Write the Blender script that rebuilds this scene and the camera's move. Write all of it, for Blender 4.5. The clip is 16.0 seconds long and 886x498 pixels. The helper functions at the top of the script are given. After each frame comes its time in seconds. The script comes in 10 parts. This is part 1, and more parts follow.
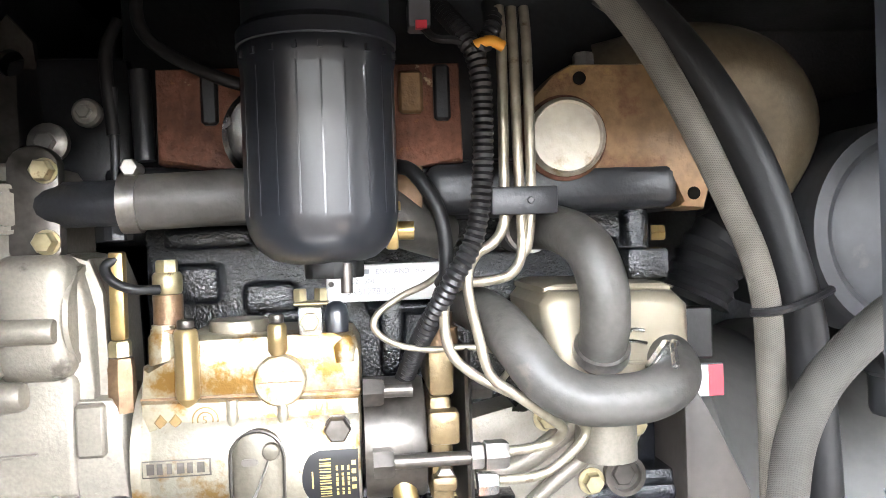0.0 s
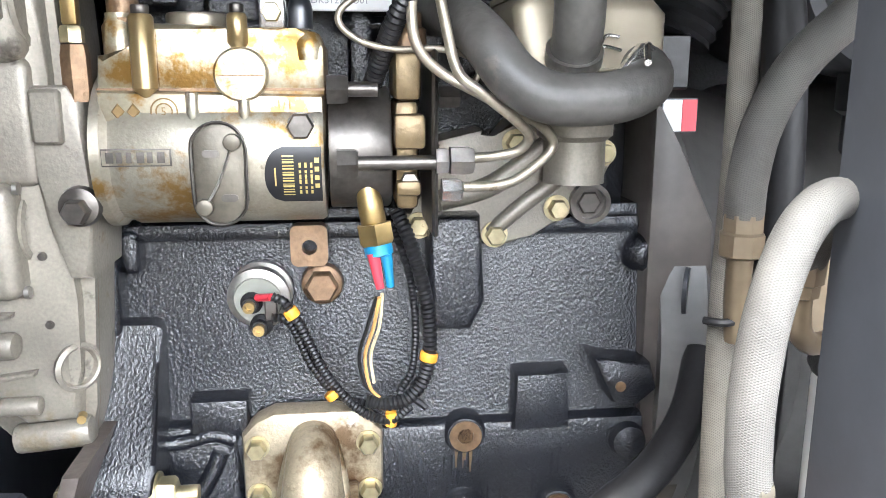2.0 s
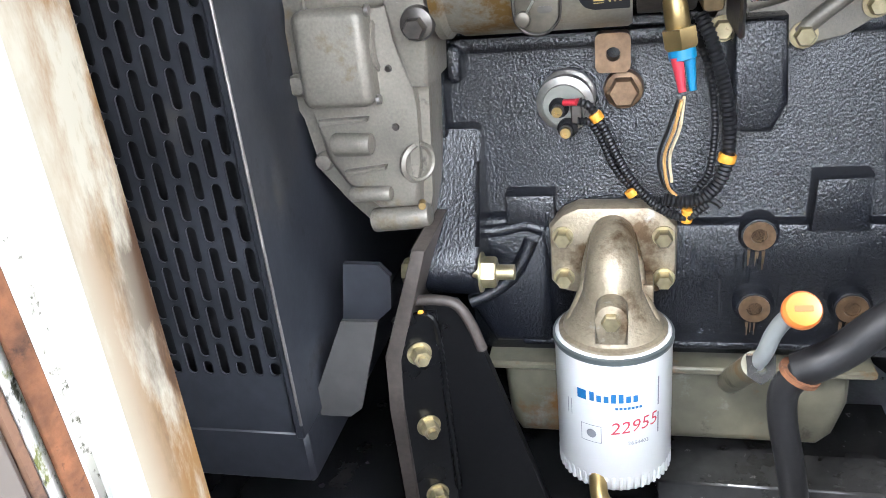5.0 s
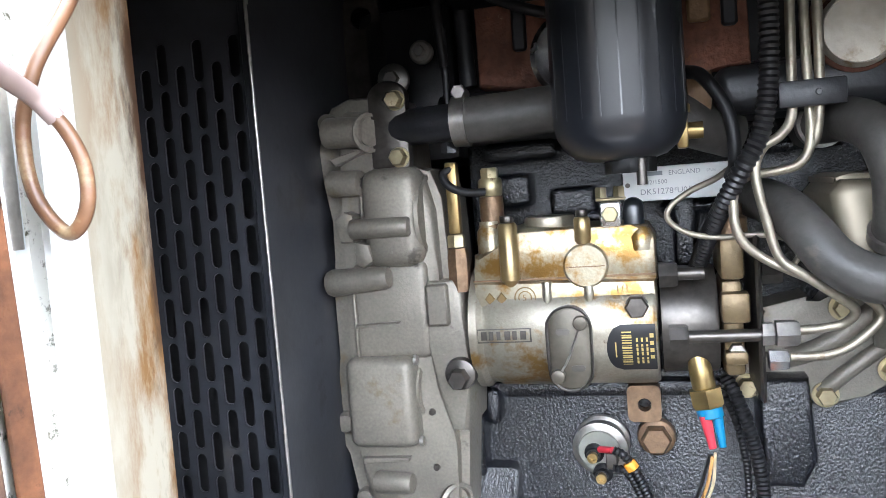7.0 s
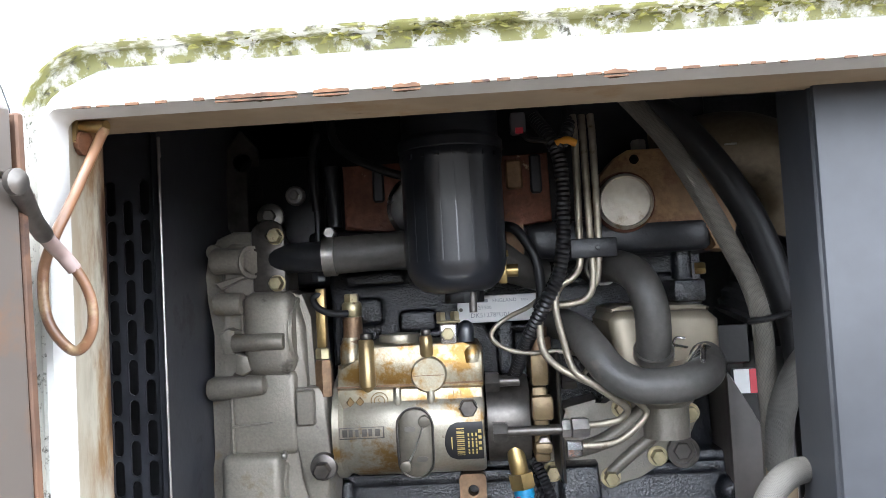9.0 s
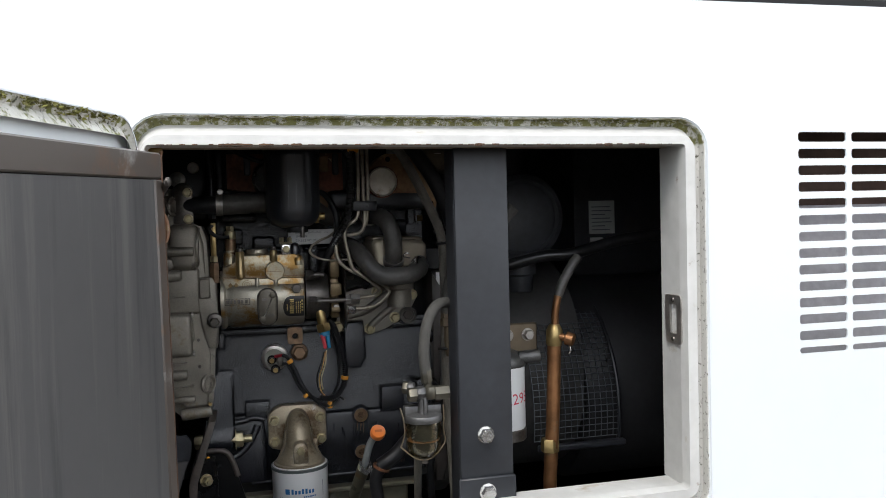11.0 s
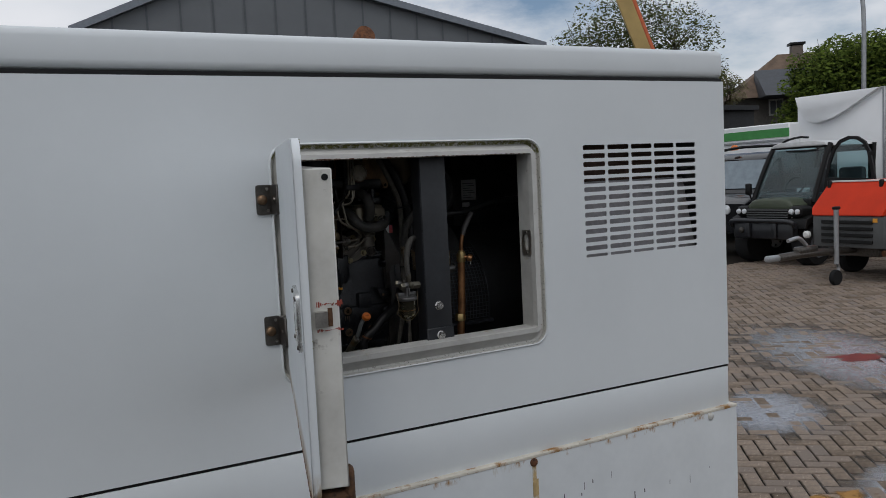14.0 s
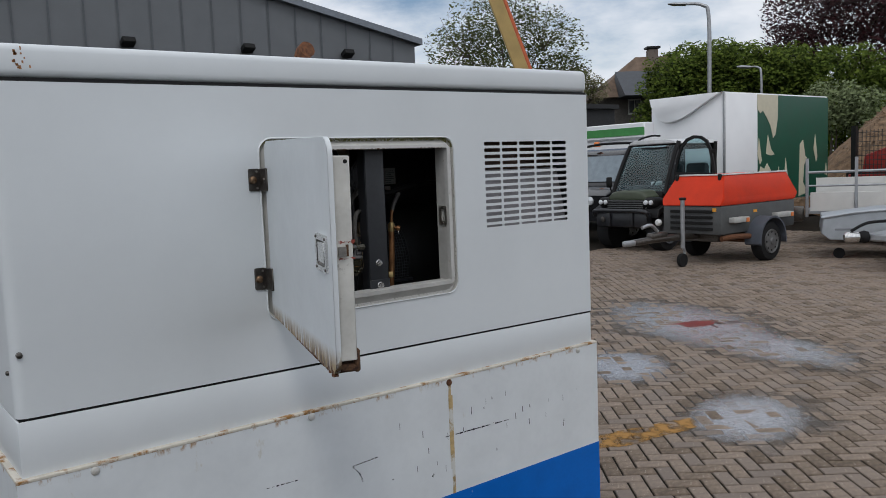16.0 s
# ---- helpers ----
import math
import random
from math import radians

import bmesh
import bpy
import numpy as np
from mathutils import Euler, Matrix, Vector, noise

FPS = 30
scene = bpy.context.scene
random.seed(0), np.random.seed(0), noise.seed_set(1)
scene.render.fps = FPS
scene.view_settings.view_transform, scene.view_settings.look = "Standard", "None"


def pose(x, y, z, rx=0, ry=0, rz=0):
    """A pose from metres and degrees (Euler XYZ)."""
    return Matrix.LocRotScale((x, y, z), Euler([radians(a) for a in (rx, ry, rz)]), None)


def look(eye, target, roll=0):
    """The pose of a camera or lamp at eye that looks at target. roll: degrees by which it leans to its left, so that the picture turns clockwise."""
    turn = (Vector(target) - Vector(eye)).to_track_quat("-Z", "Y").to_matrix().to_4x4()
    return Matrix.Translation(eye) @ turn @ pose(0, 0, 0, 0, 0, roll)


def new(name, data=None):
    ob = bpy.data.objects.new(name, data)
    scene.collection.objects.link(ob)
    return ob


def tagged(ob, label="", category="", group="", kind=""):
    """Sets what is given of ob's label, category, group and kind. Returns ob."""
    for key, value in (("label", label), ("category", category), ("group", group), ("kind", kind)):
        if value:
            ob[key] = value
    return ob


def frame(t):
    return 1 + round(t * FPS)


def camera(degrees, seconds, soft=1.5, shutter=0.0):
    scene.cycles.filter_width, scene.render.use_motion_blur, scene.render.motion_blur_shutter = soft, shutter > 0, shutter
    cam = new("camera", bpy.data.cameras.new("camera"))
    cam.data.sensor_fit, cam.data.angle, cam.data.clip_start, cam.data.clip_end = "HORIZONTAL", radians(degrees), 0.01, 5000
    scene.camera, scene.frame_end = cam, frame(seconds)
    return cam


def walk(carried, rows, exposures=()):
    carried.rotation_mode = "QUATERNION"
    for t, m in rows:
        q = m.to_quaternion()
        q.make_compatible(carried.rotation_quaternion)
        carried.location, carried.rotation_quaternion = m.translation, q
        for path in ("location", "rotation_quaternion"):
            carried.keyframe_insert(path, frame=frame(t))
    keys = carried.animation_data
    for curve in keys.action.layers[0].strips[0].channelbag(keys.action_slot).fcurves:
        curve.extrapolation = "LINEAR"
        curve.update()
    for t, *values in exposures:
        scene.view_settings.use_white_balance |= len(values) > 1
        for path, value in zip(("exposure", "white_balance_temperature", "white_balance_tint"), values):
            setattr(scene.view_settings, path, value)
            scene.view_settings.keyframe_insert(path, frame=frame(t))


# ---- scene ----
cam = camera(58.0, 16.0, soft=0.85)
PATH = [
    (0, (-0.084, -0.177, 1.557), (0.112, 1.813, 1.531), -2.0),
    (0.5, (-0.083, -0.156, 1.547), (0.132, 1.826, 1.392), -1.6),
    (1, (-0.079, -0.159, 1.527), (0.138, 1.813, 1.277), -1.1),
    (1.5, (-0.073, -0.167, 1.508), (0.142, 1.793, 1.169), -0.5),
    (2, (-0.074, -0.176, 1.474), (0.148, 1.763, 1.037), -0.0),
    (2.5, (-0.072, -0.183, 1.453), (0.149, 1.728, 0.907), 0.5),
    (3, (-0.071, -0.187, 1.444), (0.141, 1.666, 0.723), 0.9),
    (3.5, (-0.077, -0.199, 1.447), (0.079, 1.595, 0.576), 1.0),
    (4, (-0.085, -0.215, 1.453), (-0.217, 1.543, 0.508), -2.6),
    (4.2, (-0.09, -0.224, 1.459), (-0.348, 1.52, 0.514), -4.2),
    (6.5, (-0.091, -0.245, 1.521), (-0.631, 1.652, 1.193), -4.8),
    (7, (-0.084, -0.261, 1.533), (-0.614, 1.663, 1.393), -4.5),
    (7.5, (-0.082, -0.278, 1.539), (-0.598, 1.655, 1.528), -4.1),
    (8, (-0.081, -0.292, 1.546), (-0.567, 1.647, 1.624), -3.4),
    (8.5, (-0.097, -0.321, 1.549), (-0.381, 1.653, 1.691), -3.2),
    (9, (-0.086, -0.407, 1.55), (-0.178, 1.589, 1.648), -3.1),
    (9.5, (-0.043, -0.574, 1.55), (-0.072, 1.423, 1.646), -2.7),
    (10, (-0.063, -0.745, 1.55), (0.03, 1.252, 1.582), -2.4),
    (10.2, (-0.087, -0.816, 1.549), (0.128, 1.172, 1.553), -2.3),
    (12.5, (-0.428, -1.475, 1.551), (0.166, 0.43, 1.412), -0.8),
    (13, (-0.574, -1.639, 1.570), (0.098, 0.238, 1.41), -1.05),
    (13.5, (-0.789, -1.747, 1.578), (0.073, 0.05, 1.412), -2.9),
    (14, (-0.911, -1.902, 1.582), (0.053, -0.158, 1.415), -2.85),
    (14.5, (-1.01, -2.091, 1.576), (-0.029, -0.357, 1.403), -2.75),
    (15, (-1.167, -2.187, 1.580), (-0.157, -0.470, 1.403), -2.6),
    (15.5, (-1.347, -2.274, 1.579), (-0.214, -0.636, 1.392), -2.35),
    (16, (-1.463, -2.395, 1.571), (-0.237, -0.827, 1.372), -2.3),
]
EXPOSURES = [(0, 5.1, 6450, 10), (0.5, 4.6, 6450, 10), (1.0, 4.42, 6400, 10), (2.0, 4.2, 6250, 10), (4.2, 3.75, 6150, 10), (6.5, 3.58, 5900, 10), (7.0, 3.65, 5950, 10), (8.0, 3.68, 5950, 10), (8.5, 3.5, 6000, 10), (9.0, 3.25, 6050, 10), (9.5, 3.05, 6150, 10), (10.0, 2.15, 6150, 10), (10.2, 1.85, 6200, 10), (12.5, 0.28, 6450, 10), (13.0, 0.06, 6400, 10), (13.5, -0.42, 6350, 10), (14.0, -0.82, 6300, 10), (15.0, -0.62, 6270, 10), (15.5, -0.62, 6270, 10), (16.0, -0.56, 6270, 10)]
walk(cam, [(t, look(eye, target, roll)) for t, eye, target, roll in PATH], EXPOSURES)

# ---------------------------------------------------------------- light
SUN_EL, SUN_AZ = 52.0, 215.0          # degrees; azimuth clockwise from +y
world = bpy.data.worlds.new("sky")
scene.world = world
world.use_nodes = True
wn, wl = world.node_tree.nodes, world.node_tree.links
wn.clear()
sky = wn.new("ShaderNodeTexSky")
sky.sky_type = 'NISHITA'
sky.sun_disc = False
sky.sun_elevation = radians(SUN_EL)
sky.sun_rotation = radians(SUN_AZ)
sky.air_density, sky.dust_density, sky.ozone_density = 1.0, 1.5, 1.0
sky_bg = wn.new("ShaderNodeBackground")
sky_bg.inputs["Strength"].default_value = 0.13
cloud_bg = wn.new("ShaderNodeBackground")
cloud_bg.inputs["Strength"].default_value = 1.4
wl.new(sky.outputs[0], sky_bg.inputs["Color"])
tc = wn.new("ShaderNodeTexCoord")
mp = wn.new("ShaderNodeMapping")
mp.inputs["Scale"].default_value = (1.0, 1.0, 2.6)
cn = wn.new("ShaderNodeTexNoise")
cn.inputs["Scale"].default_value = 2.3
cn.inputs["Detail"].default_value = 9.0
cn.inputs["Roughness"].default_value = 0.58
cr = wn.new("ShaderNodeValToRGB")
cr.color_ramp.elements[0].position, cr.color_ramp.elements[1].position = 0.33, 0.50
cs = wn.new("ShaderNodeTexNoise")
cs.inputs["Scale"].default_value = 3.1
cs.inputs["Detail"].default_value = 6.0
cc = wn.new("ShaderNodeValToRGB")
cc.color_ramp.elements[0].position, cc.color_ramp.elements[1].position = 0.3, 0.7
cc.color_ramp.elements[0].color = (0.74, 0.78, 0.83, 1)
cc.color_ramp.elements[1].color = (1.0, 1.0, 1.02, 1)
mixw = wn.new("ShaderNodeMixShader")
wo = wn.new("ShaderNodeOutputWorld")
wl.new(tc.outputs["Generated"], mp.inputs["Vector"])
wl.new(mp.outputs[0], cn.inputs["Vector"])
wl.new(mp.outputs[0], cs.inputs["Vector"])
wl.new(cn.outputs["Fac"], cr.inputs["Fac"])
wl.new(cs.outputs["Fac"], cc.inputs["Fac"])
wl.new(cc.outputs[0], cloud_bg.inputs["Color"])
wl.new(cr.outputs[0], mixw.inputs["Fac"])
wl.new(sky_bg.outputs[0], mixw.inputs[1])
wl.new(cloud_bg.outputs[0], mixw.inputs[2])
wl.new(mixw.outputs[0], wo.inputs["Surface"])

sun = new("sun", bpy.data.lights.new("sun", "SUN"))
sun.data.energy, sun.data.angle, sun.data.color = 0.9, radians(14), (1.0, 0.96, 0.9)
SUN_DIR = Vector((math.sin(radians(SUN_AZ)) * math.cos(radians(SUN_EL)), math.cos(radians(SUN_AZ)) * math.cos(radians(SUN_EL)), math.sin(radians(SUN_EL))))
sun.matrix_world = look(SUN_DIR * 40, (0, 0, 0))


# ---------------------------------------------------------------- materials
def mat(name, col, rough=0.5, metal=0.0, var=0.12, scale=9.0, bump=0.08, bscale=70.0, spots=None, coat=0.0, rvar=0.1, emit=0.0, alpha=1.0, spec=0.5, per_object=0.0, pmix=None):
    """col with two scales of variation; spots = (colour, amount 0..1, scale, roughness) for dirt, rust or wear."""
    m = bpy.data.materials.new(name)
    m.use_nodes = True
    n, l = m.node_tree.nodes, m.node_tree.links
    p = n["Principled BSDF"]
    t = n.new("ShaderNodeTexCoord")
    a = n.new("ShaderNodeTexNoise")
    a.inputs["Scale"].default_value, a.inputs["Detail"].default_value = scale, 6.0
    b = n.new("ShaderNodeTexNoise")
    b.inputs["Scale"].default_value, b.inputs["Detail"].default_value = bscale, 4.0
    l.new(t.outputs["Object"], a.inputs["Vector"])
    l.new(t.outputs["Object"], b.inputs["Vector"])
    r = n.new("ShaderNodeValToRGB")
    r.color_ramp.elements[0].position, r.color_ramp.elements[1].position = 0.3, 0.7
    r.color_ramp.elements[0].color = (*[c * (1 - var) for c in col], 1)
    r.color_ramp.elements[1].color = (*[min(1, c * (1 + var)) for c in col], 1)
    l.new(a.outputs["Fac"], r.inputs["Fac"])
    fine = n.new("ShaderNodeMix")
    fine.data_type, fine.blend_type = 'RGBA', 'OVERLAY'
    fine.inputs["Factor"].default_value = min(1.0, var * 1.2)
    l.new(r.outputs[0], fine.inputs[6])
    l.new(b.outputs["Fac"], fine.inputs[7])
    out = fine.outputs[2]
    if per_object:
        oi = n.new("ShaderNodeObjectInfo")
        isl = n.new("ShaderNodeNewGeometry")
        ad = n.new("ShaderNodeMath")
        ad.operation = 'ADD'
        l.new(oi.outputs["Random"], ad.inputs[0])
        l.new(isl.outputs["Random Per Island"], ad.inputs[1])
        fr = n.new("ShaderNodeMath")
        fr.operation = 'FRACT'
        l.new(ad.outputs[0], fr.inputs[0])
        mr = n.new("ShaderNodeMapRange")
        mr.inputs[3].default_value, mr.inputs[4].default_value = 1 - per_object, 1 + per_object
        l.new(fr.outputs[0], mr.inputs[0])
        mu = n.new("ShaderNodeMix")
        mu.data_type, mu.blend_type = 'RGBA', 'MULTIPLY'
        mu.inputs["Factor"].default_value = 1.0
        l.new(out, mu.inputs[6])
        l.new(mr.outputs[0], mu.inputs[7])
        out = mu.outputs[2]
        if pmix:
            hs = n.new("ShaderNodeMix")
            hs.data_type = 'RGBA'
            l.new(fr.outputs[0], hs.inputs[0])
            l.new(out, hs.inputs[6])
            hs.inputs[7].default_value = (*pmix, 1)
            out = hs.outputs[2]
    rr = n.new("ShaderNodeMapRange")
    rr.inputs[3].default_value, rr.inputs[4].default_value = max(0.02, rough - rvar), min(1, rough + rvar)
    l.new(a.outputs["Fac"], rr.inputs[0])
    rout = rr.outputs[0]
    for sp in ([spots] if spots and not isinstance(spots, list) else (spots or [])):
        sc, amount, sscale, srough = sp
        s = n.new("ShaderNodeTexNoise")
        s.inputs["Scale"].default_value, s.inputs["Detail"].default_value, s.inputs["Roughness"].default_value = sscale, 8.0, 0.65
        l.new(t.outputs["Object"], s.inputs["Vector"])
        sr = n.new("ShaderNodeValToRGB")
        edge = 0.72 - 0.40 * amount
        sr.color_ramp.elements[0].position, sr.color_ramp.elements[1].position = edge, edge + 0.09
        l.new(s.outputs["Fac"], sr.inputs["Fac"])
        mx = n.new("ShaderNodeMix")
        mx.data_type = 'RGBA'
        l.new(sr.outputs[0], mx.inputs[0])
        l.new(out, mx.inputs[6])
        mx.inputs[7].default_value = (*sc, 1)
        out = mx.outputs[2]
        mf = n.new("ShaderNodeMix")
        l.new(sr.outputs[0], mf.inputs[0])
        l.new(rout, mf.inputs[2])
        mf.inputs[3].default_value = srough
        rout = mf.outputs[0]
    l.new(out, p.inputs["Base Color"])
    l.new(rout, p.inputs["Roughness"])
    p.inputs["Metallic"].default_value = metal
    p.inputs["Coat Weight"].default_value = coat
    p.inputs["Specular IOR Level"].default_value = spec
    if bump:
        bp = n.new("ShaderNodeBump")
        bp.inputs["Strength"].default_value, bp.inputs["Distance"].default_value = bump, 0.002
        l.new(b.outputs["Fac"], bp.inputs["Height"])
        l.new(bp.outputs[0], p.inputs["Normal"])
    if emit:
        l.new(out, p.inputs["Emission Color"])
        p.inputs["Emission Strength"].default_value = emit
    return m


def flat(name, col, rough=0.5, metal=0.0):
    return mat(name, col, rough, metal, var=0.06, bump=0.03)


def weave_mat(name, dark, light, rough=0.75, metal=0.0, du=260.0, dv=9.0):
    """A braided hose: two crossed sets of strands along the tube's own coordinates."""
    m = bpy.data.materials.new(name)
    m.use_nodes = True
    n, l = m.node_tree.nodes, m.node_tree.links
    p = n["Principled BSDF"]
    uv = n.new("ShaderNodeUVMap")
    sep = n.new("ShaderNodeSeparateXYZ")
    l.new(uv.outputs[0], sep.inputs[0])

    def math_node(op, a, b):
        q = n.new("ShaderNodeMath")
        q.operation = op
        for i, v in enumerate((a, b)):
            if isinstance(v, (int, float)):
                q.inputs[i].default_value = v
            else:
                l.new(v, q.inputs[i])
        return q.outputs[0]
    u = math_node('MULTIPLY', sep.outputs[0], du)
    v = math_node('MULTIPLY', sep.outputs[1], dv)
    s1 = math_node('SINE', math_node('MULTIPLY', math_node('ADD', u, v), 3.14159 * 2), 0)
    s2 = math_node('SINE', math_node('MULTIPLY', math_node('SUBTRACT', u, v), 3.14159 * 2), 0)
    h = math_node('MAXIMUM', s1, s2)
    mr = n.new("ShaderNodeMapRange")
    mr.inputs[1].default_value, mr.inputs[2].default_value = -0.6, 0.9
    l.new(h, mr.inputs[0])
    no = n.new("ShaderNodeTexNoise")
    no.inputs["Scale"].default_value, no.inputs["Detail"].default_value = 40.0, 6.0
    t = n.new("ShaderNodeTexCoord")
    l.new(t.outputs["Object"], no.inputs["Vector"])
    mx = n.new("ShaderNodeMix")
    mx.data_type = 'RGBA'
    mx.inputs[6].default_value, mx.inputs[7].default_value = (*dark, 1), (*light, 1)
    l.new(mr.outputs[0], mx.inputs[0])
    m2 = n.new("ShaderNodeMix")
    m2.data_type, m2.blend_type = 'RGBA', 'OVERLAY'
    m2.inputs[0].default_value = 0.6
    l.new(mx.outputs[2], m2.inputs[6])
    l.new(no.outputs["Fac"], m2.inputs[7])
    l.new(m2.outputs[2], p.inputs["Base Color"])
    p.inputs["Roughness"].default_value, p.inputs["Metallic"].default_value = rough, metal
    bp = n.new("ShaderNodeBump")
    bp.inputs["Strength"].default_value, bp.inputs["Distance"].default_value = 0.4, 0.0008
    l.new(mr.outputs[0], bp.inputs["Height"])
    l.new(bp.outputs[0], p.inputs["Normal"])
    return m


def glass_mat(name, col, rough=0.02, alpha=0.25):
    """A thin tinted pane or shell: part glossy, part clear."""
    m = bpy.data.materials.new(name)
    m.use_nodes = True
    n, l = m.node_tree.nodes, m.node_tree.links
    n.remove(n["Principled BSDF"])
    g = n.new("ShaderNodeBsdfGlossy")
    g.inputs["Roughness"].default_value = rough
    tr = n.new("ShaderNodeBsdfTransparent")
    tr.inputs["Color"].default_value = (*col, 1)
    lw = n.new("ShaderNodeLayerWeight")
    lw.inputs["Blend"].default_value = 0.25
    pw = n.new("ShaderNodeMath")
    pw.operation = 'POWER'
    pw.inputs[1].default_value = 2.5
    l.new(lw.outputs["Facing"], pw.inputs[0])
    fr = n.new("ShaderNodeMath")
    fr.operation = 'MULTIPLY_ADD'
    fr.inputs[1].default_value, fr.inputs[2].default_value = 0.8, 0.05
    l.new(pw.outputs[0], fr.inputs[0])
    mx = n.new("ShaderNodeMixShader")
    l.new(fr.outputs[0], mx.inputs[0])
    l.new(tr.outputs[0], mx.inputs[1])
    l.new(g.outputs[0], mx.inputs[2])
    l.new(mx.outputs[0], n["Material Output"].inputs["Surface"])
    return m


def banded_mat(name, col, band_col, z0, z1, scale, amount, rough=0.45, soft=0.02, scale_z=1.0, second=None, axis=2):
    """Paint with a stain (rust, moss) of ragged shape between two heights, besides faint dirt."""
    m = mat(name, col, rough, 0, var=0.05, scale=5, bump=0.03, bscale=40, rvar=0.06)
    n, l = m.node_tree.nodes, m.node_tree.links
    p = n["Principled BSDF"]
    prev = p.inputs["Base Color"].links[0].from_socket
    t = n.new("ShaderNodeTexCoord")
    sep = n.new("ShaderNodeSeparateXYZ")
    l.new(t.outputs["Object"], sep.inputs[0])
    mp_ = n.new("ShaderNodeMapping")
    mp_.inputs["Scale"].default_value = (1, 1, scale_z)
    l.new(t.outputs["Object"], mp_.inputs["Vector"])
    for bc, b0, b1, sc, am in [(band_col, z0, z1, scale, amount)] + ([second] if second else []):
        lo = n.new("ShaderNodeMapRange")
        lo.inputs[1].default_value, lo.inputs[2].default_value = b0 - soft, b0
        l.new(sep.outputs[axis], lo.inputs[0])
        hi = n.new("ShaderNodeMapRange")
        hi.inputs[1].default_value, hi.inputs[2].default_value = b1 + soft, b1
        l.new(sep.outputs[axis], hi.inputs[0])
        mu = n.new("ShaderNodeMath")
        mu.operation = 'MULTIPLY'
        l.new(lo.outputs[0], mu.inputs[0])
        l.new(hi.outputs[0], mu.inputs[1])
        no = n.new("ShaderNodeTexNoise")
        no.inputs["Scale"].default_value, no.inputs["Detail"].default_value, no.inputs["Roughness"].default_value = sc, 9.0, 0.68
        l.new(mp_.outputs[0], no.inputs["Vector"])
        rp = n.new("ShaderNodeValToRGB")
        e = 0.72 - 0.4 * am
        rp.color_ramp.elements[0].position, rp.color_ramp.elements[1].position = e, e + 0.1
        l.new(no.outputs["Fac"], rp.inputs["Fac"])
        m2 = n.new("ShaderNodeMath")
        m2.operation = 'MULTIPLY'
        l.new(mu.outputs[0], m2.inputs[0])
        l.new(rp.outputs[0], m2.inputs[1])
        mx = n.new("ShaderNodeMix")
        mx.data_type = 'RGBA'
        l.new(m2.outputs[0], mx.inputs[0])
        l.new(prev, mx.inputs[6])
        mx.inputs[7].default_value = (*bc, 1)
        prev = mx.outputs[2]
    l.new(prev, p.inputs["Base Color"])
    return m


WHITE = mat("white paint", (0.69, 0.722, 0.738), 0.38, var=0.03, scale=2.5, bump=0.02, bscale=25, rvar=0.06, spots=((0.55, 0.56, 0.55), 0.05, 6, 0.5))
WHITE_LOW = banded_mat("white paint with rust at the flange", (0.68, 0.71, 0.725), (0.34, 0.20, 0.08), 0.752, 0.785, 22, 0.45, soft=0.01, scale_z=0.4, second=((0.50, 0.46, 0.36), 0.60, 0.785, 9, 0.22))
WHITE_DOOR = banded_mat("door paint with rusted lower edge", (0.69, 0.722, 0.738), (0.38, 0.27, 0.13), 1.05, 1.115, 40, 0.80, soft=0.045, scale_z=0.22, second=((0.085, 0.04, 0.018), 1.05, 1.105, 60, 0.62))
FRAME_WHITE = mat("frame paint", (0.52, 0.515, 0.49), 0.45, var=0.10, scale=12, bump=0.08, bscale=60, spots=[((0.36, 0.31, 0.22), 0.28, 10, 0.7), ((0.16, 0.09, 0.04), 0.08, 34, 0.8), ((0.05, 0.035, 0.02), 0.03, 70, 0.8)])
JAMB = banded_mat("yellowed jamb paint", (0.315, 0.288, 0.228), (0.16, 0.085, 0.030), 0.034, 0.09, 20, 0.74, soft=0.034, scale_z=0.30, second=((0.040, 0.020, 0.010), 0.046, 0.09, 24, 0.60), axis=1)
GUTTER = banded_mat("gutter paint with moss on top", (0.58, 0.57, 0.53), (0.17, 0.165, 0.050), 1.655, 1.70, 70, 0.72, soft=0.004, second=((0.055, 0.050, 0.028), 1.0, 1.70, 150, 0.40))
MOSS_TUFT = mat("moss tuft", (0.30, 0.29, 0.06), 0.95, var=0.3, scale=60, bump=0.3, bscale=300, per_object=0.5, pmix=(0.12, 0.11, 0.05))
MOSS = mat("mossy gutter", (0.56, 0.55, 0.50), 0.8, var=0.2, scale=30, bump=0.5, bscale=160, spots=[((0.15, 0.16, 0.04), 0.50, 70, 0.95), ((0.04, 0.04, 0.02), 0.42, 120, 0.95)])
RUST = mat("rust", (0.13, 0.052, 0.022), 0.9, var=0.45, scale=60, bump=0.6, bscale=190, spots=[((0.035, 0.016, 0.01), 0.4, 70, 0.95), ((0.30, 0.13, 0.035), 0.12, 50, 0.95)])
BLUE = mat("blue paint", (0.004, 0.125, 0.50), 0.45, var=0.06, bump=0.02, spec=0.2, spots=((0.45, 0.5, 0.55), 0.05, 20, 0.6))
BLOCK = mat("glossy black engine enamel", (0.008, 0.009, 0.012), 0.17, var=0.3, scale=14, bump=0.62, bscale=430, rvar=0.06, spec=0.8, spots=((0.024, 0.022, 0.020), 0.08, 12, 0.4))
BLACK_SAT = mat("satin black", (0.018, 0.019, 0.022), 0.36, var=0.3, bump=0.2, bscale=220, spec=0.5, spots=((0.045, 0.043, 0.04), 0.15, 18, 0.7))
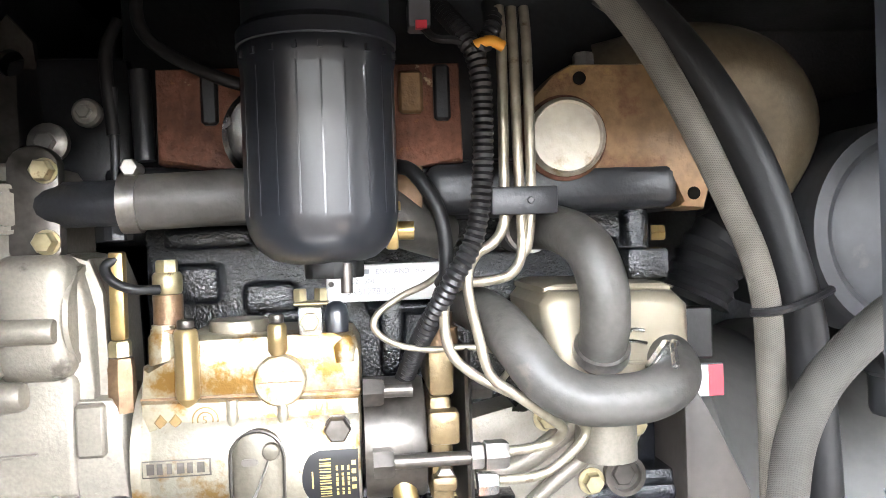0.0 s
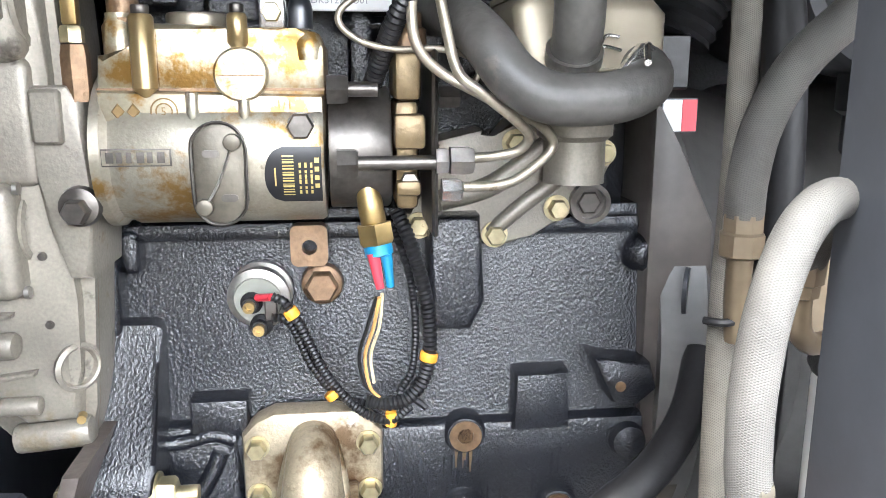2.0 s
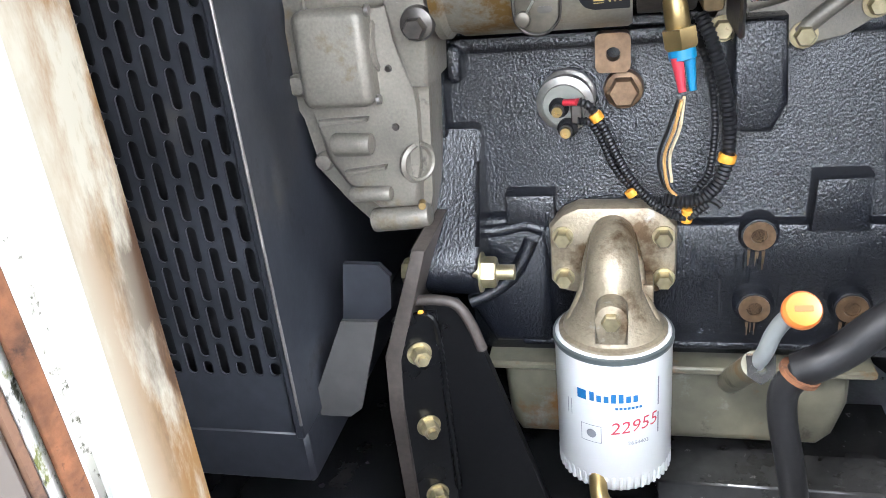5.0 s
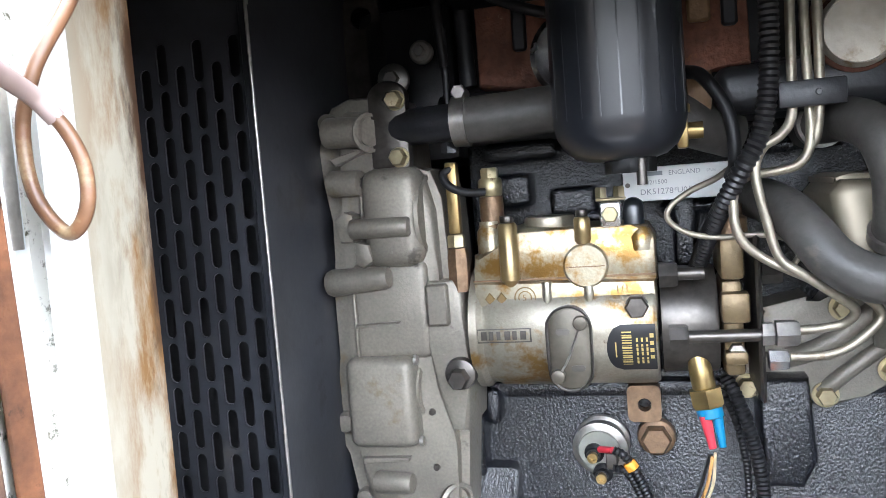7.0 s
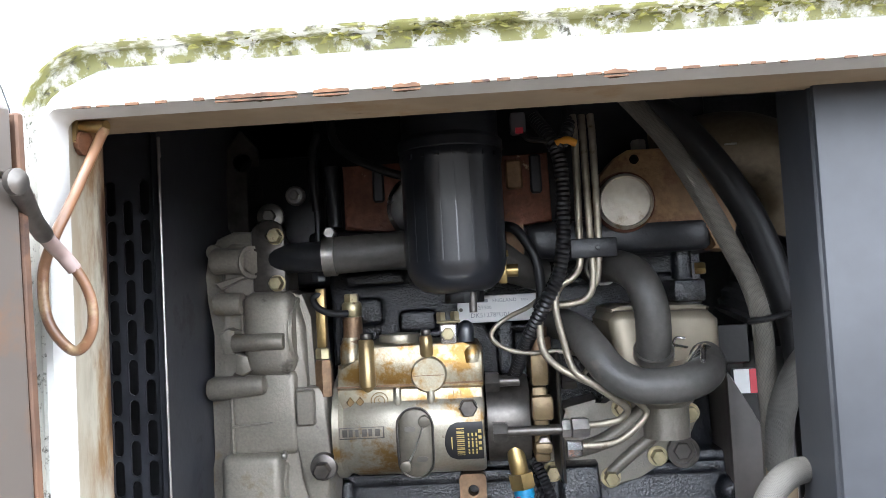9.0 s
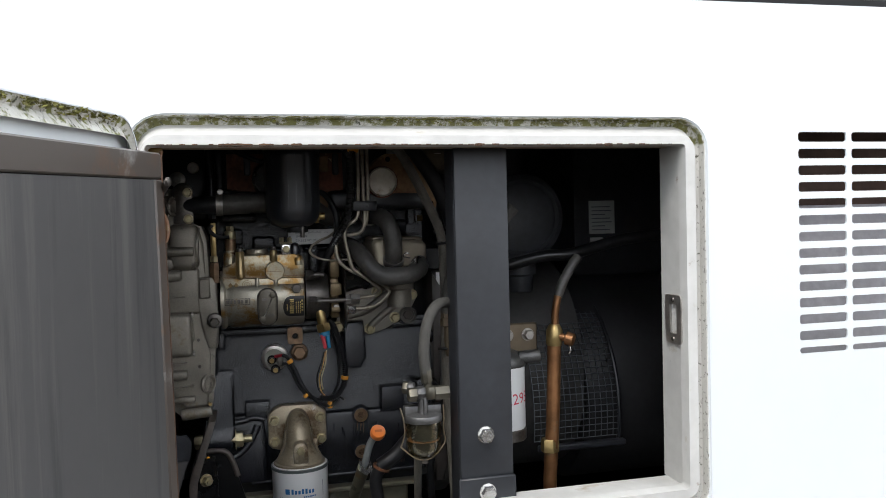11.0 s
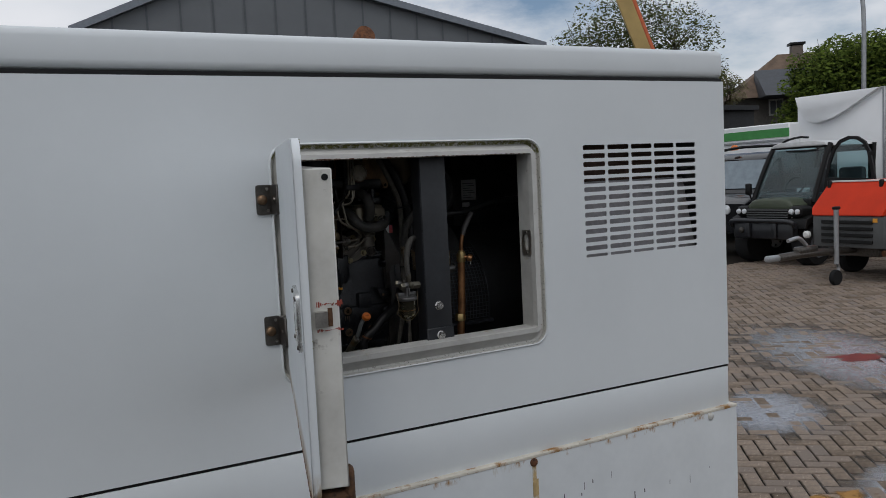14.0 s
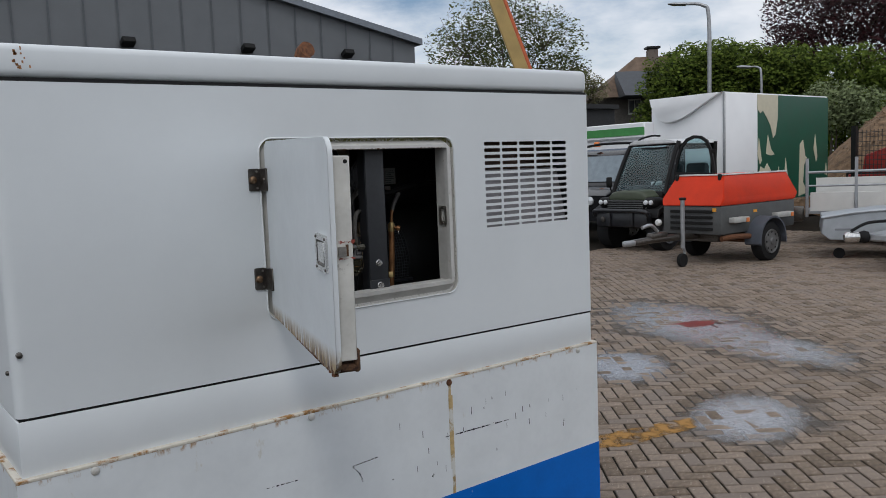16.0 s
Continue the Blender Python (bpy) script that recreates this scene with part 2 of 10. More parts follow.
BLACK_DUSTY = mat("dusty black sheet", (0.030, 0.032, 0.038), 0.42, var=0.3, scale=11, bump=0.1, bscale=90, spec=0.5, spots=((0.055, 0.052, 0.048), 0.25, 9, 0.8))
GUSSET = mat("oily black plate", (0.007, 0.007, 0.0075), 0.3, var=0.3, scale=12, bump=0.12, bscale=180, spec=0.35, spots=((0.02, 0.019, 0.018), 0.15, 14, 0.6))
WORN_EDGE = mat("worn brown-grey plate", (0.075, 0.062, 0.054), 0.5, 0.3, var=0.3, scale=20, bump=0.2, bscale=200, spots=((0.018, 0.016, 0.016), 0.25, 14, 0.4))
BLACK_GREY = mat("black grey post paint", (0.020, 0.022, 0.026), 0.45, var=0.25, scale=8, bump=0.06, spots=((0.16, 0.16, 0.16), 0.04, 35, 0.7))
FOAM = mat("sooty foam lining", (0.16, 0.16, 0.165), 0.72, var=0.3, scale=6, bump=0.25, bscale=200, spots=((0.12, 0.115, 0.105), 0.25, 3.5, 0.8))
FOAM_DOOR = banded_mat("weathered grey foam", (0.062, 0.060, 0.059), (0.042, 0.041, 0.041), 1.0, 1.7, 26, 0.50, rough=0.7, scale_z=0.06, second=((0.092, 0.088, 0.083), 1.0, 1.7, 16, 0.42))
CAST_ALU = mat("dusty cast aluminium", (0.225, 0.204, 0.170), 0.46, 0.45, var=0.22, scale=18, bump=0.16, bscale=420, spots=[((0.20, 0.15, 0.085), 0.34, 16, 0.6), ((0.085, 0.074, 0.060), 0.20, 34, 0.65), ((0.40, 0.39, 0.36), 0.10, 60, 0.4)])
PUMP = mat("oil-stained pump casting", (0.39, 0.345, 0.25), 0.35, 0.65, var=0.16, scale=24, bump=0.14, bscale=420, spots=[((0.26, 0.145, 0.035), 0.58, 24, 0.3), ((0.46, 0.44, 0.38), 0.24, 30, 0.35), ((0.10, 0.06, 0.028), 0.18, 60, 0.5)])
PUMP_BODY = mat("grey pump body", (0.36, 0.33, 0.265), 0.35, 0.7, var=0.17, scale=20, bump=0.14, bscale=420, spots=[((0.25, 0.15, 0.05), 0.48, 24, 0.35), ((0.12, 0.085, 0.055), 0.16, 50, 0.5)])
OCHRE_OIL = mat("ochre oily casting", (0.155, 0.112, 0.058), 0.38, 0.55, var=0.25, scale=30, bump=0.25, bscale=240, spots=[((0.10, 0.06, 0.03), 0.3, 40, 0.5), ((0.46, 0.40, 0.28), 0.15, 30, 0.4)])
PLATE_BROWN = mat("oily brown sheet", (0.105, 0.093, 0.072), 0.42, 0.6, var=0.25, scale=30, bump=0.12, bscale=240, spots=((0.07, 0.055, 0.04), 0.25, 30, 0.5))
STEEL = mat("dull steel", (0.42, 0.40, 0.37), 0.38, 0.9, var=0.2, scale=60, bump=0.1, bscale=300)
STEEL_DARK = mat("oily dark steel", (0.11, 0.10, 0.09), 0.36, 0.8, var=0.3, scale=40, bump=0.1, bscale=200)
BRIGHT = mat("bright steel", (0.72, 0.71, 0.69), 0.24, 0.95, var=0.12, scale=40, bump=0.12, bscale=120)
PIPE = mat("plated fuel pipe", (0.34, 0.305, 0.24), 0.40, 0.7, var=0.25, scale=40, bump=0.12, bscale=200, spots=((0.14, 0.095, 0.055), 0.25, 50, 0.6))
YELLOW_ZINC = mat("yellow zinc bolt", (0.40, 0.345, 0.21), 0.38, 0.75, var=0.25, scale=70, bump=0.15, spots=((0.14, 0.07, 0.03), 0.22, 70, 0.7))
BROWN_BOLT = mat("browned bolt", (0.19, 0.12, 0.07), 0.42, 0.6, var=0.3, scale=80, bump=0.25, bscale=300)
BRASS = mat("brass", (0.38, 0.275, 0.12), 0.35, 0.85, var=0.2, scale=60, bump=0.1, spots=((0.15, 0.08, 0.03), 0.16, 40, 0.6))
COPPER = mat("aged copper pipe", (0.28, 0.135, 0.06), 0.42, 0.8, var=0.25, scale=30, bump=0.1, spots=((0.22, 0.17, 0.10), 0.3, 25, 0.7))
RUBBER = mat("dusty rubber", (0.070, 0.066, 0.060), 0.5, var=0.3, scale=22, bump=0.25, bscale=160, spots=[((0.13, 0.115, 0.095), 0.28, 16, 0.8), ((0.03, 0.029, 0.028), 0.2, 30, 0.45)])
RUBBER_DARK = mat("black rubber", (0.012, 0.012, 0.013), 0.45, var=0.25, scale=22, bump=0.12, bscale=200, spec=0.32, spots=((0.025, 0.024, 0.022), 0.2, 18, 0.6))
RUSTY_COVER = mat("rusted manifold casting", (0.15, 0.062, 0.038), 0.75, 0.1, var=0.5, scale=24, bump=0.9, bscale=160, spots=[((0.06, 0.026, 0.018), 0.35, 20, 0.9), ((0.44, 0.20, 0.055), 0.30, 18, 0.8), ((0.62, 0.52, 0.34), 0.20, 70, 0.9)])
OCHRE_COVER = mat("ochre scorched casting", (0.21, 0.125, 0.060), 0.46, 0.25, var=0.35, scale=16, bump=0.5, bscale=160, spots=[((0.14, 0.058, 0.032), 0.36, 13, 0.7), ((0.50, 0.33, 0.11), 0.32, 14, 0.4), ((0.045, 0.03, 0.022), 0.22, 17, 0.8)])
ELBOW = mat("olive-brown scorched elbow", (0.12, 0.095, 0.060), 0.42, 0.3, var=0.3, scale=9, bump=0.2, bscale=180, spots=[((0.05, 0.04, 0.03), 0.4, 8, 0.6), ((0.30, 0.20, 0.08), 0.15, 14, 0.5)])
CAN_BLACK = mat("satin black canister", (0.013, 0.015, 0.020), 0.36, var=0.15, scale=10, bump=0.03, bscale=60, spec=0.9, coat=0.25)
FILTER_WHITE = mat("white filter enamel", (0.66, 0.66, 0.65), 0.30, var=0.03, scale=8, bump=0.02, coat=0.3)
PRINT_BLUE = flat("blue print", (0.015, 0.13, 0.32), 0.4)
PRINT_RED = flat("red marker", (0.55, 0.05, 0.08), 0.5)
PRINT_GREY = flat("grey print", (0.22, 0.23, 0.25), 0.5)
PRINT_BLACK = mat("black print", (0.009, 0.009, 0.009), 0.5, var=0.15, bump=0.03, spec=0.25)
LABEL_WHITE = mat("silvery white plate", (0.66, 0.66, 0.65), 0.45, 0.1, var=0.05, bump=0.02)
GOLD_PRINT = flat("gold print", (0.55, 0.42, 0.16), 0.4, 0.3)
ORANGE = mat("orange plastic", (0.72, 0.20, 0.04), 0.4, var=0.1, bump=0.05)
ORANGE_TAPE = flat("orange tape", (0.75, 0.32, 0.03), 0.5)
RED_PL = flat("red plastic", (0.55, 0.04, 0.06), 0.35)
BLUE_PL = flat("blue plastic", (0.01, 0.19, 0.36), 0.35)
WIRE_TAN = flat("tan wire", (0.55, 0.30, 0.10), 0.45)
WIRE_BLACK = flat("black wire", (0.015, 0.015, 0.015), 0.45)
CONDUIT = mat("black corrugated plastic", (0.013, 0.013, 0.014), 0.33, var=0.2, bump=0.03)
BRAID = weave_mat("textile braid", (0.038, 0.036, 0.032), (0.066, 0.063, 0.056), du=1100.0, dv=24.0)
BRAID_DARK = weave_mat("dark textile braid", (0.050, 0.046, 0.038), (0.115, 0.105, 0.087), du=1000.0, dv=22.0)
SUMP = mat("olive sump", (0.165, 0.155, 0.11), 0.42, 0.1, var=0.25, scale=10, bump=0.15, spots=[((0.30, 0.31, 0.29), 0.22, 8, 0.4), ((0.19, 0.095, 0.025), 0.42, 11, 0.45), ((0.05, 0.04, 0.03), 0.25, 18, 0.5)])
TAN_METAL = mat("brown anodised elbow", (0.165, 0.128, 0.085), 0.42, 0.6, var=0.2, scale=30, bump=0.1)
FITTING = mat("dull passivated steel", (0.110, 0.102, 0.080), 0.40, 0.75, var=0.2, scale=60, bump=0.12)
DULL_ALU = mat("sand-cast alloy", (0.105, 0.104, 0.102), 0.44, 0.65, var=0.15, scale=30, bump=0.3, bscale=300)
EDGE_RUST = mat("dark flaked rust", (0.085, 0.042, 0.02), 0.9, var=0.4, scale=60, bump=0.5, bscale=200, spots=((0.03, 0.016, 0.01), 0.4, 90, 0.95))
HOLE_BLACK = mat("dark hole", (0.006, 0.005, 0.004), 0.9, var=0.1, bump=0, spec=0.05)
FUEL = bpy.data.materials.new("stale fuel")
FUEL.use_nodes = True
fn_, fl_ = FUEL.node_tree.nodes, FUEL.node_tree.links
fn_["Principled BSDF"].inputs["Base Color"].default_value = (0.16, 0.14, 0.11, 1)
fn_["Principled BSDF"].inputs["Roughness"].default_value = 0.1
ft_ = fn_.new("ShaderNodeBsdfTransparent")
ft_.inputs["Color"].default_value = (0.975, 0.93, 0.80, 1)
fm_ = fn_.new("ShaderNodeMixShader")
fm_.inputs[0].default_value = 0.06
fl_.new(ft_.outputs[0], fm_.inputs[1])
fl_.new(fn_["Principled BSDF"].outputs[0], fm_.inputs[2])
fl_.new(fm_.outputs[0], fn_["Material Output"].inputs["Surface"])
BOWL_GLASS = glass_mat("clear bowl", (0.93, 0.90, 0.80))
ASPHALT_JOINT = mat("dark sandy joint", (0.022, 0.018, 0.014), 0.95, var=0.3, scale=4, bump=0.4, bscale=60, spec=0.1)
FLOOR_DIRT = mat("oily black floor tray", (0.014, 0.014, 0.015), 0.25, var=0.4, scale=8, bump=0.3, bscale=60, spots=[((0.05, 0.046, 0.042), 0.25, 10, 0.6), ((0.28, 0.28, 0.28), 0.05, 70, 0.3)])
WET_ALU = mat("wet silver tread sheet", (0.25, 0.255, 0.26), 0.36, 0.5, var=0.2, scale=20, bump=0.6, bscale=140, spots=[((0.03, 0.03, 0.03), 0.26, 40, 0.15), ((0.62, 0.62, 0.62), 0.12, 90, 0.2)])


# ---------------------------------------------------------------- building helpers
WORLD_OF = {}


def thing(name, base, label, category, group="", kind=""):
    ob = new(name)
    ob.location = base
    ob.empty_display_size = 0.05
    WORLD_OF[ob] = Matrix.Translation(base)
    return tagged(ob, label, category, group, kind)


def mesh_of(name, bm, material, smooth=40):
    if not bm.faces:
        bmesh.ops.create_cube(bm, size=0.001)
    bmesh.ops.recalc_face_normals(bm, faces=bm.faces)
    me = bpy.data.meshes.new(name)
    bm.to_mesh(me)
    bm.free()
    for m in (material if isinstance(material, (list, tuple)) else [material]):
        me.materials.append(m)
    if smooth:
        me.polygons.foreach_set("use_smooth", [True] * len(me.polygons))
        me.set_sharp_from_angle(angle=radians(smooth))
    return me


def part(name, bm, material, parent, label="", smooth=40):
    """ONE mesh object, its coordinates those of the place, under a thing or a part."""
    ob = new(name, mesh_of(name, bm, material, smooth))
    ob.parent = parent
    ob.matrix_parent_inverse = WORLD_OF[parent].inverted()
    WORLD_OF[ob] = Matrix.Identity(4)
    return tagged(ob, label)


def solo(name, bm, material, label, category, group="", kind="", smooth=40):
    """A thing that is one mesh; its origin at its base."""
    vs = bm.verts
    lo = Vector([min(v.co[i] for v in vs) for i in range(3)])
    hi = Vector([max(v.co[i] for v in vs) for i in range(3)])
    base = Vector(((lo.x + hi.x) / 2, (lo.y + hi.y) / 2, lo.z))
    bmesh.ops.translate(bm, verts=bm.verts, vec=-base)
    ob = new(name, mesh_of(name, bm, material, smooth))
    ob.location = base
    WORLD_OF[ob] = Matrix.Translation(base)
    return tagged(ob, label, category, group, kind)


def B():
    return bmesh.new()


def box(bm, x0, x1, y0, y1, z0, z1, bev=0.0, seg=2, m=None):
    r = bmesh.ops.create_cube(bm, size=1.0, matrix=Matrix.Translation(((x0 + x1) / 2, (y0 + y1) / 2, (z0 + z1) / 2)) @ Matrix.Diagonal((abs(x1 - x0), abs(y1 - y0), abs(z1 - z0), 1)))
    vs = r["verts"]
    if bev:
        es = list({e for v in vs for e in v.link_edges})
        q = bmesh.ops.bevel(bm, geom=es, offset=bev, segments=seg, affect='EDGES', profile=0.5)
        vs = list({v for f in q["faces"] for v in f.verts} | {v for v in vs if v.is_valid})
    if m is not None:
        bmesh.ops.transform(bm, matrix=m, verts=vs)
    return bm


def frame_of(d):
    d = Vector(d).normalized()
    a = Vector((0, 0, 1)) if abs(d.z) < 0.9 else Vector((1, 0, 0))
    u = d.cross(a).normalized()
    return u, d.cross(u).normalized(), d


def rings(bm, rs, cap=True, closed=True):
    for a, b in zip(rs, rs[1:]):
        k = len(a)
        for i in range(k if closed else k - 1):
            j = (i + 1) % k
            bm.faces.new((a[i], a[j], b[j], b[i]))
    if cap:
        bm.faces.new(rs[0][::-1])
        bm.faces.new(rs[-1])
    return bm


def lathe(bm, profile, origin, axis=(0, 0, 1), n=32, squash=1.0):
    """profile: (radius, height) from one end to the other; both ends are capped."""
    u, v, d = frame_of(axis)
    o = Vector(origin)
    rs = []
    for r, h in profile:
        r = max(r, 1e-4)
        rs.append([bm.verts.new(o + d * h + (u * math.cos(2 * math.pi * i / n) + v * math.sin(2 * math.pi * i / n) * squash) * r) for i in range(n)])
    return rings(bm, rs)


def cyl(bm, p0, p1, r0, r1=None, n=24, bev=0.0):
    p0, p1 = Vector(p0), Vector(p1)
    r1 = r0 if r1 is None else r1
    h = (p1 - p0).length
    prof = [(r0, 0), (r1, h)] if not bev else [(r0 - bev, 0), (r0 - bev * 0.3, bev * 0.3), (r0, bev), (r1, h - bev), (r1 - bev * 0.3, h - bev * 0.3), (r1 - bev, h)]
    return lathe(bm, prof, p0, p1 - p0, n)


def spline(pts, per=8):
    pts = [Vector(p) for p in pts]
    if len(pts) < 3:
        return [pts[0].lerp(pts[-1], i / per) for i in range(per + 1)]
    ext = [2 * pts[0] - pts[1]] + pts + [2 * pts[-1] - pts[-2]]
    out = []
    for i in range(1, len(ext) - 2):
        a, b, c, d = ext[i - 1:i + 3]
        for k in range(per):
            t = k / per
            out.append(0.5 * (2 * b + (c - a) * t + (2 * a - 5 * b + 4 * c - d) * t * t + (3 * b - a - 3 * c + d) * t ** 3))
    out.append(pts[-1])
    return out


def tube(bm, pts, r, n=14, per=8, corr=0.0, pitch=0.006, end=None):
    """A round tube along a smooth line; corr: depth of corrugation with the given pitch. Writes coordinates for a braid."""
    line = spline(pts, per)
    if corr:
        total = [0.0]
        for a, b in zip(line, line[1:]):
            total.append(total[-1] + (b - a).length)
        count = max(4, int(total[-1] / (pitch / 2)))
        fine, k = [], 0
        for i in range(count + 1):
            s = total[-1] * i / count
            while k < len(line) - 2 and total[k + 1] < s:
                k += 1
            f = (s - total[k]) / max(1e-9, total[k + 1] - total[k])
            fine.append(line[k].lerp(line[k + 1], min(1, f)))
        line = fine
    uv = bm.loops.layers.uv.verify()
    rs, s, us = [], 0.0, []
    d0 = (line[1] - line[0]).normalized()
    u, v, _ = frame_of(d0)
    for i, p in enumerate(line):
        d = (line[min(i + 1, len(line) - 1)] - line[max(i - 1, 0)]).normalized()
        u = (u - d * u.dot(d)).normalized()
        v = d.cross(u)
        s += (p - line[i - 1]).length if i else 0
        us.append(s)
        rr = r - (corr if corr and i % 2 else 0)
        if end is not None:
            rr *= 1 + (end - 1) * i / (len(line) - 1)
        rs.append([bm.verts.new(p + (u * math.cos(2 * math.pi * k / n) + v * math.sin(2 * math.pi * k / n)) * rr) for k in range(n)])
    for i in range(len(rs) - 1):
        for k in range(n):
            j = (k + 1) % n
            f = bm.faces.new((rs[i][k], rs[i][j], rs[i + 1][j], rs[i + 1][k]))
            for lp, (a, b) in zip(f.loops, ((us[i], k), (us[i], k + 1), (us[i + 1], k + 1), (us[i + 1], k))):
                lp[uv].uv = (a, b / n)
    bm.faces.new(rs[0][::-1])
    bm.faces.new(rs[-1])
    return bm


def prism(bm, outline, d0, d1, axis='y', bev=0.0, seg=2):
    """An outline (u, v) drawn out from depth d0 to d1; in x-z for axis y, y-z for axis x, x-y for axis z. bev rounds the d0 rim."""
    def at(u, v, d):
        return {'y': (u, d, v), 'x': (d, u, v), 'z': (u, v, d)}[axis]
    a = [bm.verts.new(at(u, v, d0)) for u, v in outline]
    b = [bm.verts.new(at(u, v, d1)) for u, v in outline]
    k = len(a)
    f0 = bm.faces.new(a)
    bm.faces.new(b[::-1])
    for i in range(k):
        bm.faces.new((a[i], b[i], b[(i + 1) % k], a[(i + 1) % k]))
    if bev:
        es = list(f0.edges)
        bmesh.ops.bevel(bm, geom=es, offset=bev, segments=seg, affect='EDGES', profile=0.5)
    return bm


def round_rect(x0, x1, z0, z1, r, n=5):
    out = []
    for cx, cz, a0 in ((x1 - r, z1 - r, 0), (x0 + r, z1 - r, 90), (x0 + r, z0 + r, 180), (x1 - r, z0 + r, 270)):
        for i in range(n + 1):
            a = radians(a0 + 90 * i / n)
            out.append((cx + r * math.cos(a), cz + r * math.sin(a)))
    return out


def circle_pts(cx, cz, r, n=24, a0=0, a1=360):
    return [(cx + r * math.cos(radians(a0 + (a1 - a0) * i / n)), cz + r * math.sin(radians(a0 + (a1 - a0) * i / n))) for i in range(n + (0 if a1 - a0 >= 360 else 1))]


def plate(bm, outer, holes, d0, d1, axis='y', lip=0.0):
    """A sheet with openings right through it; thickness d0 to d1."""
    from mathutils.geometry import tessellate_polygon
    loops = [outer] + list(holes)
    flatpts = [p for lp in loops for p in lp]
    tris = tessellate_polygon([[Vector((u, v, 0)) for u, v in lp] for lp in loops])

    def at(u, v, d):
        return {'y': (u, d, v), 'x': (d, u, v), 'z': (u, v, d)}[axis]
    a = [bm.verts.new(at(u, v, d0)) for u, v in flatpts]
    b = [bm.verts.new(at(u, v, d1)) for u, v in flatpts]
    for t in tris:
        if len(set(t)) == 3:
            try:
                bm.faces.new([a[i] for i in t])
                bm.faces.new([b[i] for i in t][::-1])
            except ValueError:
                pass
    o = 0
    for lp in loops:
        k = len(lp)
        for i in range(k):
            j = (i + 1) % k
            bm.faces.new((a[o + i], b[o + i], b[o + j], a[o + j]))
        o += k
    return bm


def hexbolt(bm, c, d, af=0.013, h=0.008, washer=0.0, wh=0.0015, stud=0.0):
    """A hexagon head at c pointing along d, on a washer, with a stub of thread if stud."""
    c, d = Vector(c), Vector(d).normalized()
    if washer:
        cyl(bm, c, c + d * wh, washer, n=20)
        c = c + d * wh
    R = af / math.sqrt(3)
    lathe(bm, [(R, 0), (R, h * 0.82), (R * 0.86, h)], c, d, 6)
    if stud:
        cyl(bm, c + d * h * 0.9, c + d * (h + stud), af * 0.30, n=12)
    return bm


def bolt(parent, c, d, material, af=0.013, h=0.008, washer=0.0, stud=0.0, name="bolt", label=""):
    return part(name, hexbolt(B(), c, d, af, h, washer, stud=stud), material, parent, label)


def text_mesh(bm, body, size, m, align='LEFT', bold=0.0, shear=0.0):
    cu = bpy.data.curves.new("text", 'FONT')
    cu.body, cu.size, cu.align_x, cu.offset, cu.resolution_u, cu.shear = body, size, align, bold, 2, shear
    ob = bpy.data.objects.new("text", cu)
    scene.collection.objects.link(ob)
    bpy.context.view_layer.update()
    me = bpy.data.meshes.new_from_object(ob)
    me.transform(m)
    bm.from_mesh(me)
    bpy.data.objects.remove(ob)
    bpy.data.meshes.remove(me)
    return bm


# text standing upright on a face that looks towards -y
UPRIGHT = Matrix.Rotation(radians(90), 4, 'X')


# ---------------------------------------------------------------- generator enclosure
X0, X1 = -1.085, 1.240            # ends of the hood
DEPTH = 1.02                      # front face to rear face
Z_SEAM, Z_ROOF, Z_TOP, Z_FLANGE, Z_BLUE = 0.915, 1.868, 1.972, 0.768, 0.305
OX0, OX1, OZ0, OZ1 = -0.325, 0.476, 1.097, 1.690      # gutter's outer rim
IX0, IX1, IZ0, IZ1 = -0.303, 0.437, 1.146, 1.652      # clear opening
hood = thing("generator_enclosure", (0.08, 0.5, 0.0), "white painted generator hood with rust streaks, moss and one open door", "generator")



def taper(bm):
    """The seams of the old hood are not quite parallel: the roof seam falls and the lower seam rises towards the front end."""
    for v in bm.verts:
        if abs(v.co.z - Z_ROOF) < 0.03:
            v.co.z += -0.0045 + 0.0088 * v.co.x
        elif abs(v.co.z - Z_SEAM) < 0.02:
            v.co.z += 0.0055 - 0.0110 * v.co.x
    return bm


slots = []
for c in range(5):
    for r in range(14):
        xa, zb = 0.636 + c * 0.0955, 1.671 - r * 0.0254
        slots.append(round_rect(xa, xa + 0.086, zb - (0.0148 if r < 13 else 0.0095), zb, 0.004, 2))
side = part("side_panel", taper(plate(B(), [(X0 + 0.03, Z_SEAM + 0.004), (X1, Z_SEAM + 0.004), (X1, Z_ROOF - 0.005), (X0 + 0.03, Z_ROOF - 0.005)], [round_rect(OX0, OX1, OZ0, OZ1, 0.045, 6)] + slots, 0.0, 0.003)), WHITE, hood, "flat white side panel with slotted air vent", smooth=0)
bm = B()      # rounded front corner of the hood
arc = [(X0 + 0.03 - 0.03 * math.sin(radians(a)), 0.03 - 0.03 * math.cos(radians(a))) for a in range(0, 91, 10)]
prism(bm, arc + [(X0, DEPTH - 0.03)] + [(X0 + 0.03 - 0.03 * math.cos(radians(a)), DEPTH - 0.03 + 0.03 * math.sin(radians(a))) for a in range(0, 91, 10)] + [(X0 + 0.03, DEPTH - 0.003), (X0 + 0.003, DEPTH - 0.03), (X0 + 0.003, 0.03), (X0 + 0.03, 0.003)], Z_SEAM + 0.004, Z_ROOF - 0.005, 'z')
part("end_panel", taper(bm), WHITE, hood)
part("end_panel", taper(box(B(), X1 - 0.003, X1, 0.004, DEPTH - 0.004, Z_SEAM + 0.004, Z_ROOF - 0.005)), WHITE, hood)
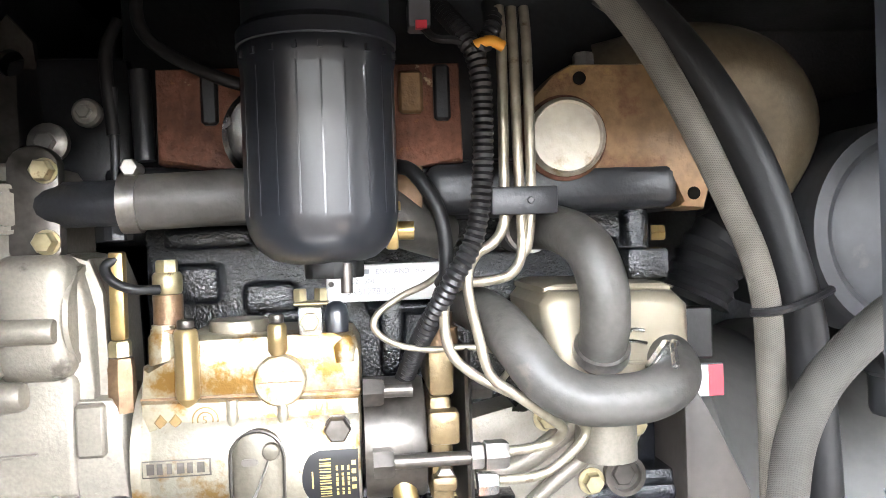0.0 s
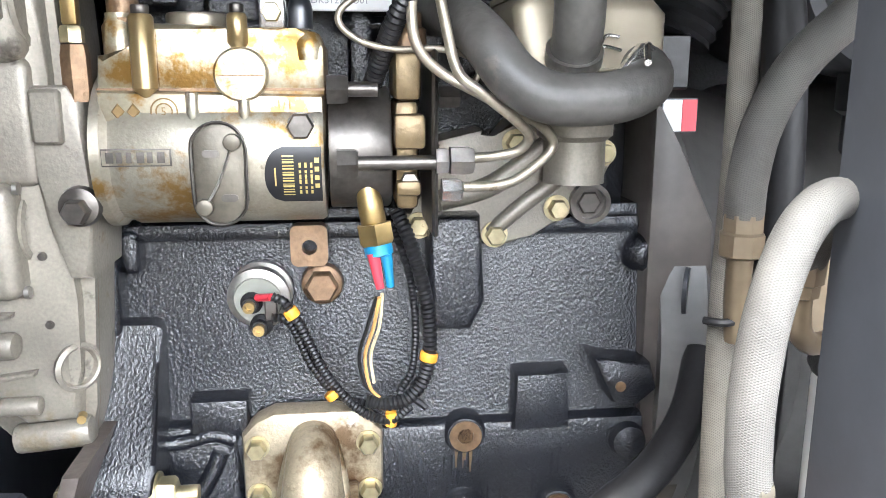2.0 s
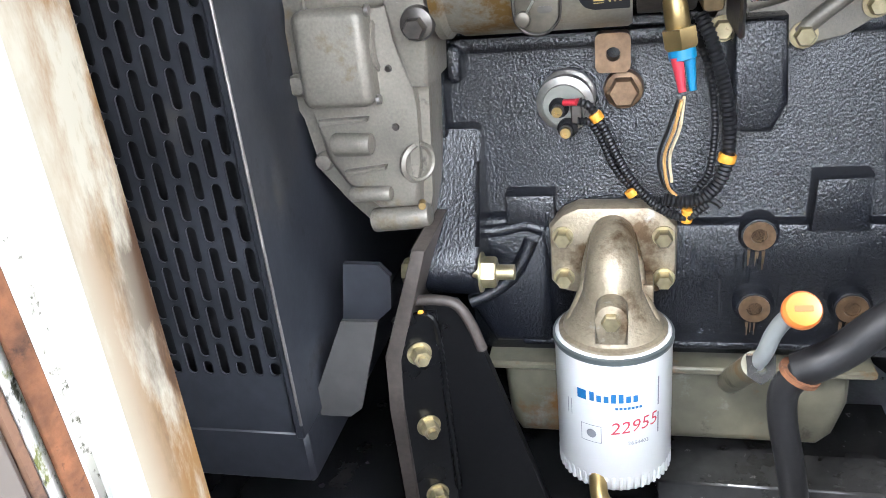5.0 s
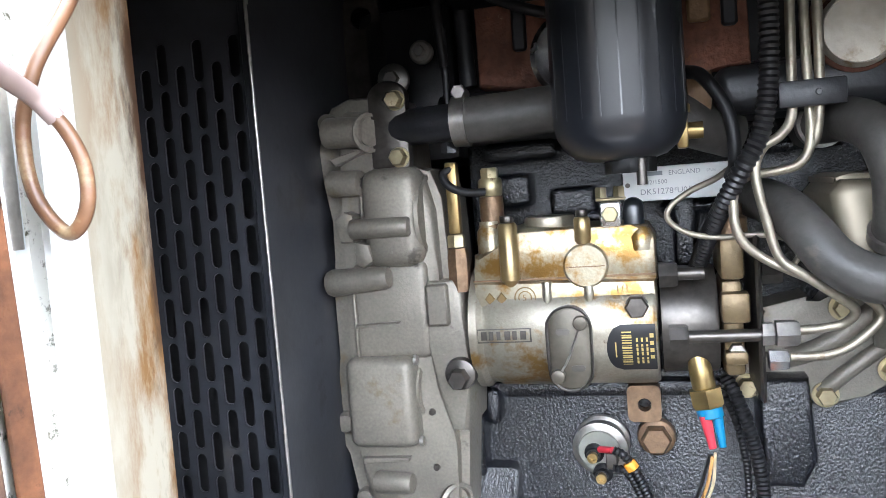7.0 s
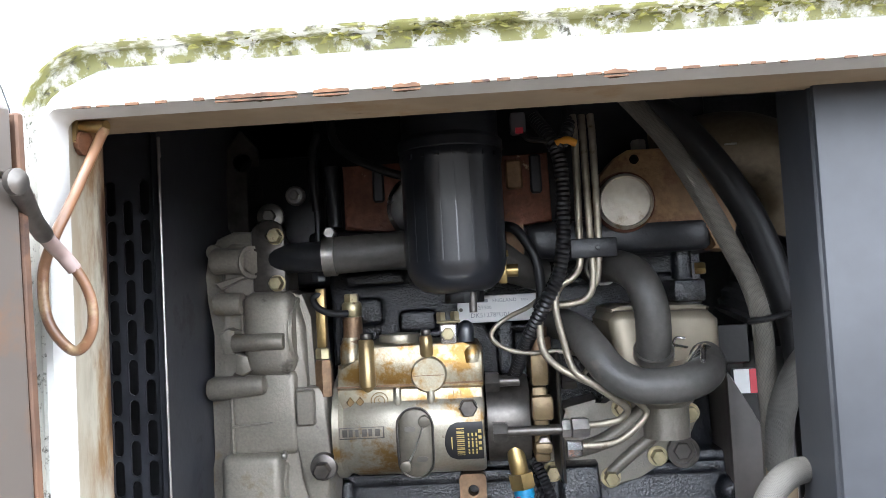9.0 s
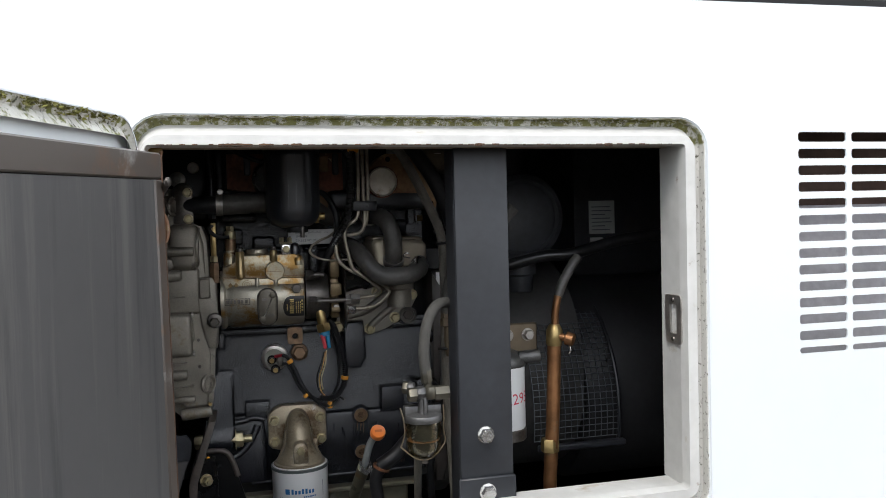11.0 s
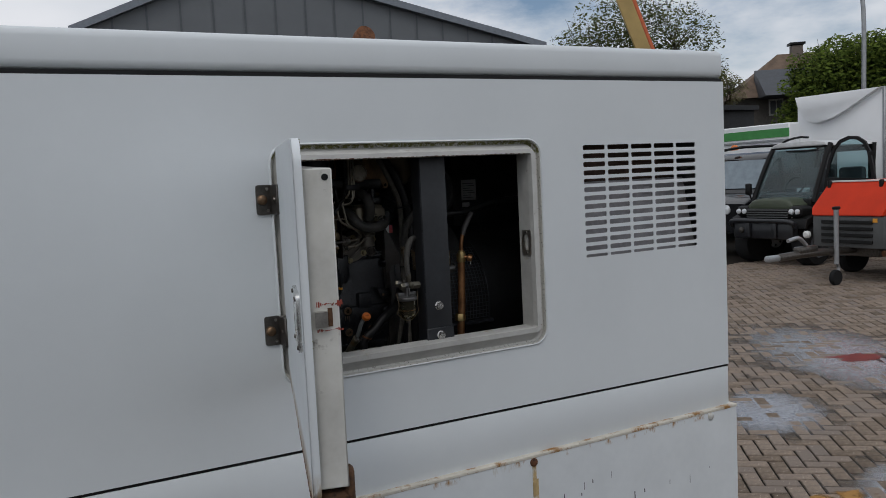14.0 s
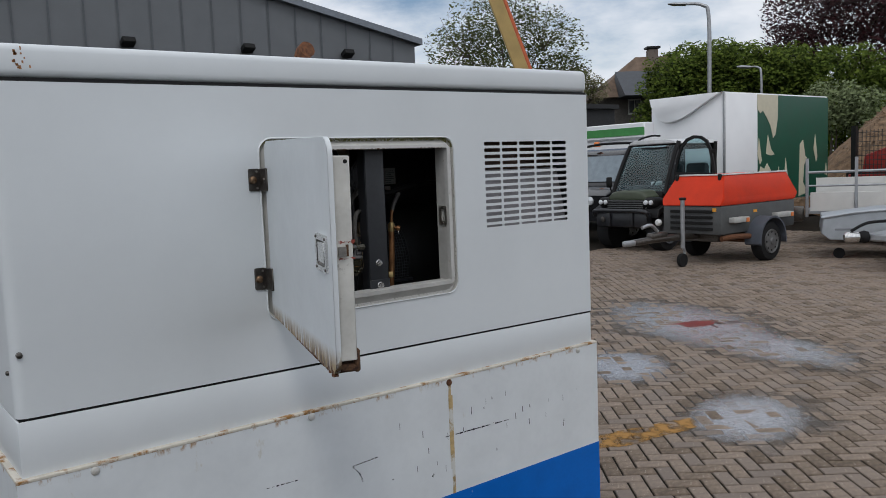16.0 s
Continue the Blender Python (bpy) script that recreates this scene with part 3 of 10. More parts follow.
part("rear_panel", taper(box(B(), X0 + 0.03, X1, DEPTH - 0.003, DEPTH, Z_SEAM + 0.004, Z_ROOF - 0.005)), WHITE, hood)
part("inner_lining", box(B(), X0 + 0.02, X1 - 0.006, DEPTH - 0.03, DEPTH - 0.006, 0.8, Z_ROOF - 0.0125), FOAM, hood, "dark foam sound lining")
part("inner_lining", box(B(), X1 - 0.03, X1 - 0.006, 0.01, DEPTH - 0.031, 0.8, Z_ROOF - 0.0125), FOAM, hood)
part("inner_lining", box(B(), X0 + 0.02, X1 - 0.006, 0.01, DEPTH - 0.006, Z_ROOF - 0.012, Z_ROOF - 0.007), FOAM, hood)
part("inner_lining", box(B(), X0 + 0.05, X0 + 0.07, 0.02, DEPTH - 0.031, 0.8, Z_ROOF - 0.0125), FOAM, hood)

bm = B()
box(bm, X0 - 0.002, X1 + 0.003, -0.004, DEPTH + 0.004, Z_ROOF + 0.005, Z_TOP, 0.022, 4)
for v in bm.verts:          # the lid falls a little towards the front end
    if v.co.z > Z_ROOF + 0.04:
        v.co.z -= 0.022 * (X1 - v.co.x) / (X1 - X0)
part("roof", taper(bm), WHITE, hood, "white roof lid with rounded edges")
part("seam_gasket", taper(box(B(), X0 + 0.006, X1 - 0.004, 0.004, DEPTH - 0.004, Z_ROOF - 0.006, Z_ROOF + 0.006)), PRINT_BLACK, hood)
part("seam_gasket", taper(box(B(), X0 + 0.006, X1 - 0.004, 0.004, DEPTH - 0.004, Z_SEAM - 0.005, Z_SEAM - 0.0)), PRINT_BLACK, hood)
part("seam_gasket", taper(plate(B(), [(X0 + 0.03, Z_SEAM - 0.003), (X1, Z_SEAM - 0.003), (X1, Z_SEAM + 0.004), (X0 + 0.03, Z_SEAM + 0.004)], [], 0.002, 0.004)), PRINT_BLACK, hood)

# lower body: two sheets and the blue skirt
part("lower_panel", taper(box(B(), X0 + 0.0, X1, 0.0, DEPTH, Z_FLANGE, Z_SEAM - 0.003, 0.006, 2)), WHITE, hood)
part("base_flange", box(B(), X0 - 0.018, X1 + 0.018, -0.018, DEPTH + 0.018, Z_FLANGE - 0.006, Z_FLANGE + 0.004, 0.002, 1), mat("rusty flange paint", (0.62, 0.58, 0.50), 0.6, var=0.15, bump=0.2, spots=[((0.30, 0.15, 0.04), 0.5, 14, 0.8), ((0.10, 0.05, 0.02), 0.22, 40, 0.9)]), hood, "pale flange with rust along its edge")
part("base_panel", box(B(), X0 - 0.016, X1 + 0.016, -0.016, DEPTH + 0.016, Z_BLUE, Z_FLANGE - 0.006), WHITE_LOW, hood)
part("skirt", box(B(), X0 - 0.0175, X1 + 0.0175, -0.0175, DEPTH + 0.0175, 0.012, Z_BLUE), BLUE, hood, "bright blue painted skirt")
bm = B()
box(bm, 0.4005, 0.4075, -0.0174, -0.0155, Z_BLUE, Z_FLANGE - 0.006)
box(bm, 0.394, 0.4002, -0.0170, -0.0155, Z_BLUE + 0.10, Z_FLANGE - 0.006)
box(bm, 0.4078, 0.414, -0.0170, -0.0155, Z_BLUE, Z_FLANGE - 0.07)
part("rust_streak", bm, mat("rust run", (0.44, 0.32, 0.15), 0.7, var=0.35, scale=16, bump=0.1, spots=[((0.62, 0.62, 0.58), 0.50, 14, 0.5), ((0.26, 0.14, 0.05), 0.22, 26, 0.7)]), hood, "thin ochre rust run below a bolt")
for bx in (-0.90, -0.20, 0.40, 1.13):
    part("dome_bolt", lathe(B(), [(0.013, 0), (0.012, 0.004), (0.008, 0.007), (0.001, 0.008)], (bx, -0.016, Z_FLANGE - 0.018), (0, -1, 0), 20), FRAME_WHITE if bx != 0.40 else RUST, hood)
SCRATCH = flat("scratch", (0.03, 0.03, 0.04), 0.8)
srnd = random.Random(4)
bm = B()
for pa, pb, w in (((0.37, 0.540), (0.72, 0.533), 0.0045), ((0.44, 0.538), (0.60, 0.536), 0.006), ((-0.05, 0.535), (0.06, 0.542), 0.006), ((-0.05, 0.535), (-0.02, 0.50), 0.005), ((-0.02, 0.50), (-0.01, 0.468), 0.008), ((-0.38, 0.548), (-0.26, 0.545), 0.004), ((0.115, 0.44), (0.125, 0.44), 0.006), ((0.30, 0.40), (0.31, 0.41), 0.01)):
    a, b = Vector((pa[0], -0.0168, pa[1])), Vector((pb[0], -0.0168, pb[1]))
    d = b - a
    for k in range(7):
        p, q = a + d * (k / 7 + srnd.uniform(0, 0.03)), a + d * ((k + srnd.uniform(0.6, 1.0)) / 7)
        ww = w * srnd.uniform(0.25, 0.7)
        nrm = Vector((-d.z, 0, d.x)).normalized() * ww
        f = [bm.verts.new(v) for v in (p - nrm, q - nrm * 0.6, q + nrm * 0.6, p + nrm)]
        bm.faces.new(f)
for k in range(26):
    x, z, h = srnd.uniform(0.15, 1.15), srnd.uniform(0.40, 0.66), srnd.uniform(0.004, 0.03)
    w = srnd.uniform(0.0008, 0.0022)
    bm.faces.new([bm.verts.new((x + a, -0.0168, z + c)) for a, c in ((-w, 0), (w, 0), (w * 0.6, h), (-w, h))])
tagged(part("scratches", bm, SCRATCH, hood, "black scratches and chipped paint"), kind="stuff")
bm = B()
for k in range(16):
    x, z, h = -1.0 + srnd.gauss(0, 0.012), Z_ROOF + 0.012 + abs(srnd.gauss(0, 0.03)), srnd.uniform(0.003, 0.010)
    w = srnd.uniform(0.0015, 0.004)
    bm.faces.new([bm.verts.new((x + a_, -0.0046, min(z + c_, Z_TOP - 0.03))) for a_, c_ in ((-w, 0), (w, 0), (w * 0.6, h), (-w, h))])
tagged(part("rust_speck", bm, mat("orange rust speck", (0.34, 0.15, 0.05), 0.8, var=0.3), hood, "orange rust specks on the roof edge"), kind="stuff")
# exhaust outlet on the roof
part("exhaust_stub", tube(B(), [(0.262, 0.75, Z_TOP - 0.03), (0.262, 0.75, Z_TOP + 0.09), (0.262, 0.735, Z_TOP + 0.122), (0.262, 0.70, Z_TOP + 0.134)], 0.035, 22), RUST, hood, "rusty bent exhaust stub on the roof")
# small bracket screws near the front corner
part("corner_catch", lathe(B(), [(0.009, 0), (0.008, 0.008), (0.003, 0.011)], (-1.064, 0.0, 1.114), (0, -1, 0), 12), STEEL_DARK, hood)
part("corner_catch", lathe(B(), [(0.007, 0), (0.006, 0.006), (0.002, 0.008)], (-1.085, 0.05, 1.06), (-1, 0, 0), 12), STEEL_DARK, hood)

# gutter frame round the opening: sunk channel, inner lip and return
def ring(bm, outer, inner, y_o, y_i):
    k = len(outer)
    a = [bm.verts.new((u, y_o, v)) for u, v in outer]
    b = [bm.verts.new((u, y_i, v)) for u, v in inner]
    for i in range(k):
        j = (i + 1) % k
        bm.faces.new((a[i], a[j], b[j], b[i]))
    return bm

NR = 6
r_out = round_rect(OX0, OX1, OZ0, OZ1, 0.045, NR)
r_roll = round_rect(OX0 - 0.006, OX1 + 0.006, OZ0 - 0.006, OZ1 + 0.006, 0.050, NR)
r_mid = round_rect(OX0 + 0.008, OX1 - 0.008, OZ0 + 0.008, OZ1 - 0.010, 0.038, NR)
r_lip = round_rect(IX0 - 0.004, IX1 + 0.016, IZ0 - 0.014, IZ1 + 0.012, 0.022, NR)
r_in = round_rect(IX0, IX1, IZ0, IZ1, 0.006, NR)
part("frame_bead", ring(ring(B(), r_roll, round_rect(OX0 - 0.002, OX1 + 0.002, OZ0 - 0.002, OZ1 + 0.002, 0.047, NR), 0.0005, -0.005), round_rect(OX0 - 0.002, OX1 + 0.002, OZ0 - 0.002, OZ1 + 0.002, 0.047, NR), r_out, -0.005, -0.001), WHITE, hood)
r_wall = round_rect(OX0 + 0.0012, OX1 - 0.0012, OZ0 + 0.0012, OZ1 - 0.0012, 0.043, NR)
gbm = ring(ring(ring(B(), r_out, r_wall, -0.0012, -0.0008), r_wall, r_wall, -0.0008, 0.014), r_wall, r_mid, 0.014, 0.016)
bmesh.ops.remove_doubles(gbm, verts=gbm.verts, dist=0.0001)
part("gutter", gbm, GUTTER, hood, "rain gutter with moss and flaking paint", smooth=0)
part("opening_frame", ring(ring(ring(B(), r_mid, r_lip, 0.016, -0.012), r_lip, r_in, -0.012, -0.013), r_in, round_rect(IX0 + 0.002, IX1 - 0.002, IZ0 + 0.002, IZ1 - 0.002, 0.006, NR), -0.013, 0.005), FRAME_WHITE, hood, "white pressed frame with chipped, rusting edge")
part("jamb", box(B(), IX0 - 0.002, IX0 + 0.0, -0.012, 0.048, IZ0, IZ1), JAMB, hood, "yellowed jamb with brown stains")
part("jamb", box(B(), IX1, IX1 + 0.002, -0.012, 0.062, IZ0, IZ1), FRAME_WHITE, hood)
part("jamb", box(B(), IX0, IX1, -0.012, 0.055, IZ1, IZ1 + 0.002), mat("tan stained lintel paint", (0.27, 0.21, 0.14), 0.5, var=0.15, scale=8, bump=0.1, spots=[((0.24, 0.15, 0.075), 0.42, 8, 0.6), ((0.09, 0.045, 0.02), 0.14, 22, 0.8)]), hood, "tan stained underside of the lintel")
part("jamb", box(B(), IX0, IX1, -0.012, 0.055, IZ0 - 0.002, IZ0), FRAME_WHITE, hood)
rr = random.Random(9)
bm = B()
for xa, w in ((-0.215, 0.042), (-0.165, 0.018), (-0.125, 0.014), (-0.02, 0.012), (0.12, 0.010), (0.31, 0.012)):
    n_ = max(7, int(w / 0.002))
    up = [(xa + w * k / n_, IZ1 + 0.0006 + (0.0003 + rr.uniform(0.0, 0.0010)) * abs(math.sin(math.pi * k / n_)) ** 0.5) for k in range(n_ + 1)]
    prism(bm, up + [(xa + w, IZ1 - 0.0008), (xa, IZ1 - 0.0008)], -0.0139, -0.0126, 'y')
    prism(bm, [(xa + w * k / n_, -0.0135 + (0.002 + rr.uniform(0.0, 0.003)) * math.sin(math.pi * k / n_)) for k in range(n_ + 1)] + [(xa + w, -0.0138), (xa, -0.0138)], IZ1 - 0.0024, IZ1 - 0.0016, 'z')
for k in range(46):
    xa = IX0 + 0.01 + 0.0155 * k + rr.uniform(0, 0.006)
    box(bm, xa, xa + rr.uniform(0.003, 0.010), -0.0136, -0.0126, IZ1 - 0.0008, IZ1 + rr.uniform(0.0002, 0.0010))
tagged(part("edge_rust", bm, EDGE_RUST, hood, "brown rust where paint has flaked off the top edge", smooth=0), kind="stuff")
def tufts(bm, spots_, rng):
    for p, r_ in spots_:
        k = rng.uniform(0.7, 1.3)
        a = [bm.verts.new(p + Vector((rng.gauss(0, r_), rng.gauss(0, r_ * 0.6), rng.uniform(-r_ * 0.5, r_ * k)))) for _ in range(6)]
        for i, j, q in ((0, 1, 2), (0, 2, 3), (0, 3, 4), (0, 4, 5), (1, 3, 5), (2, 4, 5)):
            bm.faces.new((a[i], a[j], a[q]))
    return bm


mrng = random.Random(31)
sp = []
for _ in range(700):
    x = mrng.uniform(OX0 + 0.03, OX1 - 0.02)
    if noise.noise(Vector((x * 9, 3.1, 0))) > -0.15:
        sp.append((Vector((x, mrng.uniform(0.002, 0.013), OZ1 - 0.0015 - abs(mrng.gauss(0, 0.003)))), mrng.uniform(0.0008, 0.0022)))
tagged(part("moss", tufts(B(), sp, mrng), MOSS_TUFT, hood, "moss tufts in the rain gutter", smooth=0), kind="stuff")
# inside lips behind the panel so that no light leaks between frame and panel
part("inner_skin", plate(B(), [(X0 + 0.07, 0.80), (X1 - 0.035, 0.80), (X1 - 0.035, Z_ROOF - 0.012), (X0 + 0.07, Z_ROOF - 0.012)], [round_rect(OX0 - 0.01, OX1 + 0.01, OZ0 - 0.01, OZ1 + 0.01, 0.02, 3), round_rect(0.62, 1.13, 1.32, 1.68, 0.01, 2)], 0.018, 0.024), BLACK_DUSTY, hood)
part("vent_baffle", prism(B(), [(0.052, 1.315), (0.030, 1.315), (0.030, 1.318), (0.052, 1.318), (0.105, 1.56), (0.108, 1.56)], 0.60, 1.15, 'x'), mat("dusty lilac-grey baffle", (0.34, 0.33, 0.345), 0.7, var=0.2, scale=7, spots=((0.20, 0.15, 0.12), 0.22, 7, 0.8)), hood, "dusty grey air baffle behind the slots")
part("vent_baffle", box(B(), 0.60, 1.15, 0.14, 0.15, 1.50, 1.72), mat("rusty brown baffle", (0.10, 0.06, 0.045), 0.8, var=0.3), hood)
# latch keeper on the far jamb
keep = part("latch_keeper", plate(B(), round_rect(0.0, 0.045, 1.357, 1.43, 0.006, 3), [round_rect(0.012, 0.032, 1.372, 1.416, 0.003, 2)], IX1 - 0.004, IX1 - 0.001, 'x'), STEEL, hood, "steel latch keeper with worn paint")
part("screw", lathe(B(), [(0.004, 0), (0.003, 0.002)], (IX1 - 0.004, 0.022, 1.423), (-1, 0, 0), 12), STEEL_DARK, keep)
part("screw", lathe(B(), [(0.004, 0), (0.003, 0.002)], (IX1 - 0.004, 0.022, 1.364), (-1, 0, 0), 12), STEEL_DARK, keep)

# ---------------------------------------------------------------- the open door (built shut in its own frame, then swung)
DW, DZ0, DZ1 = 0.807, 1.118, 1.682
door = thing("access_door", (-0.335, -0.03, DZ0), "white access door standing open, sooty foam inside, rusted lower edge", "door")
DOORM = Matrix.Translation((-0.318, -0.02, 1.4)) @ Matrix.Rotation(radians(-(90 + 15.9)), 4, 'Z') @ Matrix.Rotation(radians(1.9), 4, 'Y') @ Matrix.Translation((0, 0, -1.4))
# local: u to the free edge, v>0 towards the inside of the machine, z up; the door hangs a little low


def dpart(name, bm, material, parent, label="", smooth=40):
    bmesh.ops.transform(bm, matrix=DOORM, verts=bm.verts)
    return part(name, bm, material, parent, label, smooth)


outline = round_rect(0.0, DW, DZ0, DZ1, 0.045, 6)
rim_in = round_rect(0.002, DW - 0.002, DZ0 + 0.002, DZ1 - 0.002, 0.043, 6)
gut_a = round_rect(0.008, DW - 0.010, DZ0 + 0.010, DZ1 - 0.012, 0.036, 6)
gut_b = round_rect(0.018, DW - 0.018, DZ0 + 0.018, DZ1 - 0.024, 0.030, 6)
dpart("outer_skin", plate(B(), outline, [], 0.0, 0.002), WHITE_DOOR, door, "white outer sheet, rust along its bottom edge", smooth=0)
dpart("rim", ring(ring(B(), outline, outline, 0.0, 0.013), outline, rim_in, 0.013, 0.013), WHITE_DOOR, door)
dpart("door_gutter", ring(ring(B(), rim_in, gut_a, 0.012, 0.006), gut_a, gut_b, 0.006, 0.014), MOSS, door, "door channel with moss and flaking paint", smooth=0)
DIRTYW = mat("dirty white inner pan", (0.60, 0.59, 0.55), 0.5, var=0.12, scale=9, bump=0.08, spots=[((0.33, 0.31, 0.27), 0.36, 7, 0.65), ((0.13, 0.115, 0.095), 0.20, 12, 0.75)])
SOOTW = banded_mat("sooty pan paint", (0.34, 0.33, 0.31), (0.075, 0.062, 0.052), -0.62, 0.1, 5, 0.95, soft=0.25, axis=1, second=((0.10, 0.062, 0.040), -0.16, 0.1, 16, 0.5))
PU0, PU1, PZ0, PZ1, PV = 0.045, DW - 0.017, 1.152, 1.637, 0.0565
bm = B()
box(bm, PU1 - 0.012, PU1, 0.010, PV, PZ0, PZ1, 0.002, 1)
dpart("inner_pan", bm, DIRTYW, door, "grimy white folded inner pan")
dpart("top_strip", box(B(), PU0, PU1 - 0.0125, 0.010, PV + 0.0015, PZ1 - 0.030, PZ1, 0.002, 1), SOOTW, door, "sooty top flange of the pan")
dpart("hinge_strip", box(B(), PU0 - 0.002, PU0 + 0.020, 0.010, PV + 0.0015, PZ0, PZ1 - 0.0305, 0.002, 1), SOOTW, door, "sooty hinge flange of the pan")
dpart("rust_seam", box(B(), PU0 - 0.007, PU0 - 0.0025, 0.012, PV + 0.0005, PZ0, PZ1 - 0.002, 0.001, 1), mat("ochre rust seam", (0.085, 0.042, 0.022), 0.8, var=0.4, scale=30, bump=0.6, spots=[((0.035, 0.018, 0.012), 0.45, 25, 0.9), ((0.20, 0.11, 0.05), 0.18, 40, 0.9)]), door, "rusted seam along the hinge side")
dpart("pan_ledge", box(B(), PU0 - 0.004, PU1 + 0.004, 0.004, 0.012, PZ0 - 0.004, PZ1 + 0.004, 0.002, 1), DIRTYW, door)
dpart("pan_hole", lathe(B(), [(0.005, 0), (0.005, 0.001)], (PU1, 0.046, 1.624), (1, 0, 0), 16), PRINT_BLACK, door)
QU0, QU1, QZ0, QZ1 = PU1 - 0.118, PU1 - 0.014, 1.357, 1.462
pocket = [(QU0, QZ0), (QU1, QZ0), (QU1, QZ1), (QU0, QZ1)]
dpart("foam_panel", plate(B(), [(PU0 + 0.021, PZ0), (PU1 - 0.013, PZ0), (PU1 - 0.013, PZ1 - 0.031), (PU0 + 0.021, PZ1 - 0.031)], [pocket], 0.030, PV), FOAM_DOOR, door, "sooty grey foam lining", smooth=0)
sp = []
for _ in range(900):
    u = mrng.uniform(0.05, DW - 0.03)
    if noise.noise(Vector((u * 8, 7.7, 0))) > -0.2:
        sp.append((Vector((u, mrng.uniform(0.006, 0.014), DZ1 - 0.003 - abs(mrng.gauss(0, 0.004)))), mrng.uniform(0.001, 0.0034)))
for _ in range(420):
    z = mrng.uniform(DZ0 + 0.05, DZ1 - 0.03)
    if noise.noise(Vector((z * 11, 2.7, 4))) > -0.05:
        sp.append((Vector((DW - 0.004 - abs(mrng.gauss(0, 0.003)), mrng.uniform(0.006, 0.013), z)), mrng.uniform(0.0008, 0.002)))
tagged(dpart("moss", tufts(B(), sp, mrng), MOSS_TUFT, door, "moss tufts along the door channel", smooth=0), kind="stuff")
outer_q = [(QU0 - 0.018, QZ0 - 0.030), (QU1 + 0.0008, QZ0 - 0.030), (QU1 + 0.0008, QZ1 + 0.016), (QU0 - 0.018, QZ1 + 0.016)]
dpart("lock_pocket", ring(ring(ring(B(), outer_q, outer_q, PV - 0.001, PV + 0.0015), outer_q, pocket, PV + 0.0015, PV + 0.0015), pocket, [(QU0 + 0.004, QZ0 + 0.004), (QU1 - 0.004, QZ0 + 0.004), (QU1 - 0.004, QZ1 - 0.004), (QU0 + 0.004, QZ1 - 0.004)], PV + 0.0015, 0.018), FOAM, door, smooth=0)
dpart("foam_tear", lathe(B(), [(0.008, 0), (0.006, 0.001), (0.001, 0.001)], (0.41, PV, 1.448), (0, 1, 0), 7, 1.6), PRINT_BLACK, door)
dpart("hinge_rust", box(B(), 0.002, 0.012, 0.0125, 0.0150, DZ0 + 0.05, DZ1 - 0.045, 0.0008, 1), RUST, door, "rusted hinge edge of the door")
latch = dpart("latch", prism(B(), [(0.020, 1.404), (0.038, 1.404), (0.038, 1.427), (0.020, 1.427)], PU1, PU1 + 0.011, 'x'), STEEL, door, "bare steel slam latch")
dpart("latch_slot", box(B(), PU1 - 0.001, PU1 + 0.0008, 0.039, 0.046, 1.403, 1.431), EDGE_RUST, latch)
RED_LEAD = mat("red lead smear", (0.28, 0.05, 0.03), 0.7, var=0.4, bump=0.1)
for lz, hw in ((1.398, 0.0016), (1.437, 0.0030)):
    sm = B()
    for k in range(14):
        v0, dz = 0.022 + 0.0028 * k + rr.uniform(0, 0.001), rr.gauss(0, 0.0008)
        hh = hw * rr.uniform(0.15, 0.5) if 2 < k < 11 else hw * rr.uniform(0.8, 1.5)
        box(sm, PU1 - 0.001, PU1 + 0.0006, v0, v0 + rr.uniform(0.001, 0.003), lz + dz - hh, lz + dz + hh)
    dpart("red_smear", sm, RED_LEAD, latch)
dpart("latch_rod", hexbolt(cyl(B(), (PU1 - 0.012, 0.045, 1.418), (PU1 - 0.055, 0.045, 1.418), 0.005), (PU1 - 0.050, 0.045, 1.418), (-1, 0, 0), 0.017, 0.014), BROWN_BOLT, door)
dpart("rust_tear", box(box(B(), DW - 0.09, DW - 0.022, 0.004, 0.062, DZ0 + 0.004, DZ0 + 0.024, 0.006, 1), DW - 0.05, DW - 0.022, 0.050, 0.066, DZ0 + 0.002, DZ0 + 0.060, 0.005, 1), EDGE_RUST, door, "rusted through bottom corner")
bm = B()
for k in range(30):
    u = DW - 0.030 - k * 0.014
    h = rr.uniform(0.002, 0.010) * (1.8 if k < 4 else 0.6)
    box(bm, u - 0.010 * rr.random() - 0.003, u, -0.0006, 0.012, DZ0 - h * 0.4, DZ0 + h)
dpart("rust_edge", bm, RUST, door)
HU0, HU1, HZ0, HZ1 = DW - 0.132, DW - 0.032, 1.362, 1.452
handle = dpart("paddle_handle", plate(B(), round_rect(HU0, HU1, HZ0, HZ1, 0.008, 3), [round_rect(HU0 + 0.012, HU1 - 0.012, HZ0 + 0.014, HZ1 - 0.014, 0.006, 3)], -0.006, 0.0), BRIGHT, door, "chromed flush paddle handle in a rivetted frame")
dpart("dish", box(B(), HU0 + 0.011, HU1 - 0.011, -0.0012, -0.0004, HZ0 + 0.013, HZ1 - 0.013), STEEL_DARK, handle)
dpart("paddle", box(B(), HU0 + 0.022, HU1 - 0.016, -0.006, -0.0015, HZ0 + 0.022, HZ1 - 0.018, 0.002, 1), BRIGHT, handle)
for ru in (HU0 + 0.007, HU1 - 0.007):
    for rz in (HZ0 + 0.008, HZ1 - 0.008):
        dpart("rivet", lathe(B(), [(0.004, 0), (0.003, 0.002)], (ru, -0.006, rz), (0, -1, 0), 10), STEEL_DARK, handle)
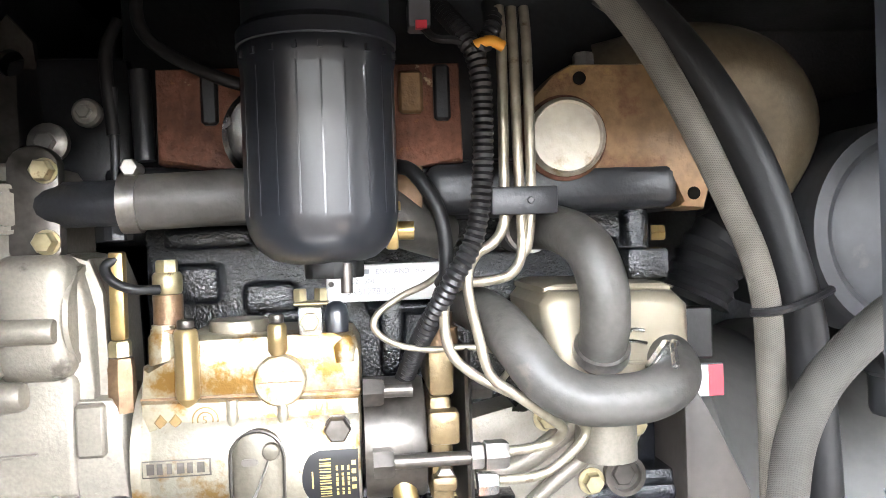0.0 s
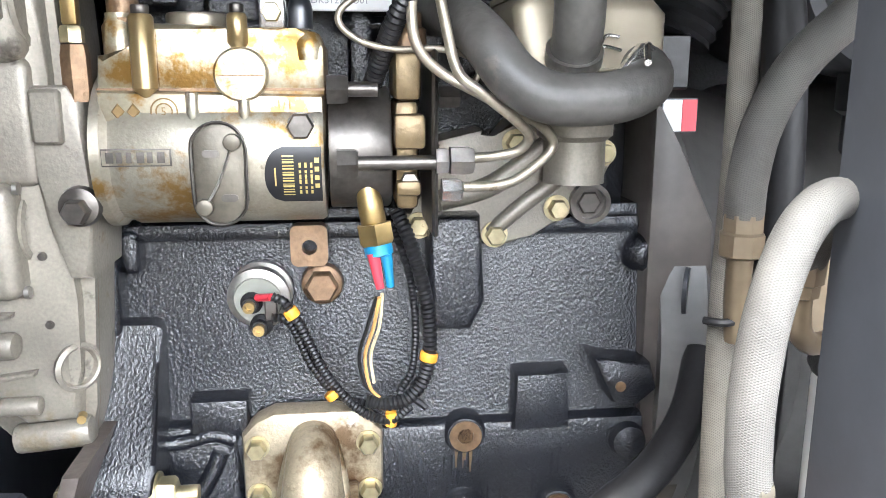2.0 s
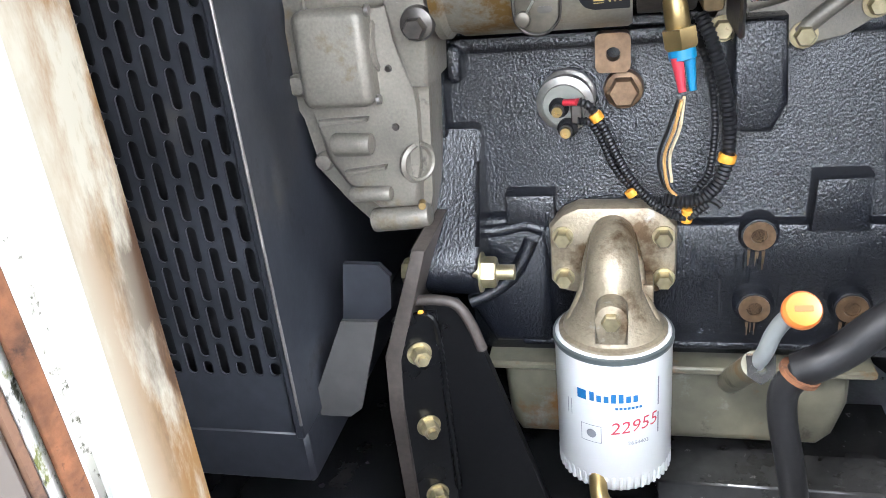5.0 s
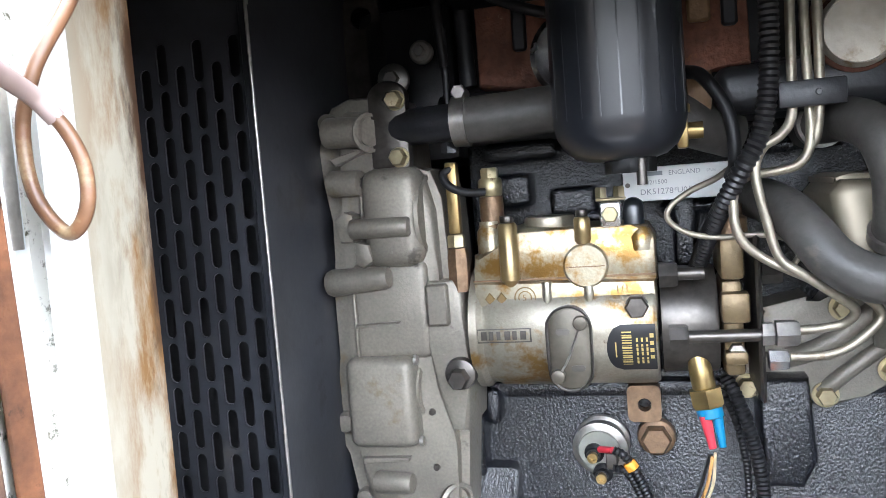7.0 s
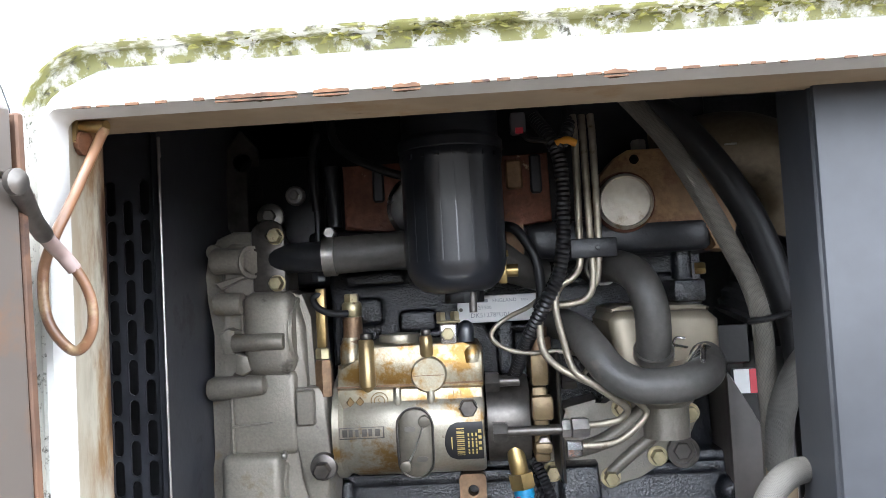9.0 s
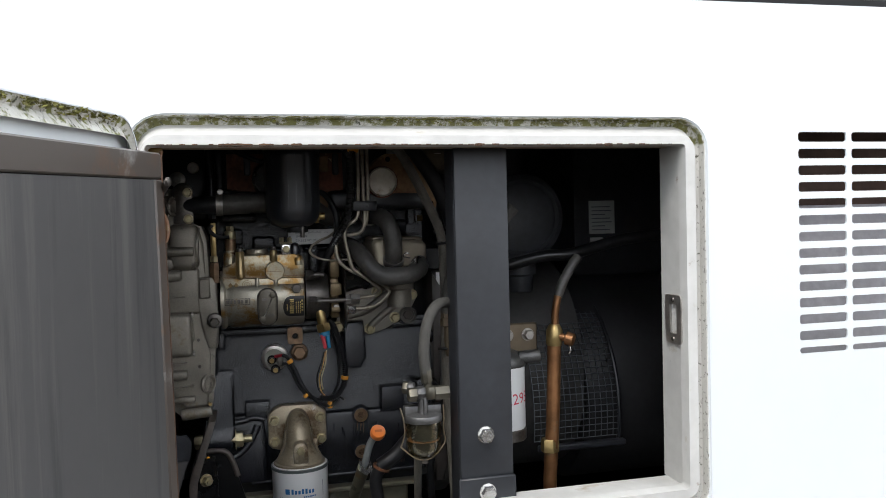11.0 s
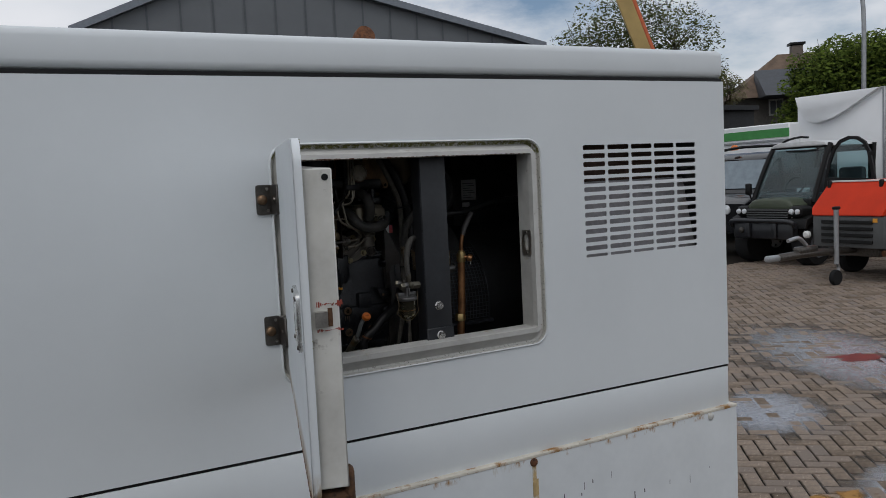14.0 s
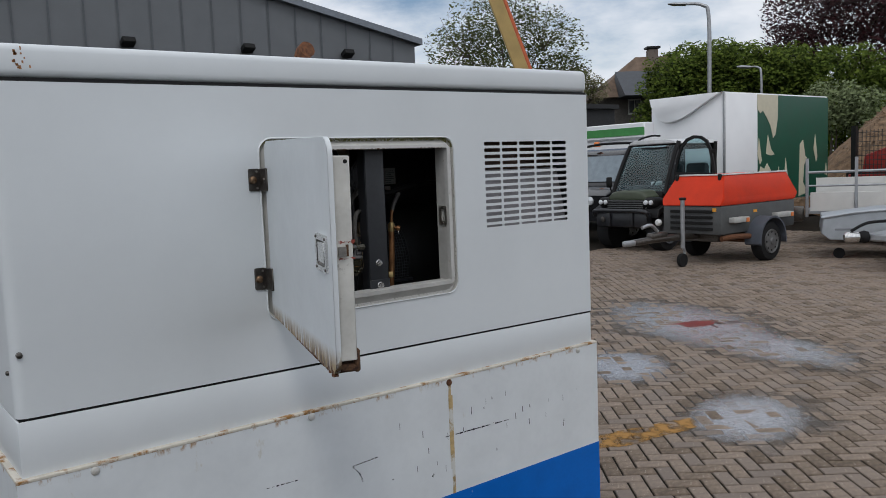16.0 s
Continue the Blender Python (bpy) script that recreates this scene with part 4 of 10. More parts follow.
for hz in (1.560, 1.240):
    hg = part("hinge", plate(B(), round_rect(-0.367, -0.329, hz - 0.036, hz + 0.036, 0.006, 3), [], -0.005, 0.0), STEEL_DARK, door, "dirty steel butt hinge with dark bolt")
    part("knuckle", cyl(B(), (-0.324, -0.014, hz - 0.036), (-0.324, -0.014, hz + 0.036), 0.0075, n=16), STEEL, hg)
    part("hinge_bolt", lathe(B(), [(0.0125, 0), (0.0115, 0.008), (0.007, 0.012), (0.001, 0.0125)], (-0.354, -0.005, hz), (0, -1, 0), 20), BROWN_BOLT, hg)
    dpart("door_leaf", prism(B(), circle_pts(0.012, hz, 0.021, 14, -90, 90), -0.006, 0.0, 'y', 0.001, 1), STEEL_DARK, hg)
    dpart("door_bolt", lathe(B(), [(0.008, 0), (0.007, 0.006), (0.002, 0.008)], (0.020, -0.006, hz), (0, -1, 0), 14), STEEL_DARK, hg)
    for dz in (-0.026, 0.026):
        part("screw", lathe(B(), [(0.004, 0), (0.003, 0.003)], (-0.340, -0.005, hz + dz), (0, -1, 0), 12), STEEL, hg)
    part("leaf", box(B(), -0.334, -0.328, -0.060, -0.012, hz - 0.036, hz + 0.036, 0.002, 1), STEEL_DARK, hg)

# earth strap looped from the jamb to the door
strap = thing("earth_strap", (-0.31, -0.01, 1.53), "yellowed earthing cable looped between jamb and door", "cable")
STRAP = mat("yellowed clear cable", (0.15, 0.075, 0.038), 0.38, var=0.4, scale=30, bump=0.08, spots=((0.25, 0.18, 0.10), 0.35, 26, 0.4))
part("cable", tube(B(), [(-0.2855, 0.014, 1.6455), (-0.2868, 0.011, 1.6404), (-0.2923, -0.004, 1.612), (-0.2936, -0.0145, 1.5979), (-0.2969, -0.0195, 1.5861), (-0.3027, -0.0205, 1.5676), (-0.3008, -0.0205, 1.5442), (-0.2885, -0.0205, 1.5291), (-0.2795, -0.0205, 1.5368), (-0.2785, -0.0205, 1.5522), (-0.2825, -0.024, 1.5664), (-0.2883, -0.030, 1.5758), (-0.2869, -0.040, 1.5803)], 0.0027, 12), STRAP, strap)
part("lug", box(tube(B(), [(-0.3015, 0.018, 1.6495), (-0.285, 0.015, 1.6475)], 0.0036, 10), -0.3025, -0.3005, 0.012, 0.026, 1.6395, 1.6545), BRASS, strap)
part("sleeve", tube(B(), [(-0.2845, -0.0245, 1.569), (-0.2880, -0.030, 1.5765), (-0.2869, -0.040, 1.5803), (-0.2825, -0.055, 1.5838)], 0.0036, 12), mat("greyed sleeve", (0.27, 0.20, 0.18), 0.6, var=0.2), strap)
part("lug", tube(B(), [(-0.2825, -0.055, 1.5838), (-0.2791, -0.070, 1.5902), (-0.2735, -0.086, 1.597), (-0.2700, -0.097, 1.601)], 0.0042, 12), STEEL_DARK, strap)
part("screw", lathe(B(), [(0.007, 0), (0.007, 0.003), (0.004, 0.005)], (-0.3015, 0.019, 1.6405), (1, -0.1, -0.1), 14), RUST, strap)
part("screw", lathe(B(), [(0.0055, 0), (0.0055, 0.003), (0.003, 0.0045)], (-0.2705, -0.098, 1.6015), (0.96, -0.28, 0), 14), STEEL_DARK, strap)

# ---------------------------------------------------------------- ground
PAVE_A = radians(-38.4)
bm = B()
bmesh.ops.create_grid(bm, x_segments=4, y_segments=4, size=600)
ground = solo("ground", bm, ASPHALT_JOINT, "sandy ground under the brick paving", "ground", kind="structure")
ground.location = (0, 0, 0)


# ---------------------------------------------------------------- inside: floor, post, radiator
tray = solo("floor_tray", box(B(), X0 + 0.075, X1 - 0.04, 0.026, DEPTH - 0.04, 0.925, 0.932), FLOOR_DIRT, "oily black floor of the enclosure", "floor", kind="structure")
tread = solo("tread_sheet", prism(B(), [(-0.085, 0.20), (0.16, 0.18), (0.30, 0.30), (0.17, 0.62), (0.10, 0.62), (0.06, 0.40), (-0.06, 0.42)], 0.935, 0.938, 'z'), WET_ALU, "wet silvery sheet lying on the floor tray", "sheet")
RAIL = mat("wet black rail", (0.02, 0.02, 0.02), 0.2, var=0.4, bump=0.2, spots=((0.3, 0.3, 0.3), 0.2, 60, 0.3))
rail = thing("base_rail", (0.045, 0.44, 0.940), "wet black steel base rail under the sump", "rail")
part("upright_edge", box(B(), -0.07, 0.16, 0.36, 0.41, 0.940, 0.965, 0.002, 1), RAIL, rail)
part("flat_web", box(B(), -0.07, 0.16, 0.4105, 0.52, 0.940, 0.946, 0.001, 1), RAIL, rail)

post = thing("lifting_post", (0.155, 0.07, 0.932), "dark grey folded steel post with two bolts", "post")
part("channel", box(box(B(), 0.104, 0.184, 0.044, 0.050, 0.932, 1.856, 0.003, 2), 0.179, 0.184, 0.050, 0.13, 0.932, 1.856, 0.002, 1), BLACK_GREY, post)
part("flange", box(B(), 0.104, 0.109, 0.050, 0.10, 0.932, 1.856, 0.002, 1), BLACK_GREY, post)
part("foot_plate", box(B(), 0.100, 0.186, 0.039, 0.0435, 0.94, 1.178, 0.002, 1), BLACK_GREY, post)
for bz in (1.239, 1.157):
    bolt(post, (0.142, 0.0435 if bz > 1.2 else 0.039, bz), (0, -1, 0), BRIGHT, 0.019, 0.011, 0.0125)

rad = thing("radiator", (-0.55, 0.40, 0.932), "black radiator with slotted guard and fan cowl", "radiator")
gslots = []
for c in range(18):
    for r in range(18):
        xa = -0.362 - c * 0.0145
        zb = 1.655 - r * 0.0335 - (0.0168 if c % 2 else 0)
        zl = max(zb - 0.0295, 1.140)
        if zb - zl > 0.009:
            gslots.append(round_rect(xa - 0.0085, xa, zl, zb, 0.0040, 3))
part("slotted_guard", plate(B(), [(-0.70, 1.085), (-0.357, 1.085), (-0.357, 1.80), (-0.70, 1.80)], gslots, 0.252, 0.254), BLACK_DUSTY, rad, "black sheet punched with upright slots", smooth=0)
part("edge_rod", tube(B(), [(-0.349, 0.243, 1.10), (-0.349, 0.243, 1.40), (-0.349, 0.243, 1.668), (-0.3495, 0.246, 1.672)], 0.0013, 8), STEEL, rad, "thin bright wire along the guard")
part("core", box(B(), -0.70, -0.372, 0.30, 0.90, 1.09, 1.79), mat("dark fins", (0.012, 0.012, 0.013), 0.7, var=0.3, bump=0.3), rad)
part("guard_edge", box(B(), -0.3575, -0.350, 0.246, 0.40, 1.083, 1.80, 0.0015, 1), BLACK_DUSTY, rad)
cowl_hole = [(y, z) for y, z in circle_pts(0.62, 1.40, 0.235, 32)]
part("cowl", plate(B(), [(0.40, 1.085), (0.95, 1.085), (0.95, 1.80), (0.40, 1.80)], [cowl_hole], -0.357, -0.352, 'x'), BLACK_DUSTY, rad, smooth=0)
part("cowl_arm", prism(B(), [(-0.319, 1.171), (-0.288, 1.171), (-0.314, 1.086), (-0.325, 1.077), (-0.363, 1.077)], 0.287, 0.291, 'y'), mat("dusty brown-grey sheet", (0.055, 0.052, 0.050), 0.5, var=0.25, scale=10, bump=0.08, spots=((0.03, 0.03, 0.032), 0.3, 8, 0.6)), rad, "brown-grey sheet bracket with cut corners")
part("cowl_tab", prism(B(), [(-0.322, 1.207), (-0.292, 1.206), (-0.283, 1.195), (-0.286, 1.166), (-0.298, 1.155), (-0.330, 1.155)], 0.318, 0.324, 'y'), BLACK_DUSTY, rad)
part("bottom_tank", box(B(), -0.70, -0.352, 0.254, 0.90, 1.03, 1.085, 0.004, 1), BLACK_DUSTY, rad)
part("pulley_housing", lathe(B(), [(0.02, 0), (0.085, 0.0), (0.09, 0.01), (0.09, 0.035), (0.07, 0.042), (0.02, 0.042)], (-0.352, 0.50, 1.44), (1, 0, 0), 36), BLACK_SAT, rad)

PLUG_PALE = mat("pale plug", (0.60, 0.55, 0.46), 0.42, 0.45, var=0.2, scale=30, bump=0.15, bscale=150, spots=((0.36, 0.27, 0.16), 0.3, 40, 0.55))
# ---------------------------------------------------------------- engine block and head
eng = thing("diesel_engine", (-0.05, 0.55, 0.94), "black enamelled diesel engine with aluminium timing cover", "engine")
YB = 0.412      # plain face of the crankcase
bm = prism(B(), [(0.400, 1.195), (0.422, 1.372), (0.78, 1.372), (0.78, 1.195)], -0.255, 0.150, 'x', 0.004, 2)
block = part("crankcase", bm, BLOCK, eng, "glossy black enamelled crankcase wall, wet with droplets")
part("lower_rail", prism(B(), [(0.391, 1.200), (0.393, 1.206), (0.399, 1.2095), (0.78, 1.2095), (0.78, 1.068), (0.418, 1.068), (0.414, 1.085), (0.402, 1.10)], -0.235, 0.150, 'x', 0.003, 2), BLOCK, block)
part("front_rib", box(B(), -0.258, -0.240, 0.392, 0.60, 1.285, 1.370, 0.006, 3), BLOCK, block)
part("front_rib", box(B(), -0.241, -0.226, 0.400, 0.60, 1.330, 1.362, 0.006, 3), BLOCK, block)
part("pump_rib", box(B(), -0.252, 0.146, YB - 0.006, 0.60, 1.352, 1.366, 0.005, 2), BLOCK, block)
part("upper_wall", box(B(), -0.250, 0.146, YB + 0.035, 0.78, 1.37, 1.625, 0.006, 2), BLOCK, block)
dr_ = random.Random(5)
bm = B()
for _ in range(420):
    zz = dr_.uniform(1.21, 1.345) if dr_.random() < 0.7 else dr_.uniform(1.09, 1.19)
    xx = dr_.gauss(-0.03, 0.08)
    if not -0.20 < xx < 0.14:
        continue
    yy = 0.400 + (zz - 1.195) * 0.124 if zz > 1.2 else 0.391 + (1.2 - zz) * 0.110
    r_ = dr_.uniform(0.0005, 0.0014)
    lathe(bm, [(r_, 0), (r_ * 0.8, r_ * 0.5), (r_ * 0.2, r_ * 0.75)], (xx, yy, zz), (0, -1, 0.17), 7)
WATER_DROP = mat("water drop", (0.02, 0.022, 0.026), 0.03, var=0.05, bump=0, spec=0.8)
tagged(part("water_drop", bm, WATER_DROP, block, "small water droplets"), kind="stuff")
part("block_boss", prism(B(), [(-0.020, 1.288), (0.010, 1.286), (0.021, 1.308), (0.017, 1.372), (-0.020, 1.372)], 0.380, 0.43, 'y', 0.006, 3), BLOCK, block)
part("block_boss", prism(B(), [(0.044, 1.203), (0.089, 1.203), (0.087, 1.250), (0.046, 1.249)], 0.382, 0.42, 'y', 0.005, 2), BLOCK, block)
part("block_boss", prism(B(), [(-0.197, 1.207), (-0.154, 1.207), (-0.154, 1.238), (-0.196, 1.238)], 0.385, 0.42, 'y', 0.005, 2), BLOCK, block)
lug = part("end_lug", prism(B(), [(0.103, 1.263), (0.122, 1.258), (0.150, 1.255), (0.156, 1.234), (0.141, 1.221), (0.121, 1.224)], 0.378, 0.42, 'y', 0.005, 2), BLOCK, block)
part("lug_hole", lathe(B(), [(0.0042, 0), (0.0042, 0.0006)], (0.126, 0.3778, 1.238), (0, -1, 0), 14), BROWN_BOLT, lug)
part("end_boss", lathe(B(), [(0.015, 0), (0.013, 0.008), (0.001, 0.012)], (0.138, 0.392, 1.188), (0, -1, 0), 18), BLOCK, block)
part("block_boss", lathe(B(), [(0.015, 0), (0.014, 0.014), (0.011, 0.018), (0.001, 0.019)], (0.147, YB + 0.005, 1.335), (0.5, -1, 0), 20), BLOCK, block)
bm = B()
for x0_, x1_, z0_, z1_ in ((-0.246, -0.190, 1.395, 1.425), (-0.175, -0.135, 1.505, 1.530), (-0.225, -0.190, 1.515, 1.545), (-0.230, -0.165, 1.555, 1.572), (-0.165, -0.12, 1.497, 1.51), (-0.13, -0.09, 1.545, 1.565), (-0.085, -0.03, 1.50, 1.512), (-0.04, 0.06, 1.545, 1.555), (0.075, 0.112, 1.53, 1.555), (-0.075, -0.055, 1.455, 1.52), (-0.20, -0.10, 1.47, 1.50), (0.0, 0.04, 1.47, 1.50)):
    box(bm, x0_, x1_, YB + 0.008, YB + 0.05, z0_, z1_, 0.006, 3)
part("block_ribs", bm, BLOCK, block)
part("block_boss", box(B(), 0.092, 0.121, 0.345, YB + 0.04, 1.525, 1.546, 0.003, 2), BLOCK, block)
part("core_plug", lathe(B(), [(0.008, 0), (0.013, 0.0), (0.013, 0.012), (0.0075, 0.012), (0.0075, 0.004)], (0.084, YB + 0.035, 1.563), (0, -1, 0), 20), BLOCK, block)
part("brass_plug", hexbolt(B(), (0.121, 0.38, 1.556), (1, -0.3, 0), 0.011, 0.01), BRASS, block)
part("block_boss", lathe(B(), [(0.010, 0), (0.010, 0.03), (0.006, 0.034)], (0.108, 0.38, 1.547), (0, 0, 1), 16), BLOCK, block)

head = part("cylinder_head", box(box(B(), -0.255, 0.150, YB - 0.040, 0.76, 1.572, 1.612, 0.006, 2), -0.26, 0.16, YB + 0.03, 0.76, 1.61, 1.775, 0.006, 2), BLACK_SAT, eng, "black cylinder head")
part("head_rib", box(B(), -0.042, 0.132, YB - 0.066, YB - 0.02, 1.573, 1.607, 0.010, 3), BLACK_SAT, head)
mani = part("manifold_cover", prism(B(), [(-0.214, 1.611), (-0.166, 1.606), (-0.044, 1.606), (-0.016, 1.608), (-0.017, 1.674), (-0.214, 1.672)], 0.352, 0.40, 'y', 0.003), RUSTY_COVER, eng, "rust-brown cast manifold cover")
for xa in (-0.185, -0.035):
    part("cover_groove", box(B(), xa, xa + 0.011, 0.347, 0.353, 1.635, 1.672, 0.002, 1), BLACK_SAT, mani)
part("cover_foot", prism(B(), [(-0.061, 1.572), (-0.044, 1.573), (-0.043, 1.607), (-0.061, 1.607)], 0.352, 0.38, 'y', 0.003), OCHRE_COVER, mani)
part("cover_pad", box(B(), -0.058, -0.042, 0.3465, 0.353, 1.640, 1.668, 0.002, 1), OCHRE_COVER, mani)
part("cover_disc", lathe(B(), [(0.03, 0), (0.032, 0.006), (0.028, 0.009), (0.024, 0.007), (0.001, 0.006)], (-0.14, 0.352, 1.628), (0, -1, 0), 36), BRIGHT, mani)
mani2 = part("manifold_flange", prism(B(), [(0.066, 1.592), (0.051, 1.590), (0.032, 1.600), (0.026, 1.62), (0.030, 1.648), (0.045, 1.664), (0.058, 1.671), (0.107, 1.671), (0.125, 1.662), (0.145, 1.642), (0.160, 1.612), (0.148, 1.571), (0.130, 1.573), (0.127, 1.604), (0.084, 1.605)], 0.347, 0.39, 'y', 0.004), OCHRE_COVER, eng, "scorched ochre cast flange")
part("core_plug", lathe(B(), [(0.026, 0), (0.026, 0.010), (0.0235, 0.013), (0.0225, 0.009), (0.001, 0.008)], (0.051, 0.347, 1.621), (0, -1, 0), 40), PLUG_PALE, mani2, "pale dished steel core plug")
part("plug_ring", lathe(B(), [(0.0285, 0), (0.0285, 0.004), (0.0265, 0.006)], (0.051, 0.347, 1.621), (0, -1, 0), 40), RUSTY_COVER, mani2)
part("flange_hole", lathe(B(), [(0.0045, 0), (0.0045, 0.0006)], (0.063, 0.3468, 1.661), (0, -1, 0), 14), HOLE_BLACK, mani2)
part("flange_hole", lathe(B(), [(0.0045, 0), (0.0045, 0.0006)], (0.140, 0.3468, 1.582), (0, -1, 0), 14), HOLE_BLACK, mani2)
bolt(mani2, (0.072, 0.368, 1.671), (0, 0, 1), STEEL, 0.013, 0.010, 0.010)
bolt(mani2, (0.160, 0.372, 1.672), (0, 0, 1), STEEL, 0.013, 0.010, 0.010)
part("exhaust_elbow", tube(B(), [(0.10, 0.42, 1.665), (0.16, 0.40, 1.675), (0.205, 0.40, 1.665), (0.228, 0.41, 1.635), (0.222, 0.43, 1.60)], 0.036, 22), ELBOW, eng, "ochre heat-stained exhaust elbow")
for bx, bz, rr_ in ((-0.297, 1.632, 0.011), (-0.2705, 1.652, 0.008)):
    part("head_bolt", hexbolt(lathe(B(), [(rr_ * 1.25, 0), (rr_ * 1.25, 0.006), (rr_, 0.008)], (bx, 0.40, bz), (0, -1, 0), 18), (bx, 0.392, bz), (0, -1, 0), rr_ * 1.1, 0.006), STEEL, eng)
part("lifting_eye", plate(B(), [(-0.355, 1.63), (-0.335, 1.60), (-0.318, 1.60), (-0.312, 1.66), (-0.318, 1.71), (-0.335, 1.73), (-0.350, 1.71)], [circle_pts(-0.334, 1.695, 0.010, 16)[::-1]], 0.43, 0.438), STEEL_DARK, eng)
part("backplate", box(B(), -0.34, -0.25, 0.43, 0.60, 1.56, 1.70, 0.01, 2), BLACK_SAT, eng)

# data plate
plate_m = thing("data_plate", (-0.07, 0.40, 1.514), "silvery white engine data plate with stamped figures", "plate")
part("sheet", box(B(), -0.112, -0.030, 0.4005, 0.4025, 1.5135, 1.5405, 0.0008, 1), LABEL_WHITE, plate_m)
part("bracket", box(B(), -0.10, -0.04, 0.4030, YB + 0.04, 1.518, 1.536), BLACK_SAT, plate_m)
bm = B()
text_mesh(bm, "ENGLAND", 0.0052, Matrix.Translation((-0.0765, 0.4003, 1.5332)) @ UPRIGHT)
text_mesh(bm, "2502/1500", 0.0050, Matrix.Translation((-0.099, 0.4003, 1.5266)) @ UPRIGHT)
text_mesh(bm, "TPLN", 0.003, Matrix.Translation((-0.048, 0.4003, 1.5335)) @ UPRIGHT)
text_mesh(bm, "DK51278*U01", 0.0066, Matrix.Translation((-0.099, 0.4003, 1.5186)) @ UPRIGHT)
part("lettering", bm, PRINT_GREY, plate_m, smooth=0)
part("logo_bar", box(B(), -0.099, -0.081, 0.4000, 0.4004, 1.5335, 1.5368), PRINT_GREY, plate_m)
part("rivet", lathe(B(), [(0.002, 0), (0.0016, 0.001)], (-0.1085, 0.4005, 1.527), (0, -1, 0), 12), STEEL_DARK, plate_m)

# ---------------------------------------------------------------- timing cover
RIM = [(-0.348, 1.590), (-0.338, 1.607), (-0.322, 1.613), (-0.290, 1.612), (-0.281, 1.600), (-0.279, 1.556), (-0.258, 1.552), (-0.250, 1.530), (-0.248, 1.470), (-0.245, 1.420), (-0.240, 1.365), (-0.248, 1.254), (-0.252, 1.232), (-0.300, 1.228), (-0.308, 1.238), (-0.321, 1.252), (-0.341, 1.277), (-0.345, 1.322), (-0.356, 1.338), (-0.355, 1.360), (-0.346, 1.403), (-0.346, 1.455), (-0.349, 1.463), (-0.343, 1.484), (-0.342, 1.516), (-0.349, 1.550), (-0.350, 1.575)]
cover = part("timing_cover", prism(B(), RIM, 0.3495, 0.3555, 'y', 0.0018, 2), CAST_ALU, eng, "dusty grey cast aluminium timing cover")
part("cover_rim", prism(B(), [(x - 0.0022 if x < -0.30 else x, z + (0.002 if z > 1.60 else 0)) for x, z in RIM], 0.3562, 0.43, 'y', 0.002, 2), CAST_ALU, cover)
part("gasket", prism(B(), [(x - 0.0010 if x < -0.30 else x, z) for x, z in RIM], 0.3552, 0.3566, 'y'), BROWN_BOLT, cover, "thin rust-brown gasket")
part("panel", prism(B(), [(-0.332, 1.594), (-0.322, 1.603), (-0.296, 1.602), (-0.285, 1.592), (-0.283, 1.556), (-0.262, 1.548), (-0.255, 1.520), (-0.254, 1.470), (-0.256, 1.420), (-0.250, 1.330), (-0.252, 1.285), (-0.256, 1.248), (-0.290, 1.246), (-0.316, 1.268), (-0.329, 1.290), (-0.333, 1.330), (-0.333, 1.440), (-0.330, 1.530)], 0.338, 0.352, 'y', 0.006, 3), CAST_ALU, cover)
part("front_casing", prism(B(), [(-0.340, 1.602), (-0.372, 1.596), (-0.388, 1.575), (-0.392, 1.480), (-0.384, 1.466), (-0.34, 1.462)], 0.366, 0.52, 'y', 0.016, 4), BLACK_DUSTY, cover, "black front casing")
part("lower_casing", tube(B(), [(-0.368, 0.412, 1.462), (-0.376, 0.410, 1.42), (-0.374, 0.412, 1.37), (-0.362, 0.425, 1.335)], 0.030, 22), BLACK_DUSTY, cover)
part("tab", box(B(), -0.374, -0.352, 0.3455, 0.3655, 1.494, 1.520, 0.003, 2), BLACK_SAT, cover)
part("gear_dome", box(B(), -0.311, -0.262, 0.324, 0.40, 1.477, 1.556, 0.013, 4), CAST_ALU, cover)
part("dome_face", lathe(B(), [(0.035, 0), (0.034, 0.003), (0.030, 0.0036), (0.029, 0.002), (0.001, 0.002)], (-0.2622, 0.358, 1.5155), (1, -0.12, 0), 40), CAST_ALU, cover)
part("middle_wall", box(B(), -0.326, -0.2625, 0.3315, 0.40, 1.404, 1.482, 0.007, 3), CAST_ALU, cover)
part("bolt_boss", cyl(B(), (-0.318, 0.3225, 1.510), (-0.270, 0.3225, 1.5095), 0.0080, 0.0076, 22, 0.0015), CAST_ALU, cover)
part("cover_lug", prism(B(), [(-0.327, 1.500), (-0.316, 1.500), (-0.315, 1.521), (-0.322, 1.524), (-0.330, 1.518)], 0.320, 0.345, 'y', 0.002, 2), CAST_ALU, cover)
part("bolt_boss", cyl(B(), (-0.346, 0.334, 1.467), (-0.290, 0.328, 1.4705), 0.0112, 0.0092, 24, 0.005), CAST_ALU, cover)
part("bolt_boss", cyl(B(), (-0.336, 0.334, 1.5465), (-0.3085, 0.330, 1.5455), 0.0108, 0.0104, 22, 0.002), CAST_ALU, cover)
part("bolt_hole", lathe(B(), [(0.0045, 0), (0.0045, 0.0006)], (-0.3085, 0.330, 1.5455), (1, 0, 0), 16), STEEL_DARK, cover)
part("bolt_boss", cyl(B(), (-0.338, 0.337, 1.587), (-0.302, 0.332, 1.585), 0.0125, 0.0120, 22, 0.003), CAST_ALU, cover)
